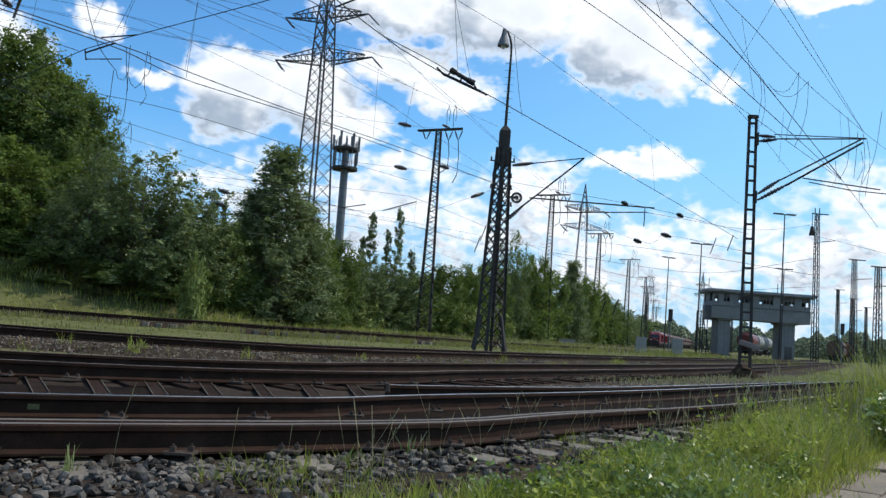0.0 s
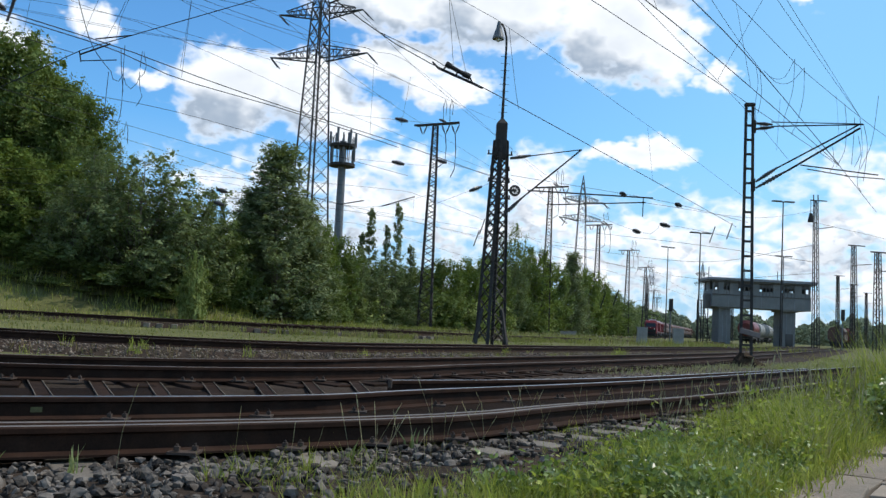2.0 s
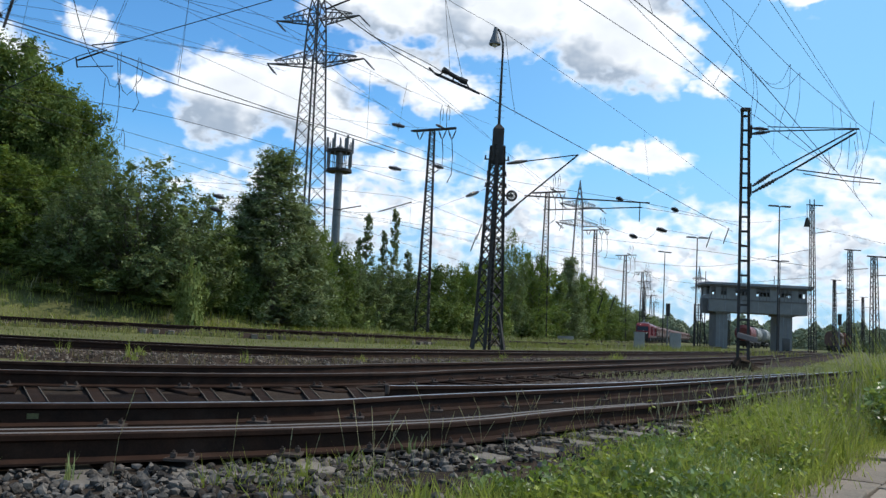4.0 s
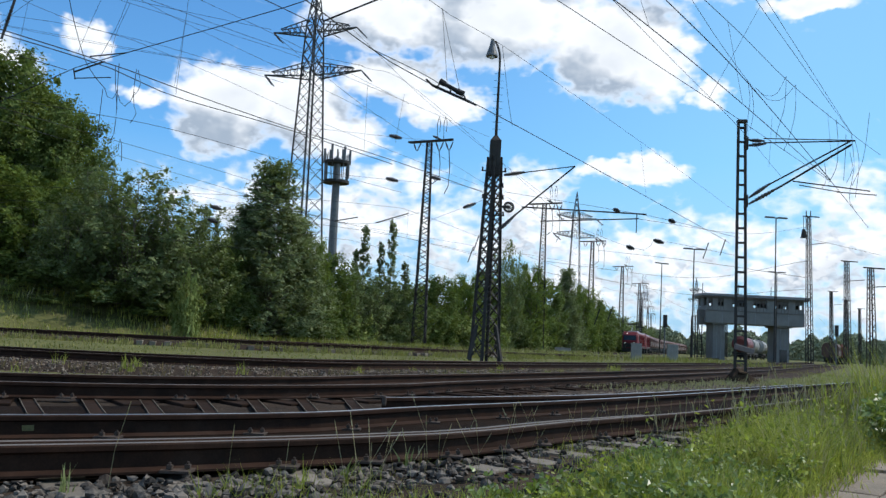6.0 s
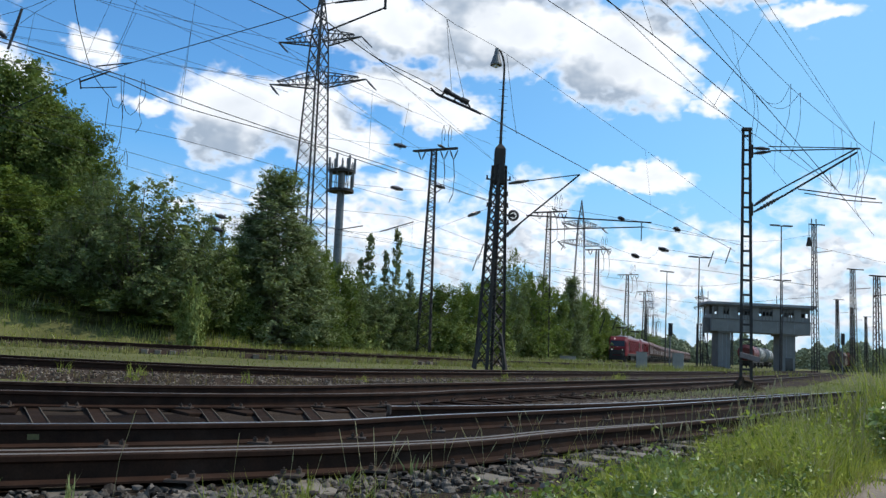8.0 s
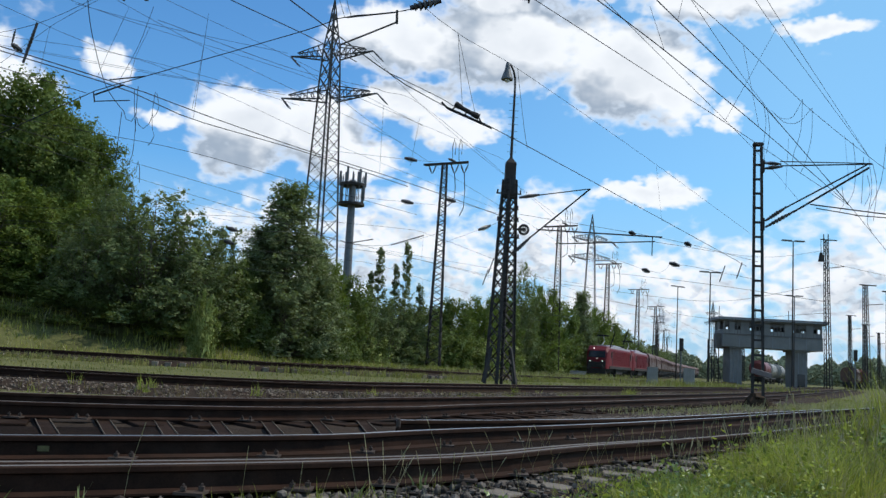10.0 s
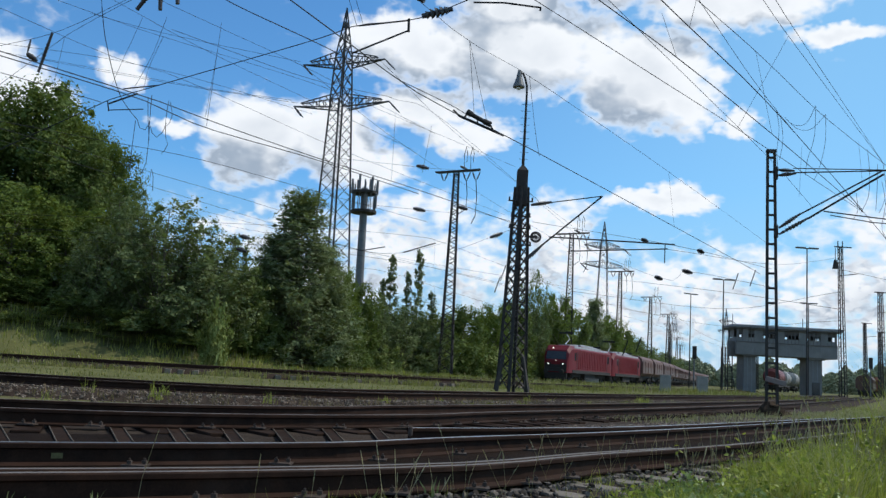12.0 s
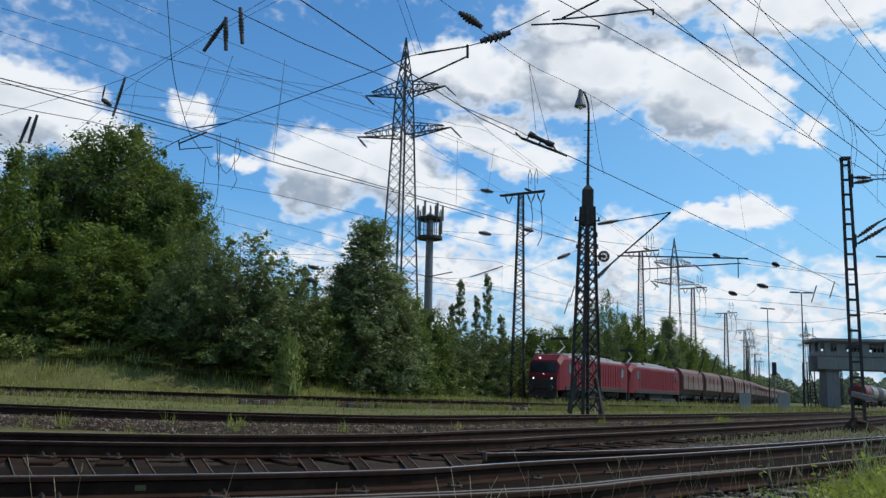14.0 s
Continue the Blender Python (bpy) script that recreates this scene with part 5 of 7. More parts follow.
def make_wagon(label):
    """Bogie hopper wagon with rounded roof edges and slanting lower sides."""
    e = thing("hopper_wagon", Matrix(), label, "wagon", "hopper wagons of the goods train")
    L, w = 11.9, 2.95
    h = L / 2
    def section(y, k=1.0):
        return [(-0.9, y, 1.05), (0.9, y, 1.05), (w / 2, y, 1.75), (w / 2, y, 3.2), (w / 2 - 0.10, y, 3.7), (w / 2 - 0.45, y, 4.05), (0.4, y, 4.2), (-0.4, y, 4.2),
                (-w / 2 + 0.45, y, 4.05), (-w / 2 + 0.10, y, 3.7), (-w / 2, y, 3.2), (-w / 2, y, 1.75)]
    bm = bmesh.new()
    ring_loft(bm, [section(-h + 0.45), section(h - 0.45)])
    part("hopper_body", bm, WAGON_BROWN, e)
    for s in (-1, 1):
        bm = bmesh.new()
        box(bm, (s * (w / 2 + 0.015), 0, 2.15), (0.05, L - 1.2, 0.85), bevel=0.01)
        part("side_flap", bm, WAGON_PALE, e, "paler dusty side flap")
        bm = bmesh.new()
        box(bm, (s * (w / 2 + 0.02), 0, 2.65), (0.07, L - 1.0, 0.10))
        box(bm, (s * (w / 2 + 0.02), 0, 1.70), (0.07, L - 1.0, 0.10))
        part("side_rail", bm, WAGON_BROWN, e)
        for i in range(5):
            y = -h + 0.6 + i * (L - 1.2) / 4
            bm = bmesh.new()
            box(bm, (s * (w / 2 + 0.03), y, 2.5), (0.10, 0.12, 1.7))
            part("side_post", bm, WAGON_BROWN, e)
        bm = bmesh.new()
        beam(bm, (s * 1.0, -h, 1.15), (s * 1.0, h, 1.15), 0.16, 0.28)
        part("sill", bm, BLACK, e)
    for s in (-1, 1):
        bm = bmesh.new()
        box(bm, (0, s * h, 1.1), (2.5, 0.12, 0.36), bevel=0.02)
        for x in (-0.875, 0.875):
            rod(bm, (x, s * h, 1.06), (x, s * (h + 0.32), 1.06), 0.09)
            rod(bm, (x, s * (h + 0.32), 1.06), (x, s * (h + 0.38), 1.06), 0.24, n=14)
        part("buffer_beam", bm, BLACK, e)
    bm = bmesh.new()
    box(bm, (0, 0, 0.85), (1.7, L - 5.5, 0.5))
    part("discharge_chute", bm, BLACK, e)
    make_bogie(e, 3.9, 0.46, 1.8)
    make_bogie(e, -3.9, 0.46, 1.8)
    return e


def make_tank_wagon(m, label, mat):
    e = thing("tank_wagon", m, label, "wagon", "parked tank wagons")
    bm = bmesh.new()
    rod(bm, (0, -6.3, 2.75), (0, 6.3, 2.75), 1.45, n=28)
    for s in (-1, 1):
        rod(bm, (0, s * 6.3, 2.75), (0, s * 6.65, 2.75), 1.45, 0.9, 28)
    part("tank", bm, mat, e, smooth=False)
    for y in (-4.2, 0, 4.2):
        bm = bmesh.new()
        rod(bm, (0, y - 0.06, 2.75), (0, y + 0.06, 2.75), 1.475, n=28)
        part("tank_band", bm, BLACK, e)
    bm = bmesh.new()
    for s in (-1, 1):
        beam(bm, (s * 1.0, -7.0, 1.15), (s * 1.0, 7.0, 1.15), 0.16, 0.3)
        box(bm, (0, s * 7.0, 1.1), (2.5, 0.14, 0.4))
    rod(bm, (0, 0, 4.1), (0, 0, 4.45), 0.35, n=14)
    beam(bm, (-0.5, -3, 4.25), (-0.5, 3, 4.25), 0.05)
    part("underframe", bm, BLACK, e)
    make_bogie(e, 4.6, 0.46, 1.8)
    make_bogie(e, -4.6, 0.46, 1.8)
    return e


make_tank_wagon(pose(63.5, 176, 0.1, 0, 0, -24), "dusty pale grey tank wagon parked behind the signal box", CABINET)
make_tank_wagon(pose(57.5, 163, 0.1, 0, 0, -24), "red cylindrical tank wagon parked behind the signal box", TANK_RED)
make_tank_wagon(pose(70.5, 190, 0.1, 0, 0, -24), "dusty pale grey tank wagon parked behind the signal box", CABINET)
make_tank_wagon(pose(88.5, 190, 0.1, 0, 0, -24), "dark red tank wagon parked far down the yard", TANK_RED)
make_tank_wagon(pose(95, 205, 0.1, 0, 0, -24), "dark red tank wagon parked far down the yard", TANK_RED)

def park_wagons():
    first = make_wagon("dark red-brown hopper wagon parked far down the yard")
    tagged(first, group="parked hopper wagons")
    for i in range(5):
        ob = first if i == 0 else copy_thing(first, Matrix())
        ob.matrix_basis = pose(80.0 + 5.75 * i, 176.0 + 11.3 * i, 0.1, 0, 0, -27)


park_wagons()
TRAIN = [make_loco("red electric locomotive with lit headlamps leading the train", True),
         make_loco("red electric locomotive coupled second in the train", False)]
hopper = make_wagon("red-brown covered hopper wagon with dusty sides")
TRAIN.append(hopper)
for i in range(17):
    TRAIN.append(copy_thing(hopper, Matrix()))

PATH = LINES["train"]
RUN = [0.0]
for a, b in zip(PATH, PATH[1:]):
    RUN.append(RUN[-1] + (b - a).length)
ZERO = RUN[min(range(len(PATH)), key=lambda i: (PATH[i] - Vector((0.5, 73, 0))).length)]


def on_train_track(s):
    """Place on the train's track, s metres back from where its front stands at the end."""
    s += ZERO
    for i in range(len(RUN) - 1):
        if RUN[i + 1] >= s or i == len(RUN) - 2:
            u = (s - RUN[i]) / max(1e-6, RUN[i + 1] - RUN[i])
            return PATH[i].lerp(PATH[i + 1], u)


SPEED = 11.45


def motions():
    back = 0.0
    for k, ob in enumerate(TRAIN):
        length, half = (18.9, 5.2) if k < 2 else (12.65, 3.9)
        mid = back + length / 2
        back += length
        rows = []
        for i in range(15):
            s = mid + SPEED * (14.0 - i)
            a, b = on_train_track(s - half), on_train_track(s + half)
            c, d = (a + b) / 2, a - b
            rows.append((float(i), pose(c.x, c.y, 0.157, 0, 0, math.degrees(math.atan2(-d.x, d.y)))))
        walk(ob, rows)



# ---- overhead line ----
def wire(parent, name, points, r, before=0.0, after=0.0):
    """One wire through a few places, as a smooth line, run on straight by some metres before its first and after its last place."""
    points = [Vector(p) for p in points]
    if before:
        points.insert(0, points[0] + (points[0] - points[1]).normalized() * before)
    if after:
        points.append(points[-1] + (points[-1] - points[-2]).normalized() * after)
    bm = bmesh.new()
    pts = points if len(points) == 2 else spline(points, max(0.15, (points[0] - points[-1]).length / 40))
    tube_line(bm, pts, r * 0.74, 5)
    part(name, bm, WIRE, parent, smooth=True)


def make_catenary(name, offset, zc, zm, sag, supports, drop, label, reach=(-40, 120), r=0.013):
    """Contact wire, carrying wire and droppers over one track."""
    pts = [p for p in LINES[name] if reach[0] < p.x and p.y < reach[1] and p.y > -6]
    ns = normals(pts)
    line = [p + n * offset for p, n in zip(pts, ns)]
    run = [0.0]
    for a, b in zip(line, line[1:]):
        run.append(run[-1] + (b - a).length)
    e = thing("overhead_line", Matrix(), label, "overhead wire")
    def carry(i):
        u = ((run[i] - supports[0]) / supports[1]) % 1.0
        return zm - sag * 4 * u * (1 - u)
    bm = bmesh.new()
    tube_line(bm, [(p.x, p.y, zc) for p in line[::4]], r)
    part("contact_wire", bm, WIRE, e)
    bm = bmesh.new()
    tube_line(bm, [(p.x, p.y, carry(i)) for i, p in list(enumerate(line))[::4]], r)
    part("carrying_wire", bm, WIRE, e)
    nxt = drop * 0.5
    for i, p in enumerate(line):
        if run[i] >= nxt:
            nxt += drop
            bm = bmesh.new()
            tube_line(bm, [(p.x, p.y, zc), (p.x, p.y, carry(i))], r * 0.45, 4)
            part("dropper", bm, WIRE, e)
    return e


def insulator_on(parent, a, b, r, discs):
    bm = bmesh.new()
    insulator_mesh(bm, a, b, r, discs)
    part("insulator", bm, INSULATOR, parent)


def rod_on(parent, name, points, r):
    bm = bmesh.new()
    for a, b in zip(points, points[1:]):
        rod(bm, a, b, r * 0.78, n=8)
    part(name, bm, WIRE, parent)


make_catenary("fourth", 0.0, 5.9, 7.4, 0.9, (10.0, 50), 8.0, "overhead contact line above the fourth track", reach=(-70, 130), r=0.008)
make_catenary("train", 0.0, 5.70, 7.4, 0.9, (10.0, 60), 9.0, "overhead contact line above the running track", reach=(-70, 260), r=0.009)
NEAR_LINE = thing("overhead_line", Matrix(), "overhead contact line above the near track", "overhead wire")
SECOND_LINE = thing("overhead_line", Matrix(), "overhead contact line with a section insulator", "overhead wire")
THIRD_LINE = thing("overhead_line", Matrix(), "doubled overhead contact line above the third track", "overhead wire")
FOURTH_LINE = thing("overhead_line", Matrix(), "thin overhead wires with looped jumper cables", "overhead wire")
CROSS_LINE = thing("span_wires", Matrix(), "dark span wires with insulators across the tracks", "overhead wire")
wire(NEAR_LINE, "contact_wire", [(1.28, 9.31, 5.70), (2.90, 11.64, 5.70), (5.36, 15.22, 5.70), (10.67, 23.56, 5.70), (15.63, 31.47, 5.70)], 0.011, before=14.0)
wire(NEAR_LINE, "contact_wire", [(0.77, 9.92, 5.70), (3.00, 12.80, 5.70), (5.72, 16.54, 5.70), (10.67, 23.56, 5.70)], 0.011, before=14.0)
wire(NEAR_LINE, "feeder_wire", [(0.03, 10.16, 5.70), (2.90, 13.73, 5.70), (5.01, 16.36, 5.70), (7.72, 19.83, 5.70), (10.70, 23.63, 5.70)], 0.008, before=14.0)
wire(NEAR_LINE, "feeder_wire", [(2.75, 12.65, 5.70), (6.44, 18.59, 5.70), (9.30, 23.49, 5.70)], 0.006, before=14.0)
wire(NEAR_LINE, "carrying_wire", [(2.90, 12.75, 7.20), (6.79, 19.47, 7.20), (11.15, 24.69, 6.00)], 0.007, before=14.0)
wire(NEAR_LINE, "carrying_wire", [(2.22, 12.88, 7.60), (5.64, 17.21, 7.60), (8.57, 21.14, 7.60), (12.16, 25.52, 7.60), (14.29, 28.00, 7.60)], 0.009, before=14.0)
wire(NEAR_LINE, "carrying_wire", [(4.40, 13.91, 7.60), (6.05, 16.44, 7.60), (12.16, 25.52, 7.60)], 0.007, before=14.0)
wire(NEAR_LINE, "carrying_wire", [(4.43, 13.59, 7.60), (6.15, 16.28, 7.60), (12.28, 25.70, 7.60)], 0.007, before=14.0)
wire(NEAR_LINE, "dropper", [(5.99, 16.36, 7.60), (5.03, 16.36, 5.70)], 0.005)
wire(NEAR_LINE, "dropper", [(5.64, 17.21, 7.60), (5.74, 16.53, 5.70)], 0.005)
wire(NEAR_LINE, "dropper", [(3.06, 14.19, 7.00), (3.00, 12.80, 5.70)], 0.005)
wire(NEAR_LINE, "dropper", [(3.43, 13.25, 7.00), (2.90, 11.64, 5.70)], 0.005)
wire(NEAR_LINE, "dropper", [(9.18, 24.00, 7.58), (9.11, 24.00, 6.12)], 0.005)
wire(NEAR_LINE, "dropper", [(11.65, 26.00, 8.37), (11.77, 26.00, 6.94)], 0.005)
wire(NEAR_LINE, "jumper_wire", [(7.75, 22.00, 7.96), (7.83, 22.00, 7.44), (7.78, 22.00, 6.88), (7.80, 22.00, 6.39)], 0.008)
wire(NEAR_LINE, "jumper_wire", [(7.87, 22.00, 7.74), (7.93, 22.00, 7.14), (7.85, 22.00, 6.61)], 0.008)
wire(NEAR_LINE, "jumper_wire", [(8.77, 22.00, 8.10), (8.73, 22.00, 7.26), (8.55, 22.00, 6.62), (8.51, 22.00, 6.26)], 0.008)
wire(NEAR_LINE, "jumper_wire", [(9.02, 22.00, 7.88), (9.01, 22.00, 7.13), (8.87, 22.00, 6.49), (8.72, 22.00, 6.11)], 0.008)
wire(NEAR_LINE, "jumper_wire", [(7.97, 22.00, 7.75), (8.19, 22.00, 7.56), (8.51, 22.00, 7.60), (8.77, 22.00, 8.10)], 0.008)
wire(NEAR_LINE, "jumper_wire", [(8.04, 22.00, 7.68), (8.31, 22.00, 7.45), (8.66, 22.00, 7.47), (9.02, 22.00, 7.88)], 0.008)
wire(NEAR_LINE, "jumper_wire", [(10.08, 22.00, 7.01), (10.13, 22.00, 6.45), (10.10, 22.00, 5.78), (9.90, 22.00, 5.34)], 0.008)
wire(NEAR_LINE, "jumper_wire", [(10.34, 22.00, 6.64), (10.32, 22.00, 6.02), (10.28, 22.00, 5.42)], 0.008)
wire(NEAR_LINE, "jumper_wire", [(10.44, 22.00, 6.17), (10.51, 22.00, 5.73), (10.36, 22.00, 5.36)], 0.008)
wire(NEAR_LINE, "jumper_wire", [(10.58, 22.00, 6.48), (10.68, 22.00, 5.89), (10.59, 22.00, 5.00)], 0.008)
wire(NEAR_LINE, "jumper_wire", [(9.79, 22.00, 5.84), (9.83, 22.00, 5.40), (9.72, 22.00, 5.17)], 0.008)
wire(NEAR_LINE, "jumper_wire", [(10.95, 22.00, 7.24), (10.79, 22.00, 6.04), (10.50, 22.00, 5.29)], 0.008)
wire(NEAR_LINE, "jumper_wire", [(10.48, 22.00, 6.62), (10.55, 22.00, 5.81), (10.43, 22.00, 4.99), (10.54, 22.00, 4.71)], 0.008)
wire(SECOND_LINE, "contact_wire", [(-2.32, 12.16, 5.70), (-1.32, 14.64, 5.70), (-0.55, 16.10, 5.70), (1.22, 18.70, 5.70), (10.64, 34.42, 5.70), (12.75, 38.03, 5.70)], 0.013, before=14.0)
wire(SECOND_LINE, "contact_wire", [(-1.32, 14.58, 5.70), (-0.49, 15.80, 5.70), (-0.17, 16.40, 5.70)], 0.01)
wire(SECOND_LINE, "carrying_wire", [(-1.47, 14.95, 7.60), (-0.28, 17.36, 7.60), (1.18, 19.41, 7.60), (6.38, 27.98, 7.60), (13.97, 40.94, 7.60)], 0.007, before=14.0)
wire(SECOND_LINE, "dropper", [(1.18, 19.41, 7.60), (1.45, 22.00, 7.75), (1.58, 22.00, 6.92), (1.69, 22.00, 6.38)], 0.008)
wire(SECOND_LINE, "dropper", [(8.22, 36.00, 9.50), (8.52, 36.00, 7.15)], 0.006)
wire(SECOND_LINE, "hanger", [(-0.21, 16.50, 7.25), (-0.03, 16.50, 5.69)], 0.006)
wire(SECOND_LINE, "hanger", [(-0.21, 16.50, 7.25), (0.21, 16.50, 5.65)], 0.006)
wire(THIRD_LINE, "contact_wire", [(-8.94, 13.07, 5.70), (-8.07, 14.17, 5.70), (-6.42, 16.35, 5.70), (-5.53, 17.94, 5.70), (-3.91, 20.52, 5.70), (-1.47, 23.91, 5.70), (1.53, 28.70, 5.70)], 0.014, before=14.0)
wire(THIRD_LINE, "contact_wire", [(-9.05, 13.24, 5.70), (-8.19, 14.40, 5.70), (-6.66, 16.40, 5.70), (-5.90, 18.36, 5.70), (-3.95, 20.76, 5.70), (-1.49, 24.47, 5.70)], 0.014, before=14.0)
wire(THIRD_LINE, "contact_wire", [(-9.80, 14.43, 5.70), (-8.69, 15.35, 5.70), (-7.56, 16.81, 5.70)], 0.01, before=14.0)
wire(THIRD_LINE, "carrying_wire", [(-10.42, 16.04, 7.60), (-9.82, 17.04, 7.60), (-8.68, 19.46, 7.60), (-7.69, 20.47, 7.60), (-6.26, 23.22, 7.60), (-4.17, 27.58, 7.60), (1.48, 37.51, 7.60)], 0.007, before=14.0)
wire(THIRD_LINE, "carrying_wire", [(-8.65, 16.08, 7.60), (-7.24, 17.73, 7.60), (-4.10, 20.71, 7.60), (-2.05, 23.48, 7.60), (1.41, 28.42, 7.60)], 0.006, before=14.0)
wire(THIRD_LINE, "carrying_wire", [(-7.47, 15.68, 7.60), (-6.20, 18.73, 7.60), (-4.36, 22.21, 7.60), (-1.92, 26.92, 7.60)], 0.006, before=14.0)
wire(THIRD_LINE, "carrying_wire", [(-10.86, 17.72, 7.20), (-8.57, 18.38, 7.20), (-6.67, 19.56, 7.20), (-4.30, 22.05, 7.20)], 0.006, before=14.0)
wire(THIRD_LINE, "carrying_wire", [(-6.08, 16.41, 7.60), (-3.94, 19.78, 7.60), (-1.14, 24.88, 7.60)], 0.006, before=14.0)
wire(THIRD_LINE, "dropper", [(-6.30, 20.00, 8.36), (-6.40, 20.00, 6.18)], 0.007, before=0.4)
wire(THIRD_LINE, "dropper", [(-6.63, 21.00, 8.44), (-6.77, 21.00, 6.67)], 0.005)
wire(THIRD_LINE, "dropper", [(-9.57, 19.00, 7.85), (-9.69, 19.00, 6.70)], 0.005)
wire(THIRD_LINE, "dropper", [(-2.49, 26.00, 8.50), (-2.47, 26.00, 6.36)], 0.006)
wire(THIRD_LINE, "dropper", [(-1.45, 28.00, 8.77), (-1.66, 28.00, 7.13)], 0.006)
wire(FOURTH_LINE, "contact_wire", [(-11.63, 17.99, 5.70), (-9.15, 19.84, 5.70), (-7.08, 21.38, 5.70), (-4.90, 24.41, 5.70), (-1.41, 29.26, 5.70)], 0.009, before=14.0)
wire(FOURTH_LINE, "contact_wire", [(-11.90, 20.15, 6.00), (-9.68, 24.42, 6.00), (-7.83, 27.98, 6.00), (-6.93, 29.91, 6.00), (-5.49, 33.00, 6.00)], 0.009, before=14.0)
wire(FOURTH_LINE, "contact_wire", [(-13.10, 19.99, 6.00), (-10.38, 26.75, 6.00), (-8.11, 32.38, 6.00), (-4.48, 41.39, 6.00)], 0.009, before=14.0)
wire(FOURTH_LINE, "contact_wire", [(-23.44, 47.60, 9.27), (-12.80, 50.00, 8.14), (-3.93, 52.00, 7.20), (1.63, 54.00, 6.79), (10.53, 57.20, 6.13)], 0.009)
wire(FOURTH_LINE, "contact_wire", [(-16.37, 47.60, 8.98), (-8.45, 50.00, 7.74), (-1.85, 52.00, 6.71), (2.37, 54.00, 6.13), (9.12, 57.20, 5.20)], 0.009)
wire(FOURTH_LINE, "jumper_wire", [(-7.40, 19.00, 6.56), (-7.39, 19.00, 6.10), (-7.37, 19.00, 5.71), (-7.36, 19.00, 5.25), (-7.38, 19.00, 4.92), (-7.46, 19.00, 4.72)], 0.01)
wire(FOURTH_LINE, "jumper_wire", [(-7.00, 19.00, 6.45), (-7.02, 19.00, 5.99), (-6.98, 19.00, 5.60), (-6.92, 19.00, 5.40), (-7.04, 19.00, 5.21)], 0.01)
wire(FOURTH_LINE, "jumper_wire", [(-6.96, 19.00, 6.43), (-6.88, 19.00, 6.06), (-6.99, 19.00, 5.86)], 0.01)
wire(FOURTH_LINE, "jumper_wire", [(-7.71, 19.00, 5.95), (-7.72, 19.00, 5.49), (-7.73, 19.00, 4.83)], 0.01)
wire(FOURTH_LINE, "jumper_wire", [(-7.66, 19.00, 5.95), (-7.56, 19.00, 5.73), (-7.43, 19.00, 5.78), (-7.38, 19.00, 5.97)], 0.01)
wire(FOURTH_LINE, "jumper_wire", [(-7.36, 19.00, 5.84), (-7.26, 19.00, 5.62), (-7.11, 19.00, 5.62), (-7.00, 19.00, 5.92)], 0.01)
wire(FOURTH_LINE, "jumper_wire", [(-7.48, 19.00, 6.49), (-7.43, 19.00, 6.03), (-7.35, 19.00, 5.51)], 0.01)
wire(FOURTH_LINE, "jumper_wire", [(-7.15, 19.00, 4.35), (-7.18, 19.00, 4.74), (-7.24, 19.00, 4.84), (-7.24, 19.00, 4.60)], 0.01)
wire(CROSS_LINE, "span_wire", [(-10.39, 17.00, 6.70), (-8.86, 17.00, 7.15), (-7.70, 17.00, 7.77), (-6.38, 17.00, 8.58)], 0.007, before=6.0, after=3.5)
wire(CROSS_LINE, "span_wire", [(-9.14, 17.00, 6.59), (-8.51, 17.00, 7.15), (-7.36, 17.00, 7.91), (-6.36, 17.00, 8.46)], 0.006, before=6.0, after=3.5)
wire(CROSS_LINE, "span_wire", [(-8.49, 18.00, 5.80), (-7.92, 18.00, 6.11), (-6.88, 18.00, 6.49), (-3.34, 16.50, 7.09), (-2.39, 16.00, 7.25), (-1.32, 15.50, 7.20), (-0.53, 15.00, 7.30), (0.16, 14.50, 7.43)], 0.013, before=5.0)
wire(CROSS_LINE, "span_wire", [(-4.74, 14.00, 6.98), (-4.09, 14.00, 6.66), (-3.04, 15.00, 6.52), (-2.56, 16.00, 6.60), (-2.17, 16.50, 6.54)], 0.012, before=5.0)
wire(CROSS_LINE, "span_wire", [(-6.57, 14.00, 7.18), (-6.46, 14.00, 6.48), (-6.77, 15.00, 6.25), (-6.90, 16.00, 5.73), (-7.09, 17.00, 5.67), (-7.25, 18.00, 5.68)], 0.01, before=2.5)
wire(CROSS_LINE, "dropper", [(-6.98, 17.00, 7.62), (-7.29, 17.00, 6.70), (-7.46, 17.00, 6.15)], 0.005)
wire(CROSS_LINE, "dropper", [(-6.48, 17.00, 7.65), (-6.71, 17.00, 6.79), (-7.02, 17.00, 6.05)], 0.006)
wire(CROSS_LINE, "dropper", [(-6.51, 17.00, 7.22), (-6.74, 17.00, 6.55), (-6.81, 17.00, 6.06)], 0.005)
wire(CROSS_LINE, "dropper", [(-2.51, 15.00, 7.57), (-2.39, 16.00, 7.23)], 0.006, before=1.0)
wire(CROSS_LINE, "dropper", [(-2.38, 15.00, 7.57), (-2.26, 16.00, 7.24)], 0.006, before=1.0)
wire(CROSS_LINE, "span_wire", [(-7.50, 48.00, 12.23), (-2.84, 48.00, 11.96), (-1.36, 70.00, 17.00)], 0.012)
wire(CROSS_LINE, "span_wire", [(-6.70, 48.00, 9.70), (-2.89, 48.00, 9.52), (-1.58, 70.00, 13.42)], 0.012)
wire(CROSS_LINE, "span_wire", [(-1.62, 70.00, 14.07), (-0.58, 60.00, 11.98), (2.03, 40.00, 7.74)], 0.012)
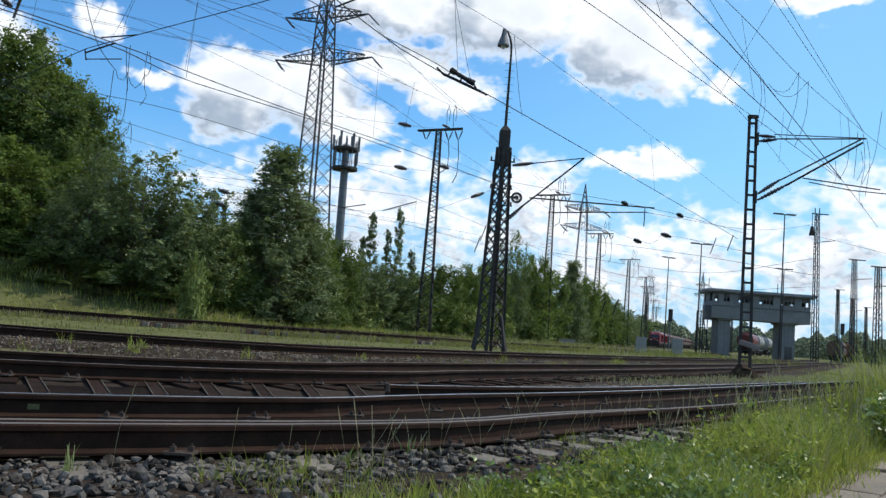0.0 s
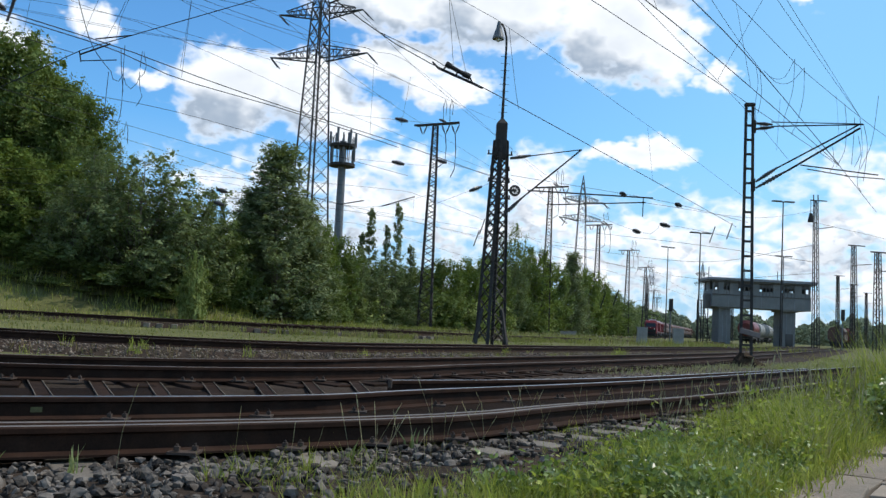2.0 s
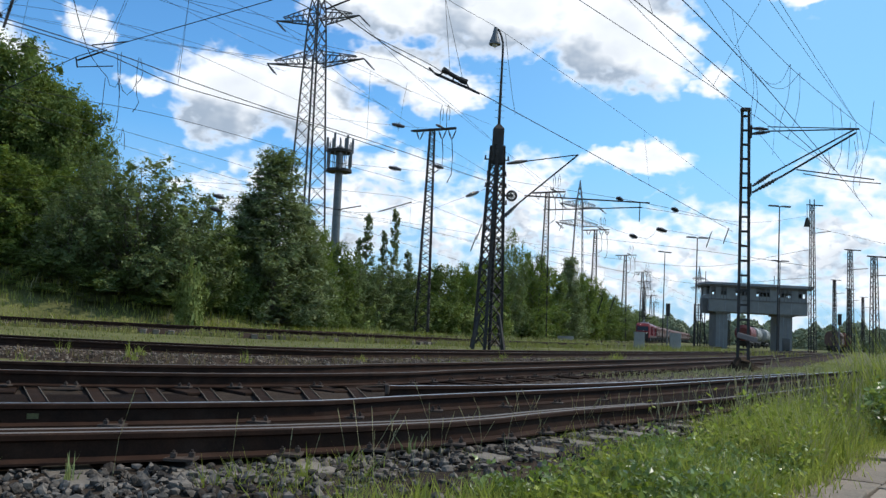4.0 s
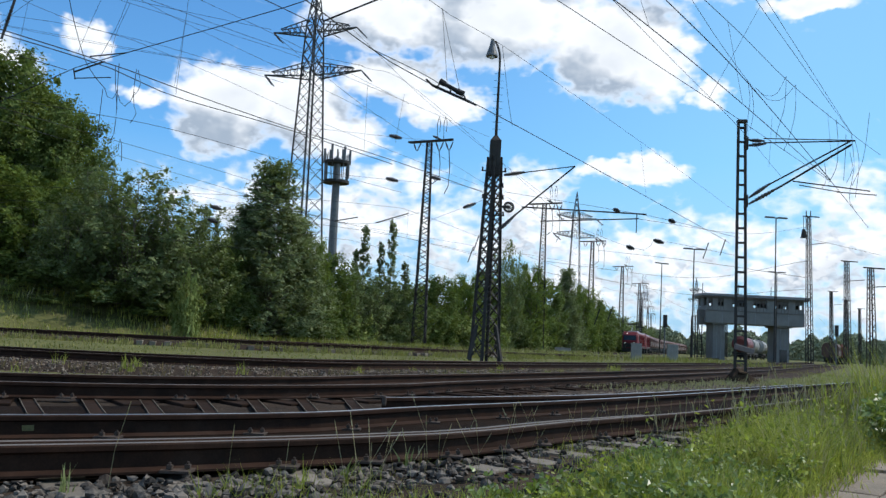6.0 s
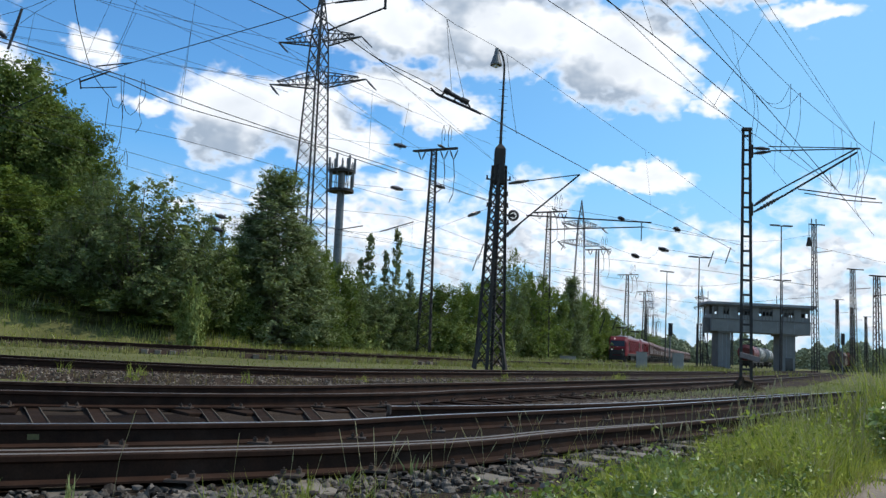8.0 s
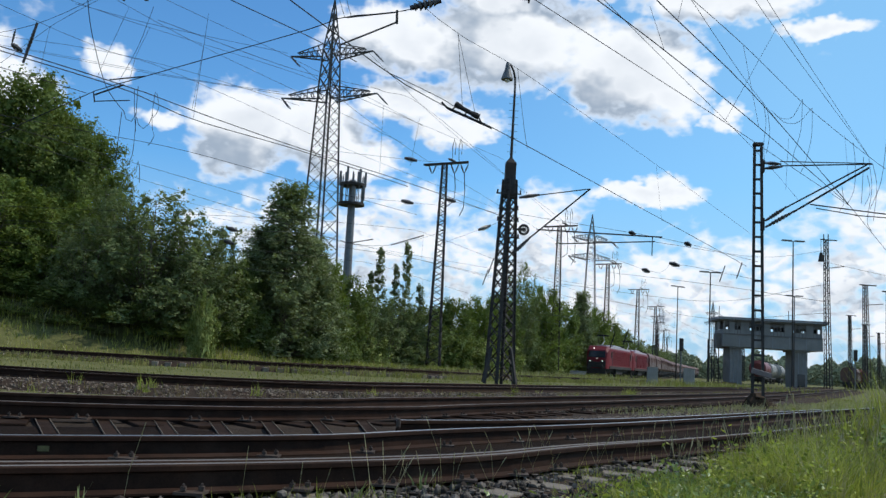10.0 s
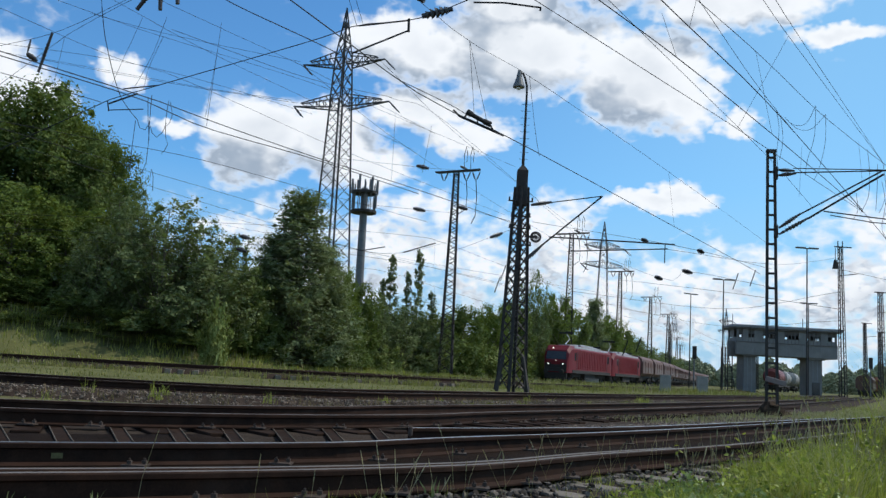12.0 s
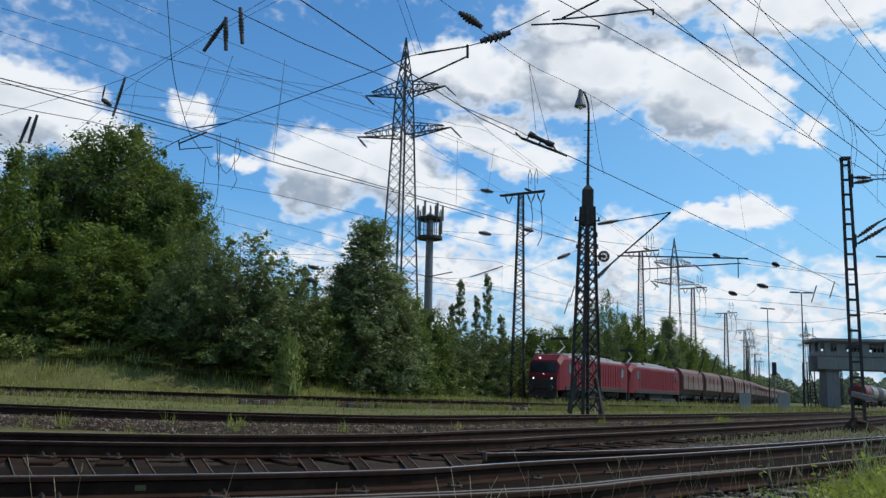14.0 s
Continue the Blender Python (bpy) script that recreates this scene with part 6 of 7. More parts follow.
wire(CROSS_LINE, "span_wire", [(-15.55, 44.00, 7.13), (-12.04, 46.00, 7.10), (-8.79, 50.00, 7.74), (-6.21, 50.00, 7.29), (-3.81, 50.00, 7.31), (-1.46, 70.00, 11.10)], 0.014)
wire(CROSS_LINE, "span_wire", [(-1.40, 70.00, 10.18), (1.45, 60.00, 10.01), (2.05, 40.00, 7.43)], 0.014)
wire(CROSS_LINE, "span_wire", [(3.02, 42.00, 8.14), (9.12, 45.00, 8.02), (12.03, 45.00, 7.61), (15.66, 45.00, 6.88)], 0.014)
wire(CROSS_LINE, "span_wire", [(12.01, 104.00, 16.87), (13.20, 60.00, 7.87), (15.14, 60.00, 8.41), (17.42, 50.00, 6.51)], 0.014)
wire(CROSS_LINE, "span_wire", [(24.32, 138.00, 16.37), (29.10, 100.00, 11.38), (33.28, 78.00, 8.08)], 0.03)
wire(CROSS_LINE, "span_wire", [(12.27, 104.00, 10.84), (29.15, 100.00, 9.42), (33.25, 78.00, 9.62)], 0.025)
wire(CROSS_LINE, "span_wire", [(24.49, 138.00, 11.85), (35.05, 120.00, 8.79), (33.29, 78.00, 7.06)], 0.025)
wire(CROSS_LINE, "span_wire", [(33.21, 78.00, 12.70), (21.34, 60.00, 9.26), (8.96, 40.00, 6.87)], 0.014)
wire(CROSS_LINE, "span_wire", [(33.22, 78.00, 11.67), (40.96, 80.00, 10.74)], 0.02)
wire(CROSS_LINE, "power_wire", [(-20.96, 95.00, 29.85), (-35.14, 105.00, 34.05), (-64.48, 120.00, 41.99)], 0.03)
wire(CROSS_LINE, "power_wire", [(-9.63, 95.00, 30.79), (-16.21, 80.00, 27.53), (-24.30, 65.00, 25.94)], 0.03)
wire(CROSS_LINE, "power_wire", [(-20.30, 95.00, 29.56), (-42.20, 105.00, 34.74), (-69.34, 120.00, 42.55)], 0.03)
wire(CROSS_LINE, "power_wire", [(-10.27, 95.00, 30.95), (-3.40, 130.00, 37.51), (28.37, 195.00, 28.92)], 0.03)
wire(CROSS_LINE, "power_wire", [(-20.31, 95.00, 34.12), (-8.32, 130.00, 32.84), (25.87, 195.00, 27.49)], 0.03)
wire(CROSS_LINE, "power_wire", [(-11.15, 95.00, 34.95), (0.23, 130.00, 34.19), (31.59, 195.00, 28.44)], 0.03)
wire(CROSS_LINE, "power_wire", [(-20.33, 95.00, 34.44), (-33.60, 90.00, 34.99), (-40.45, 85.00, 34.97)], 0.03)
insulator_on(CROSS_LINE, (-8.83, 17.00, 7.18), (-9.02, 17.00, 6.32), 0.045, 9)
insulator_on(CROSS_LINE, (-9.26, 17.00, 7.01), (-9.30, 17.00, 6.70), 0.03, 4)
insulator_on(CROSS_LINE, (-9.30, 17.00, 6.70), (-9.08, 17.00, 6.56), 0.07, 3)
insulator_on(CROSS_LINE, (-5.92, 15.00, 7.54), (-6.29, 15.00, 6.94), 0.06, 8)
insulator_on(CROSS_LINE, (-5.91, 15.00, 7.61), (-5.86, 15.00, 6.96), 0.06, 8)
insulator_on(CROSS_LINE, (-5.64, 15.00, 7.80), (-5.55, 15.00, 7.09), 0.06, 8)
insulator_on(CROSS_LINE, (-10.73, 17.00, 6.35), (-10.86, 17.00, 5.72), 0.05, 8)
insulator_on(CROSS_LINE, (-10.88, 17.00, 6.31), (-11.06, 17.00, 5.72), 0.05, 8)
insulator_on(CROSS_LINE, (-1.48, 15.00, 7.65), (-1.05, 15.00, 7.36), 0.1, 6)
insulator_on(CROSS_LINE, (-1.08, 15.00, 7.08), (-0.53, 15.00, 7.25), 0.11, 5)
insulator_on(CROSS_LINE, (-3.20, 48.00, 12.04), (-2.49, 48.00, 11.92), 0.17, 5)
insulator_on(CROSS_LINE, (-3.24, 48.00, 9.59), (-2.54, 48.00, 9.47), 0.17, 5)
insulator_on(CROSS_LINE, (-0.95, 60.00, 12.08), (-0.23, 60.00, 11.92), 0.21, 5)
insulator_on(CROSS_LINE, (-12.32, 46.00, 7.20), (-11.77, 46.00, 7.08), 0.16, 5)
insulator_on(CROSS_LINE, (-12.44, 46.00, 6.50), (-11.89, 46.00, 6.37), 0.16, 5)
insulator_on(CROSS_LINE, (8.94, 45.00, 8.07), (9.30, 45.00, 7.94), 0.16, 5)
insulator_on(CROSS_LINE, (11.85, 45.00, 7.66), (12.21, 45.00, 7.53), 0.16, 5)
insulator_on(CROSS_LINE, (14.79, 60.00, 8.47), (15.50, 60.00, 8.31), 0.21, 5)
insulator_on(CROSS_LINE, (12.92, 60.00, 7.93), (13.47, 60.00, 7.76), 0.21, 5)
insulator_on(CROSS_LINE, (1.45, 60.00, 10.01), (2.30, 60.00, 10.38), 0.2, 6)
rod_on(CROSS_LINE, "steady_arm", [(-7.64, 18.00, 6.37), (-6.88, 18.00, 6.49)], 0.019)
rod_on(CROSS_LINE, "steady_arm", [(-7.93, 18.00, 6.02), (-7.32, 18.00, 6.28)], 0.025)
rod_on(CROSS_LINE, "steady_arm", [(-7.91, 18.00, 5.88), (-7.16, 18.00, 5.94)], 0.015)
rod_on(CROSS_LINE, "steady_arm", [(-7.96, 18.00, 6.08), (-7.91, 18.00, 5.86)], 0.019)
rod_on(CROSS_LINE, "steady_arm", [(-2.21, 15.00, 6.84), (-1.31, 15.00, 6.99)], 0.02)
rod_on(CROSS_LINE, "steady_arm", [(-2.29, 15.00, 6.32), (-1.30, 15.00, 6.80)], 0.022)
rod_on(CROSS_LINE, "steady_arm", [(-1.31, 15.00, 7.02), (-1.30, 15.00, 6.77)], 0.03)
rod_on(CROSS_LINE, "steady_arm", [(-0.16, 15.00, 7.39), (0.40, 15.00, 7.41), (1.06, 15.00, 7.35), (1.05, 15.00, 7.29)], 0.022)
rod_on(CROSS_LINE, "steady_arm", [(0.22, 15.00, 7.48), (1.11, 15.00, 7.55), (2.02, 15.00, 7.66), (2.01, 15.00, 7.55)], 0.022)
rod_on(CROSS_LINE, "steady_arm", [(0.40, 15.00, 7.51), (1.05, 15.00, 7.85)], 0.025)
rod_on(SECOND_LINE, "section_bar", [(-0.45, 16.50, 5.82), (-0.31, 16.50, 5.69), (0.00, 16.50, 5.57), (0.56, 16.50, 5.35)], 0.025)
rod_on(SECOND_LINE, "section_insulator", [(-0.18, 16.50, 5.80), (-0.08, 16.50, 5.74)], 0.075)
rod_on(SECOND_LINE, "section_insulator", [(-0.12, 16.50, 5.76), (0.20, 16.50, 5.60)], 0.055)
rod_on(SECOND_LINE, "section_insulator", [(0.16, 16.50, 5.62), (0.30, 16.50, 5.56)], 0.075)
rod_on(SECOND_LINE, "section_link", [(-0.14, 16.50, 5.78), (-0.25, 16.50, 5.66)], 0.02)
rod_on(SECOND_LINE, "section_link", [(0.05, 16.50, 5.67), (0.02, 16.50, 5.56)], 0.02)
rod_on(SECOND_LINE, "section_link", [(0.28, 16.50, 5.57), (0.36, 16.50, 5.43)], 0.02)
rod_on(CROSS_LINE, "steady_arm", [(-6.21, 50.00, 7.29), (-4.85, 50.00, 7.59)], 0.04)
rod_on(CROSS_LINE, "steady_arm", [(-3.81, 50.00, 7.31), (-1.92, 50.00, 7.98)], 0.04)
rod_on(CROSS_LINE, "tension_insulator", [(2.65, 60.00, 8.13), (2.31, 60.00, 7.01)], 0.045)
rod_on(CROSS_LINE, "tension_insulator", [(3.04, 60.00, 8.15), (2.70, 60.00, 7.03)], 0.045)
rod_on(CROSS_LINE, "tension_insulator", [(2.30, 60.00, 7.32), (1.96, 60.00, 6.20)], 0.045)
rod_on(CROSS_LINE, "tension_insulator", [(12.12, 60.00, 3.73), (11.77, 60.00, 2.62)], 0.045)
rod_on(CROSS_LINE, "tension_insulator", [(11.23, 60.00, 3.48), (10.88, 60.00, 2.37)], 0.045)
rod_on(CROSS_LINE, "tension_insulator", [(19.82, 60.00, 8.78), (19.45, 60.00, 7.65)], 0.045)
rod_on(CROSS_LINE, "tension_insulator", [(18.64, 60.00, 8.48), (18.28, 60.00, 7.35)], 0.045)


# ---- switch: bearers, blades and the joined rails between the first two tracks ----
def offset_line(name, x0, x1, a, b):
    """Part of a track's line between two x, offset to the left from a to b."""
    pts = [p for p in LINES[name] if x0 <= p.x <= x1]
    ns = normals(pts)
    return [p + n * (a + (b - a) * i / (len(pts) - 1)) for i, (p, n) in enumerate(zip(pts, ns))]


def make_switch():
    e = thing("track_switch", Matrix(), "rusty switch blades and steel bearers between two tracks", "track", kind="structure")
    blade = offset_line("near", -9.0, 1.75, -0.50, -0.685)
    part("switch_blade", sweep(blade, RAIL, 0.0, top=RAIL_TOPS), [RUST, RAIL_TOP], e)
    wing = spline([(-0.52, 9.28, 0), (0.62, 10.3, 0), (2.0, 11.75, 0), (3.2, 13.3, 0), (5.6, 16.7, 0), (9.2, 21.9, 0)], 0.4)
    part("joined_rail", sweep(wing, RAIL, 0.0, z=0.006, top=RAIL_TOPS), [RUST, SHINY_TOP], e)
    bm = bmesh.new()
    box(bm, (-0.50, 9.25, 0.13), (0.045, 0.055, 0.11), bevel=0.018)
    part("rail_stop", bm, CLIP, e)
    # very dark ballast sheets inside the near track and between the first two tracks
    for a, b, x0, x1, up in ((0.84, 3.3, -11, -0.2, -0.024), (-0.67, 0.67, -11, 22, 0.0)):
        pts = [p for p in LINES["near"] if x0 <= p.x <= x1]
        bm = sweep(pts, [(a, up + 0.004), ((a + b) / 2, up + 0.010), (b, up + 0.004)], closed=False)
        part("oily_ballast", bm, DARK_BED, e, "very dark ballast strip", smooth=True)
    # long steel bearers; sunlight on their rims is painted as thin pale strips
    for k in range(-8, 7):
        way = Vector((math.sin(radians(-27.7 + 3.0 * k)), math.cos(radians(-27.7 + 3.0 * k)), 0))
        base = Vector((-3.39 + 0.453 * k, 7.58 + 0.213 * k, 0))
        p, q = base - way * 0.75, base + way * (2.0 + 0.05 * k)
        n = Vector((way.y, -way.x, 0))
        bm = bmesh.new()
        beam(bm, p + Vector((0, 0, -0.06)), q + Vector((0, 0, -0.06)), 0.14, 0.10)
        bear = part("bearer", bm, DARK_STEEL, e)
        for s in (-1, 1):
            bm = bmesh.new()
            o = n * (s * 0.066) + Vector((0, 0, -0.003))
            beam(bm, p + o, q + o, 0.006, 0.010)
            part("edge", bm, LIT_EDGE, bear, "edge painted pale as if sunlit")
    # a faded yellow mark on the web of the far rail
    line = offset_line("near", -6, 0, 0.7535, 0.7535)
    i = min(range(1, len(line)), key=lambda j: abs(math.degrees(math.atan2(line[j].x, line[j].y)) + 26.1))
    d = (line[i] - line[i - 1]).normalized()
    bm = bmesh.new()
    p = line[i] + Vector((d.y, -d.x, 0)) * 0.014 + Vector((0, 0, 0.07))
    beam(bm, p - d * 0.036, p + d * 0.036, 0.010, 0.036)
    part("rail_mark", bm, YELLOW, e, "faded yellow mark")
    # fastenings on the rails seen from the camera
    for name, off, x0, x1 in (("near", -0.7535, -5, 3), ("near", 0.7535, -6, 3), ("second", -0.7535, -8, 4)):
        line = offset_line(name, x0, x1, off, off)
        run = 0.0
        for a, b in zip(line, line[1:]):
            run += (b - a).length
            if run < 0.6:
                continue
            run = 0.0
            d = (b - a).normalized()
            n = Vector((d.y, -d.x, 0))
            bm = bmesh.new()
            for s in (-0.05, 0.05):
                rod(bm, b + n * 0.085 + d * s, b + n * 0.085 + d * s + Vector((0, 0, 0.060)), 0.008, n=6)
                box(bm, b + n * 0.085 + d * s + Vector((0, 0, 0.035)), (0.030, 0.030, 0.022))
            box(bm, b + n * 0.07 + Vector((0, 0, 0.012)), (0.16, 0.15, 0.014))
            part("rail_clip", bm, CLIP, e)
    return e


make_switch()


# ---- loose ballast stones ----
ICO = bmesh.new()
bmesh.ops.create_icosphere(ICO, subdivisions=1, radius=1.0)
ICO_V = np.array([tuple(v.co) for v in ICO.verts])
ICO_F = np.array([[v.index for v in f.verts] for f in ICO.faces])
ICO.free()


def scatter_stones(seed, spots, size, label, mat=STONE):
    """Angular stones at the given places, joined."""
    rng = np.random.default_rng(seed)
    n = len(spots)
    spots = np.array(spots)
    shape = ICO_V[None] * (1 + rng.uniform(-0.48, 0.42, (n, len(ICO_V), 1)))
    stretch = rng.uniform(0.55, 1.25, (n, 1, 3)) * np.array([1, 1, 0.8])
    ang = rng.uniform(0, 2 * math.pi, n)
    c, s = np.cos(ang), np.sin(ang)
    v = shape * stretch * (size * rng.uniform(0.55, 1.35, (n, 1, 1)))
    x = v[:, :, 0] * c[:, None] - v[:, :, 1] * s[:, None]
    y = v[:, :, 0] * s[:, None] + v[:, :, 1] * c[:, None]
    verts = np.stack([x, y, v[:, :, 2]], 2) + spots[:, None, :]
    faces = (ICO_F[None] + (np.arange(n) * len(ICO_V))[:, None, None]).reshape(-1, 3)
    return tagged(raw("ballast_stones", verts.reshape(-1, 3).tolist(), faces.tolist(), mat), label, "stones", kind="stuff")


def on_sleeper(name, x, y):
    """Whether a place lies on one of a track's sleepers."""
    for p, n in SLEEPERS[name]:
        dx, dy = x - p.x, y - p.y
        if abs(dx * n.x + dy * n.y) < 1.25 and abs(dx * n.y - dy * n.x) < 0.12:
            return True
    return False


def strip_spots(seed, name, x0, x1, a, b, count, z_at):
    rng = np.random.default_rng(seed)
    pts = [p for p in LINES[name] if x0 <= p.x <= x1]
    ns = normals(pts)
    out = []
    for _ in range(count):
        i = int(rng.integers(0, len(pts) - 1))
        u, k = rng.uniform(), rng.uniform()
        p = pts[i].lerp(pts[i + 1], u) + ns[i] * (a + (b - a) * k)
        out.append((p.x, p.y, z_at(k, rng.uniform()) ))
    return out


VERGE = [(-6, -9.0), (2.0, -3.2), (4.0, -1.35), (5.0, -0.60), (6.2, 0.05), (7.5, 0.85), (9.1, 2.0), (12.0, 4.1), (16.3, 7.3), (24.7, 13.6), (40, 24), (60, 37.5)]


def verge_edge(y):
    """x of the line where the ballast ends and the verge begins."""
    for (y0, x0), (y1, x1) in zip(VERGE, VERGE[1:]):
        if y <= y1:
            return x0 + (x1 - x0) * (y - y0) / (y1 - y0)
    return VERGE[-1][1]


shoulder = strip_spots(1, "near", -5.5, 7.0, -0.86, -2.5, 13500, lambda k, r: -0.034 + 0.03 * ramp(0.3, 0.5, k) - 0.24 * max(0.0, k - 0.35) + 0.045 * (r - 0.4))
shoulder = [q for i, q in enumerate(shoulder) if (i % 3 or not on_sleeper("near", q[0], q[1])) and (i % 3 == 0 or q[0] < verge_edge(q[1]) + 0.55)]
scatter_stones(1, shoulder, 0.027, "loose dark grey ballast stones along the rail")
scatter_stones(2, strip_spots(2, "near", 1.5, 12, 0.86, 2.9, 7000, lambda k, r: -0.030 + 0.035 * (r - 0.5)), 0.030, "loose grey ballast stones between the tracks", RUSTY_STONE)
scatter_stones(3, strip_spots(3, "third", -22, 9, -0.9, -2.4, 10000, lambda k, r: -0.025 - 0.28 * max(0, k - 0.45) + 0.05 * (r - 0.5)), 0.024, "loose pale brown ballast stones beside the third track", RUSTY_STONE)
scatter_stones(5, strip_spots(5, "second", 0.2, 9, -0.9, 0.65, 4200, lambda k, r: -0.022 + 0.03 * (r - 0.5)), 0.028, "loose brown ballast stones inside the second track", RUSTY_STONE)


# ---- path slabs ----
def make_path():
    e = thing("path", Matrix(), "worn concrete slab path along the grass verge", "path", kind="structure")
    d = Vector((0.555, 0.832, 0)).normalized()
    n = Vector((0.832, -0.555, 0))
    origin = Vector((2.25, 5.75, 0))
    rng = random.Random(4)
    bm = bmesh.new()
    box(bm, (0, 0, 0), (0.66, 0.49, 0.08), bevel=0.012)
    mesh = None
    turn = math.degrees(math.atan2(d.y, d.x))
    for i in range(-22, 14):
        for j in range(4):
            p = origin + d * (i * 0.68 + (0.34 if j % 2 else 0)) + n * (0.25 + j * 0.505)
            m = pose(p.x + rng.uniform(-0.02, 0.02), p.y + rng.uniform(-0.02, 0.02), -0.165 + rng.uniform(-0.022, 0.012), rng.uniform(-2, 2), rng.uniform(-2, 2), turn + rng.uniform(-3, 3))
            if mesh is None:
                first = part("slab", bm, SLAB, e)
                mesh, first.matrix_basis = first.data, m
            else:
                o = new("slab", mesh)
                o.parent, o.matrix_basis = e, m


make_path()


# ---- grass and weeds ----
def blades(name, seed, spots, heights, width, mat, label, bend=0.45, category="grass"):
    """Bent, tapering blades at the given places, joined."""
    rng = np.random.default_rng(seed)
    p = np.array(spots)
    n = len(p)
    h = np.array(heights) * rng.uniform(0.55, 1.25, n)
    a = rng.uniform(0, 2 * math.pi, n)
    side = np.stack([np.cos(a), np.sin(a), np.zeros(n)], 1)
    b = rng.uniform(0, 2 * math.pi, n)
    lean = np.stack([np.cos(b), np.sin(b), np.zeros(n)], 1) * (rng.uniform(0.05, bend, n) * h)[:, None]
    w = width * rng.uniform(0.6, 1.3, n)
    up = np.zeros((n, 3))
    up[:, 2] = h
    v = [p - side * w[:, None] * 0.5, p + side * w[:, None] * 0.5,
         p + up * 0.55 + lean * 0.30 + side * w[:, None] * 0.42, p + up * 0.55 + lean * 0.30 - side * w[:, None] * 0.42,
         p + up * 0.95 + lean]
    verts = np.stack(v, 1).reshape(-1, 3)
    k = np.arange(n) * 5
    faces = [list(q) for q in np.stack([k, k + 1, k + 2, k + 3], 1).tolist()] + np.stack([k + 3, k + 2, k + 4], 1).tolist()
    return tagged(raw(name, verts.tolist(), faces, mat), label, category, kind="stuff")




def make_soil():
    """Dark earth between the tufts, from the ballast to the path."""
    ys = [3.4 + 0.6 * i for i in range(55)]
    verts, faces, n = [], [], 13
    for y in ys:
        a, b = verge_edge(y) - 0.05, 2.28 + (y - 5.75) * 0.667 + (0.0 if y < 12 else 2.4)
        for k in range(n):
            x = a + (b - a) * k / (n - 1)
            verts.append((x, y, ground_z(x, y) + 0.012))
    for i in range(len(ys) - 1):
        for k in range(n - 1):
            p = i * n + k
            faces.append((p, p + 1, p + n + 1, p + n))
    tagged(raw("verge_soil", verts, faces, SOIL, smooth=True), "dark bare soil between the tufts of the verge", "ground", kind="structure")


make_soil()


def path_edge(y):
    return 2.28 + (y - 5.75) * 0.667


def verge_spots(seed, count, y0, y1, power, width=None, clump=0.9):
    rng = np.random.default_rng(seed)
    out = []
    while len(out) < count:
        y = y0 + (y1 - y0) * rng.uniform() ** power
        a = verge_edge(y) - 0.1
        b = path_edge(y) + (0.05 if y < 12 else 3.0)
        if width:
            b = min(b, a + width)
        x = rng.uniform(a, b)
        if x < -0.62 * y or x > 0.66 * y + 0.3:
            continue
        if noise.noise((x * clump, y * clump, seed)) + rng.uniform(-0.38, 0.5) < 0:
            continue
        out.append((x, y, ground_z(x, y) - 0.02))
    return out


def verge_height(s, low, high):
    x, y, _ = s
    k = ramp(0.2, 3.4, x - verge_edge(y))
    far = ramp(5, 12, y)
    return (low + (high - low) * (0.35 * k + 0.65 * k * far)) * (0.8 + 0.5 * noise.noise((x * 0.8, y * 0.8, 2)))


def tufts(seed, spots, per, spread):
    """Blade places gathered into tufts, with a height factor for each."""
    rng = np.random.default_rng(seed)
    out, tall = [], []
    for x, y, z in spots:
        k = rng.uniform(0.45, 1.45)
        for _ in range(int(per * rng.uniform(0.5, 1.6))):
            out.append((x + rng.normal(0, spread), y + rng.normal(0, spread), z))
            tall.append(k * rng.uniform(0.6, 1.15))
    return out, tall


s1, k1 = tufts(20, verge_spots(21, 5200, 4.0, 11.0, 1.15), 14, 0.03)
blades("verge_grass", 22, s1, [verge_height(s, 0.20, 0.62) * k for s, k in zip(s1, k1)], 0.009, BLADE, "green rough grass on the verge", 0.55)
s2, k2 = tufts(19, verge_spots(23, 2300, 10.5, 34.0, 1.3), 13, 0.07)
blades("verge_grass", 24, s2, [verge_height(s, 0.24, 1.5) * k for s, k in zip(s2, k2)], 0.013, BLADE, "tall green rough grass on the verge", 0.5)
s3 = verge_spots(25, 13000, 4.0, 30.0, 1.7)
blades("dry_grass", 26, s3, [verge_height(s, 0.14, 0.95) for s in s3], 0.007, DRY_BLADE, "dry straw-coloured grass on the verge", 0.7)
s4 = verge_spots(35, 8000, 11.0, 58.0, 1.2)
blades("dry_grass", 36, s4, [verge_height(s, 0.28, 1.7) for s in s4], 0.010, DRY_BLADE, "tall straw-coloured grass on the verge", 0.6)
s5 = verge_spots(75, 11000, 4.4, 8.0, 1.0, width=1.7, clump=1.6)
blades("dry_grass", 76, s5, [0.15] * len(s5), 0.006, DRY_BLADE, "short dry grass at the edge of the ballast", 0.9)


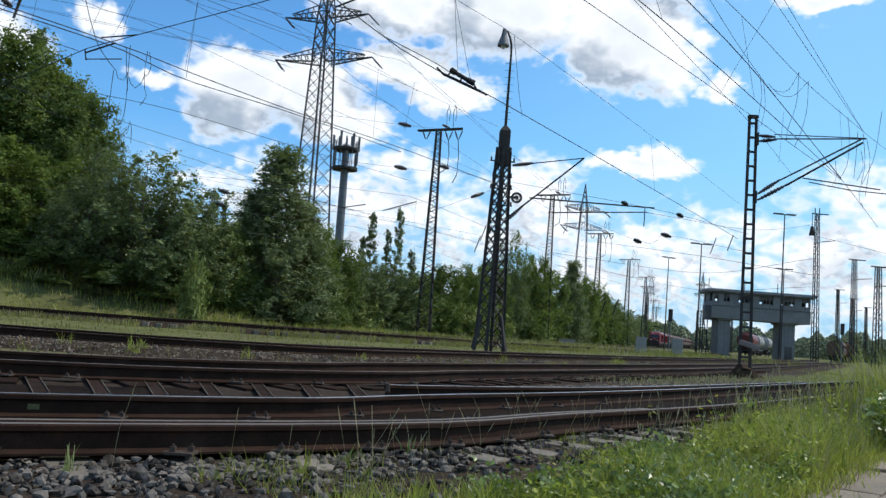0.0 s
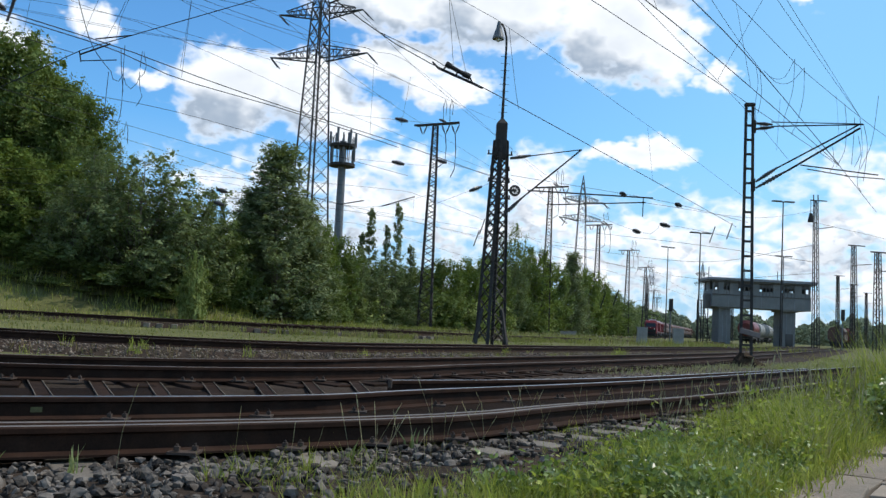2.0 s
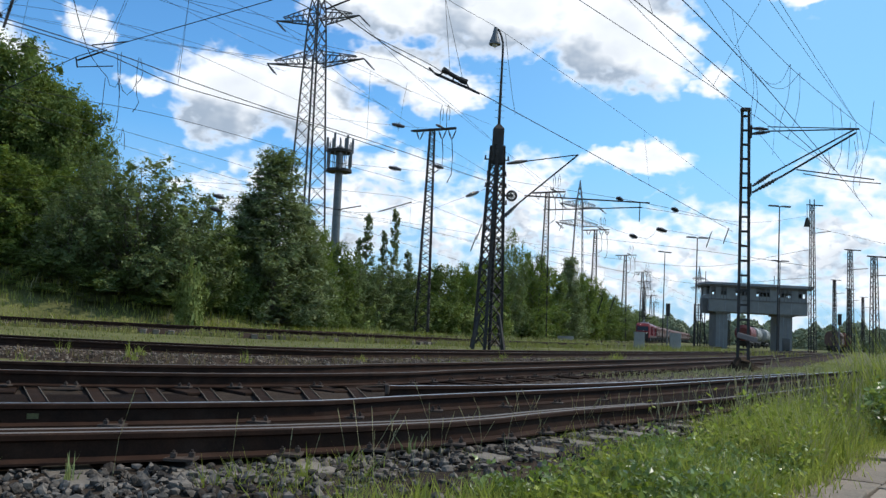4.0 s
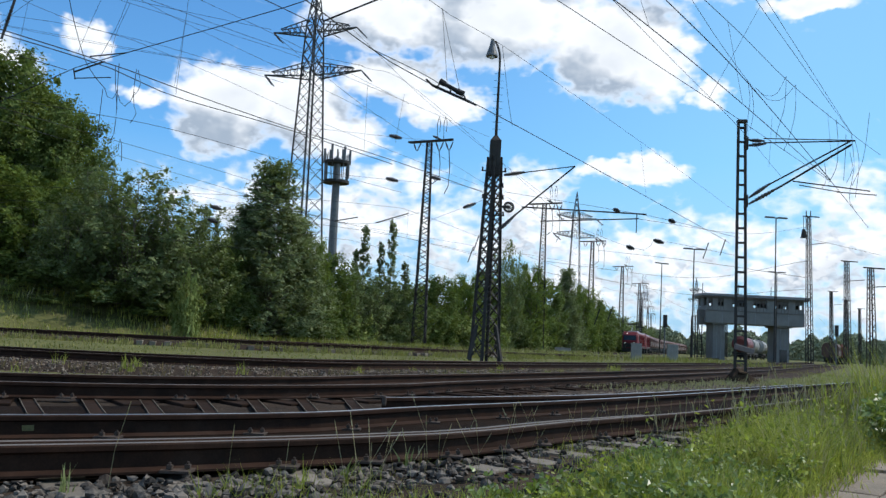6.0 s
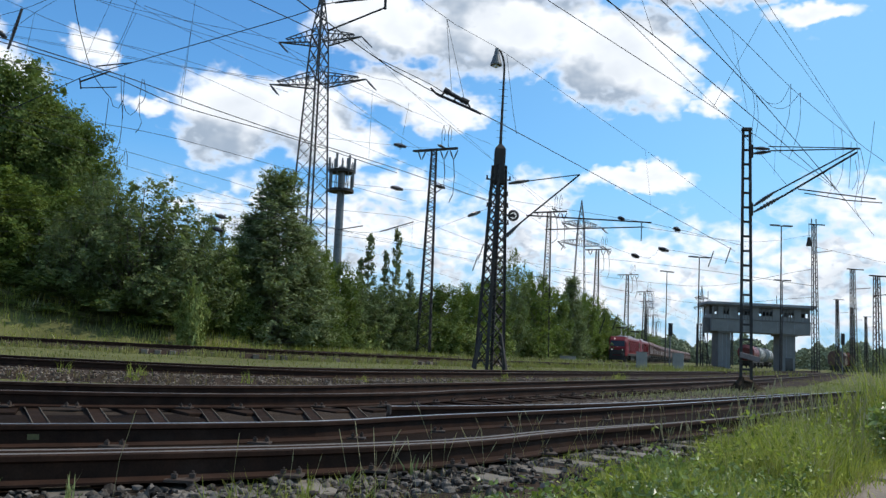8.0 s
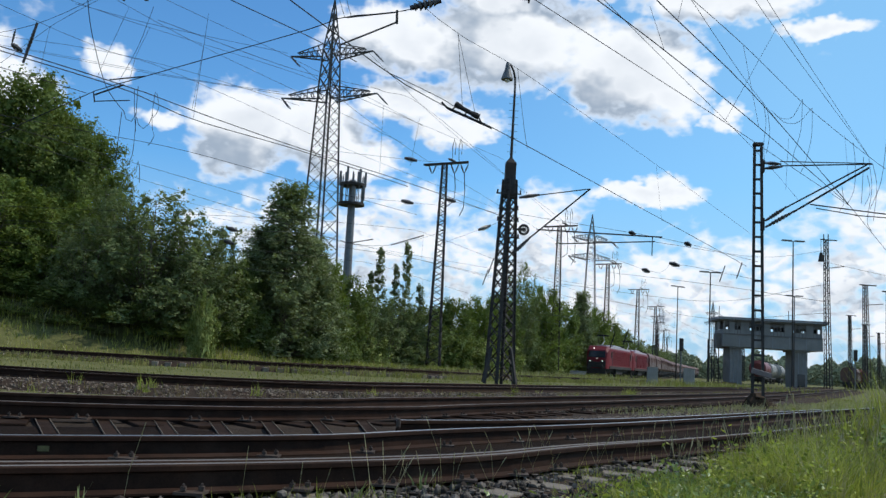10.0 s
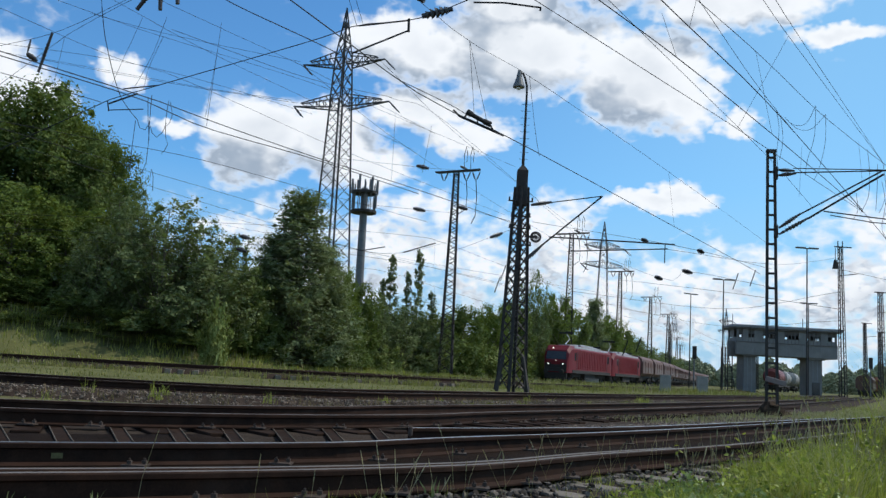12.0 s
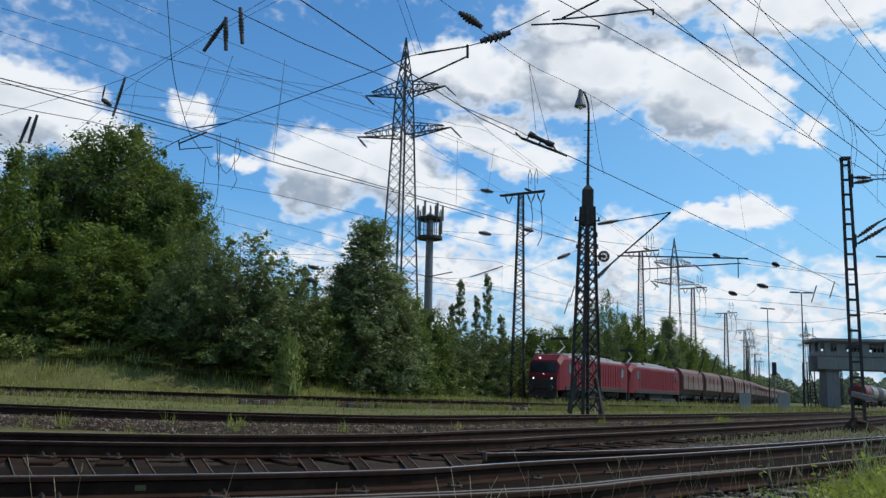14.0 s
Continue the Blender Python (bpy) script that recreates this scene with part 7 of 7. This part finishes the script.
def seed_stalks(name, seed, spots, heights, label, r=0.0012):
    """Thin upright stalks with seed heads, joined."""
    rng = np.random.default_rng(seed)
    bm = bmesh.new()
    for (x, y, z), h in zip(spots, heights):
        h *= rng.uniform(0.6, 1.15)
        a = rng.uniform(0, 6.28)
        lean = h * rng.uniform(0.03, 0.38)
        tip = Vector((x + lean * math.cos(a), y + lean * math.sin(a), z + h))
        mid = Vector((x + lean * 0.3 * math.cos(a), y + lean * 0.3 * math.sin(a), z + h * 0.55))
        tube_line(bm, [(x, y, z), mid, tip], r, 3)
        d = (tip - mid).normalized()
        rod(bm, tip - d * 0.01, tip + d * rng.uniform(0.03, 0.07), r * 2.4, r, 4)
    return tagged(part(name, bm, DRY_BLADE), label, "grass", kind="stuff")


edge = verge_spots(27, 130, 4.4, 14.0, 1.1, width=0.7, clump=2.0)
def path_spots(seed, count):
    """Places along the inner edge and in the joints of the path."""
    rng = np.random.default_rng(seed)
    out = []
    for _ in range(count):
        y = rng.uniform(4.6, 14)
        x = path_edge(y) + abs(rng.normal(0, 0.16))
        out.append((x, y, -0.125))
    return out


edging = path_spots(37, 2600)
blades("path_grass", 38, edging, [0.10] * len(edging), 0.010, BLADE, "short grass creeping over the path edge", 1.1)
crumbs = path_spots(39, 1500)
blades("path_thatch", 40, crumbs, [0.05] * len(crumbs), 0.010, THATCH, "dry grass litter on the path edge", 2.0)
seed_stalks("seed_stalks", 28, edge, [0.45] * len(edge), "thin dry seed stalks beside the rail")
inner = strip_spots(29, "near", -3.4, 6.0, -0.95, -1.5, 20, lambda k, r: -0.05)
seed_stalks("seed_stalks", 30, inner, [0.40] * len(inner), "thin green and dry stalks growing in the ballast")
high = [s for s in verge_spots(33, 900, 8.0, 26.0, 1.0) if s[0] - verge_edge(s[1]) > 0.5]
seed_stalks("seed_stalks", 34, high, [verge_height(s, 0.5, 1.45) for s in high], "tall pale seed stalks on the verge", 0.0032)


def leaf_clumps(name, seed, spots, radius, count, leaf, mat, label, height=0.25):
    """Low plants of broad leaves, joined."""
    rng = np.random.default_rng(seed)
    pos = []
    for x, y, z in spots:
        r = radius * rng.uniform(0.5, 1.3)
        k = int(count * rng.uniform(0.6, 1.3))
        a = rng.uniform(0, 6.28, k)
        d = r * np.sqrt(rng.uniform(0, 1, k))
        hh = height * (r / radius) * (1 - 0.5 * (d / r) ** 2) * rng.uniform(0.25, 1.0, k)
        pos.append(np.stack([x + d * np.cos(a), y + d * np.sin(a), z + hh], 1))
    pos = np.concatenate(pos)
    n = len(pos)
    s = leaf * rng.uniform(0.35, 1.55, n)
    nrm = rng.normal(0, 0.75, (n, 3)) + np.array([0, -0.3, 0.7])
    nrm /= np.linalg.norm(nrm, axis=1)[:, None]
    t1 = np.cross(nrm, rng.normal(0, 1, (n, 3)))
    t1 /= np.linalg.norm(t1, axis=1)[:, None]
    t2 = np.cross(nrm, t1)
    s = s[:, None]
    v = np.stack([pos - t1 * s * 0.5, pos - t1 * s * 0.1 + t2 * s * 0.3, pos + t1 * s * 0.55 - nrm * s * 0.12, pos - t1 * s * 0.1 - t2 * s * 0.3], 1).reshape(-1, 3)
    return tagged(raw(name, v.tolist(), np.arange(n * 4).reshape(-1, 4).tolist(), mat), label, "weeds", kind="stuff")


weeds = [s for s in verge_spots(41, 2900, 4.6, 17.0, 1.25, clump=1.1) if s[0] > verge_edge(s[1]) + 1.15 + 0.40 * noise.noise((s[0], s[1], 5))]
bright = [s for s in weeds if noise.noise((s[0] * 0.9, s[1] * 0.9, 77)) > -0.06]
dull = [s for s in weeds if noise.noise((s[0] * 0.9, s[1] * 0.9, 77)) <= -0.06]
stems = [(s[0] + 0.09 * math.cos(k * 2.4 + s[0] * 9), s[1] + 0.09 * math.sin(k * 2.4 + s[0] * 9), s[2]) for s in weeds for k in range(4)]
blades("weed_stems", 77, stems, [0.26] * len(stems), 0.006, DOCK, "green stems of the verge weeds", 0.35, "weeds")
leaf_clumps("verge_weeds", 42, bright, 0.12, 40, 0.042, WEED, "bright yellow-green broad-leaved weeds in the grass", 0.27)
leaf_clumps("verge_weeds", 44, dull, 0.14, 44, 0.040, DOCK, "bluish green glossy weeds in the grass", 0.30)
tall = [s for s in verge_spots(45, 600, 6.0, 19.0, 1.0, clump=1.3) if s[0] > verge_edge(s[1]) + 1.5]
leaf_clumps("verge_weeds", 46, tall, 0.08, 40, 0.034, WEED, "tall leafy green weeds rising from the grass", 0.62)
thatch = verge_spots(47, 5200, 3.8, 9.0, 1.0, width=1.5, clump=1.2)
blades("dry_thatch", 48, thatch, [0.09] * len(thatch), 0.008, THATCH, "short tan dry grass at the edge of the ballast", 1.6)
dock = [(4.90, 9.5, -0.14), (5.05, 9.9, -0.14), (5.30, 10.3, -0.14), (4.75, 9.1, -0.14)]
leaf_clumps("dock_plants", 78, dock, 0.34, 260, 0.085, DOCK, "dark broad-leaved dock plants beside the path", 0.75)
near_weeds = [(-0.95 + 0.02 * i, 4.30 + 0.03 * i, -0.12) for i in range(3)] + [(-0.35, 5.35, -0.12), (0.7, 8.0, -0.1)]
leaf_clumps("ballast_weeds", 43, near_weeds, 0.06, 22, 0.04, WEED, "small yellow-green weeds growing in ballast", 0.12)

# meadow between the far tracks, the bank under the trees and the strip between the first tracks
def field_spots(seed, count, test, x0, x1, y0, y1):
    rng = np.random.default_rng(seed)
    out = []
    while len(out) < count:
        x, y = rng.uniform(x0, x1), rng.uniform(y0, y1)
        if test(x, y) and abs(x) < 0.75 * y + 3 and noise.noise((x * 0.4, y * 0.4, seed)) + rng.uniform(-0.5, 0.7) > 0:
            out.append((x, y, ground_z(x, y) - 0.02))
    return out


def across(x, y):
    return y * 0.9135 - x * 0.4067


CLEAR = {k: [(p.x, p.y) for p in LINES[k][::3]] for k in ("second", "third", "fourth", "train")}


def off_rails(x, y, names, gap):
    return all(min((a - x) ** 2 + (b - y) ** 2 for a, b in CLEAR[k]) > gap * gap for k in names)


f1 = field_spots(51, 16000, lambda x, y: off_rails(x, y, ("third", "fourth"), 1.0) and min((a - x) ** 2 + (b - y) ** 2 for a, b in CLEAR["third"]) > 1 and across(x, y) > 21 - 0.12 * min(0, x), -30, 25, 19, 60)
blades("meadow_grass", 52, f1, [0.13 + 0.07 * noise.noise((s[0] * 0.5, s[1] * 0.5, 9)) for s in f1], 0.04, MEADOW, "short green meadow grass between the tracks")
f2 = field_spots(53, 11000, lambda x, y: across(x, y) > 50 and off_rails(x, y, ("fourth", "train"), 1.6), -45, 30, 40, 100)
blades("bank_grass", 54, f2, [0.55] * len(f2), 0.05, MEADOW, "long rough grass on the bank under the trees")
f3 = field_spots(55, 2500, lambda x, y: across(x, y) > 52 and off_rails(x, y, ("fourth", "train"), 1.6), -45, 20, 42, 90)
blades("bank_dry_grass", 56, f3, [0.7] * len(f3), 0.035, DRY_BLADE, "long pale dry grass on the bank")
f4 = [(x, y, -0.06) for x, y, _ in strip_spots(57, "near", 6.0, 26, 1.5, 4.2, 5500, lambda k, r: 0)]
blades("strip_grass", 58, f4, [0.11] * len(f4), 0.014, DRY_BLADE, "dry brownish grass between two tracks")
f5 = [(x, y, -0.06) for x, y, _ in strip_spots(59, "near", 6.5, 26, 1.5, 4.2, 700, lambda k, r: 0)]
blades("strip_grass", 60, f5, [0.11] * len(f5), 0.014, BLADE, "green grass between two tracks")

f6 = [q for q in strip_spots(61, "third", -24, 6, -1.0, -2.6, 5200, lambda k, r: -0.06 - 0.25 * max(0, k - 0.45)) if noise.noise((q[0] * 0.9, q[1] * 0.9, 6)) > -0.08]
blades("trackside_weeds", 62, f6, [0.15] * len(f6), 0.009, RED_WEED, "dry reddish weeds in pale ballast", 0.6)
f7, k7 = tufts(63, strip_spots(63, "third", -24, 6, -1.0, -2.8, 46, lambda k, r: -0.06 - 0.25 * max(0, k - 0.45)), 26, 0.07)
blades("trackside_weeds", 64, f7, [0.24 * k for k in k7], 0.011, BLADE, "sparse green weeds in pale ballast", 0.7)
f8 = field_spots(65, 9000, lambda x, y: 1.5 < beyond_train(x, y) < 9, -42, 8, 42, 90)
blades("bank_grass", 66, f8, [0.48] * len(f8), 0.05, BLADE, "long light green grass on the bank")

f9 = [s for s in strip_spots(71, "fourth", -34, 14, -0.9, -1.9, 9000, lambda k, r: 0.02 - 0.2 * k) if noise.noise((s[0] * 0.7, s[1] * 0.7, 4)) > -0.12]
blades("meadow_grass", 72, f9, [0.26] * len(f9), 0.03, MEADOW, "rough grass against an overgrown track")

for x, y, n, seed in ((-1.74, 4.30, 16, 67), (-2.10, 4.15, 14, 68), (-0.50, 5.05, 9, 73), (-0.15, 5.75, 8, 74)):
    tuft = [(x + 0.05 * math.cos(i * 2.4) * (i % 4) / 3, y + 0.04 * math.sin(i * 2.4) * (i % 4) / 3, -0.06) for i in range(n)]
    blades("ballast_plant", seed, tuft, [0.15] * n, 0.012, PLANT, "upright pointed pale green plant in the ballast", 0.5, "weeds")
foot = [(9.45 + random.uniform(-0.9, 0.9), 26.4 + random.uniform(-0.5, 0.5), -0.12) for i in range(150)]
blades("mast_grass", 69, foot, [0.26] * len(foot), 0.016, DRY_BLADE, "dry grass round the foot of a mast")


motions()
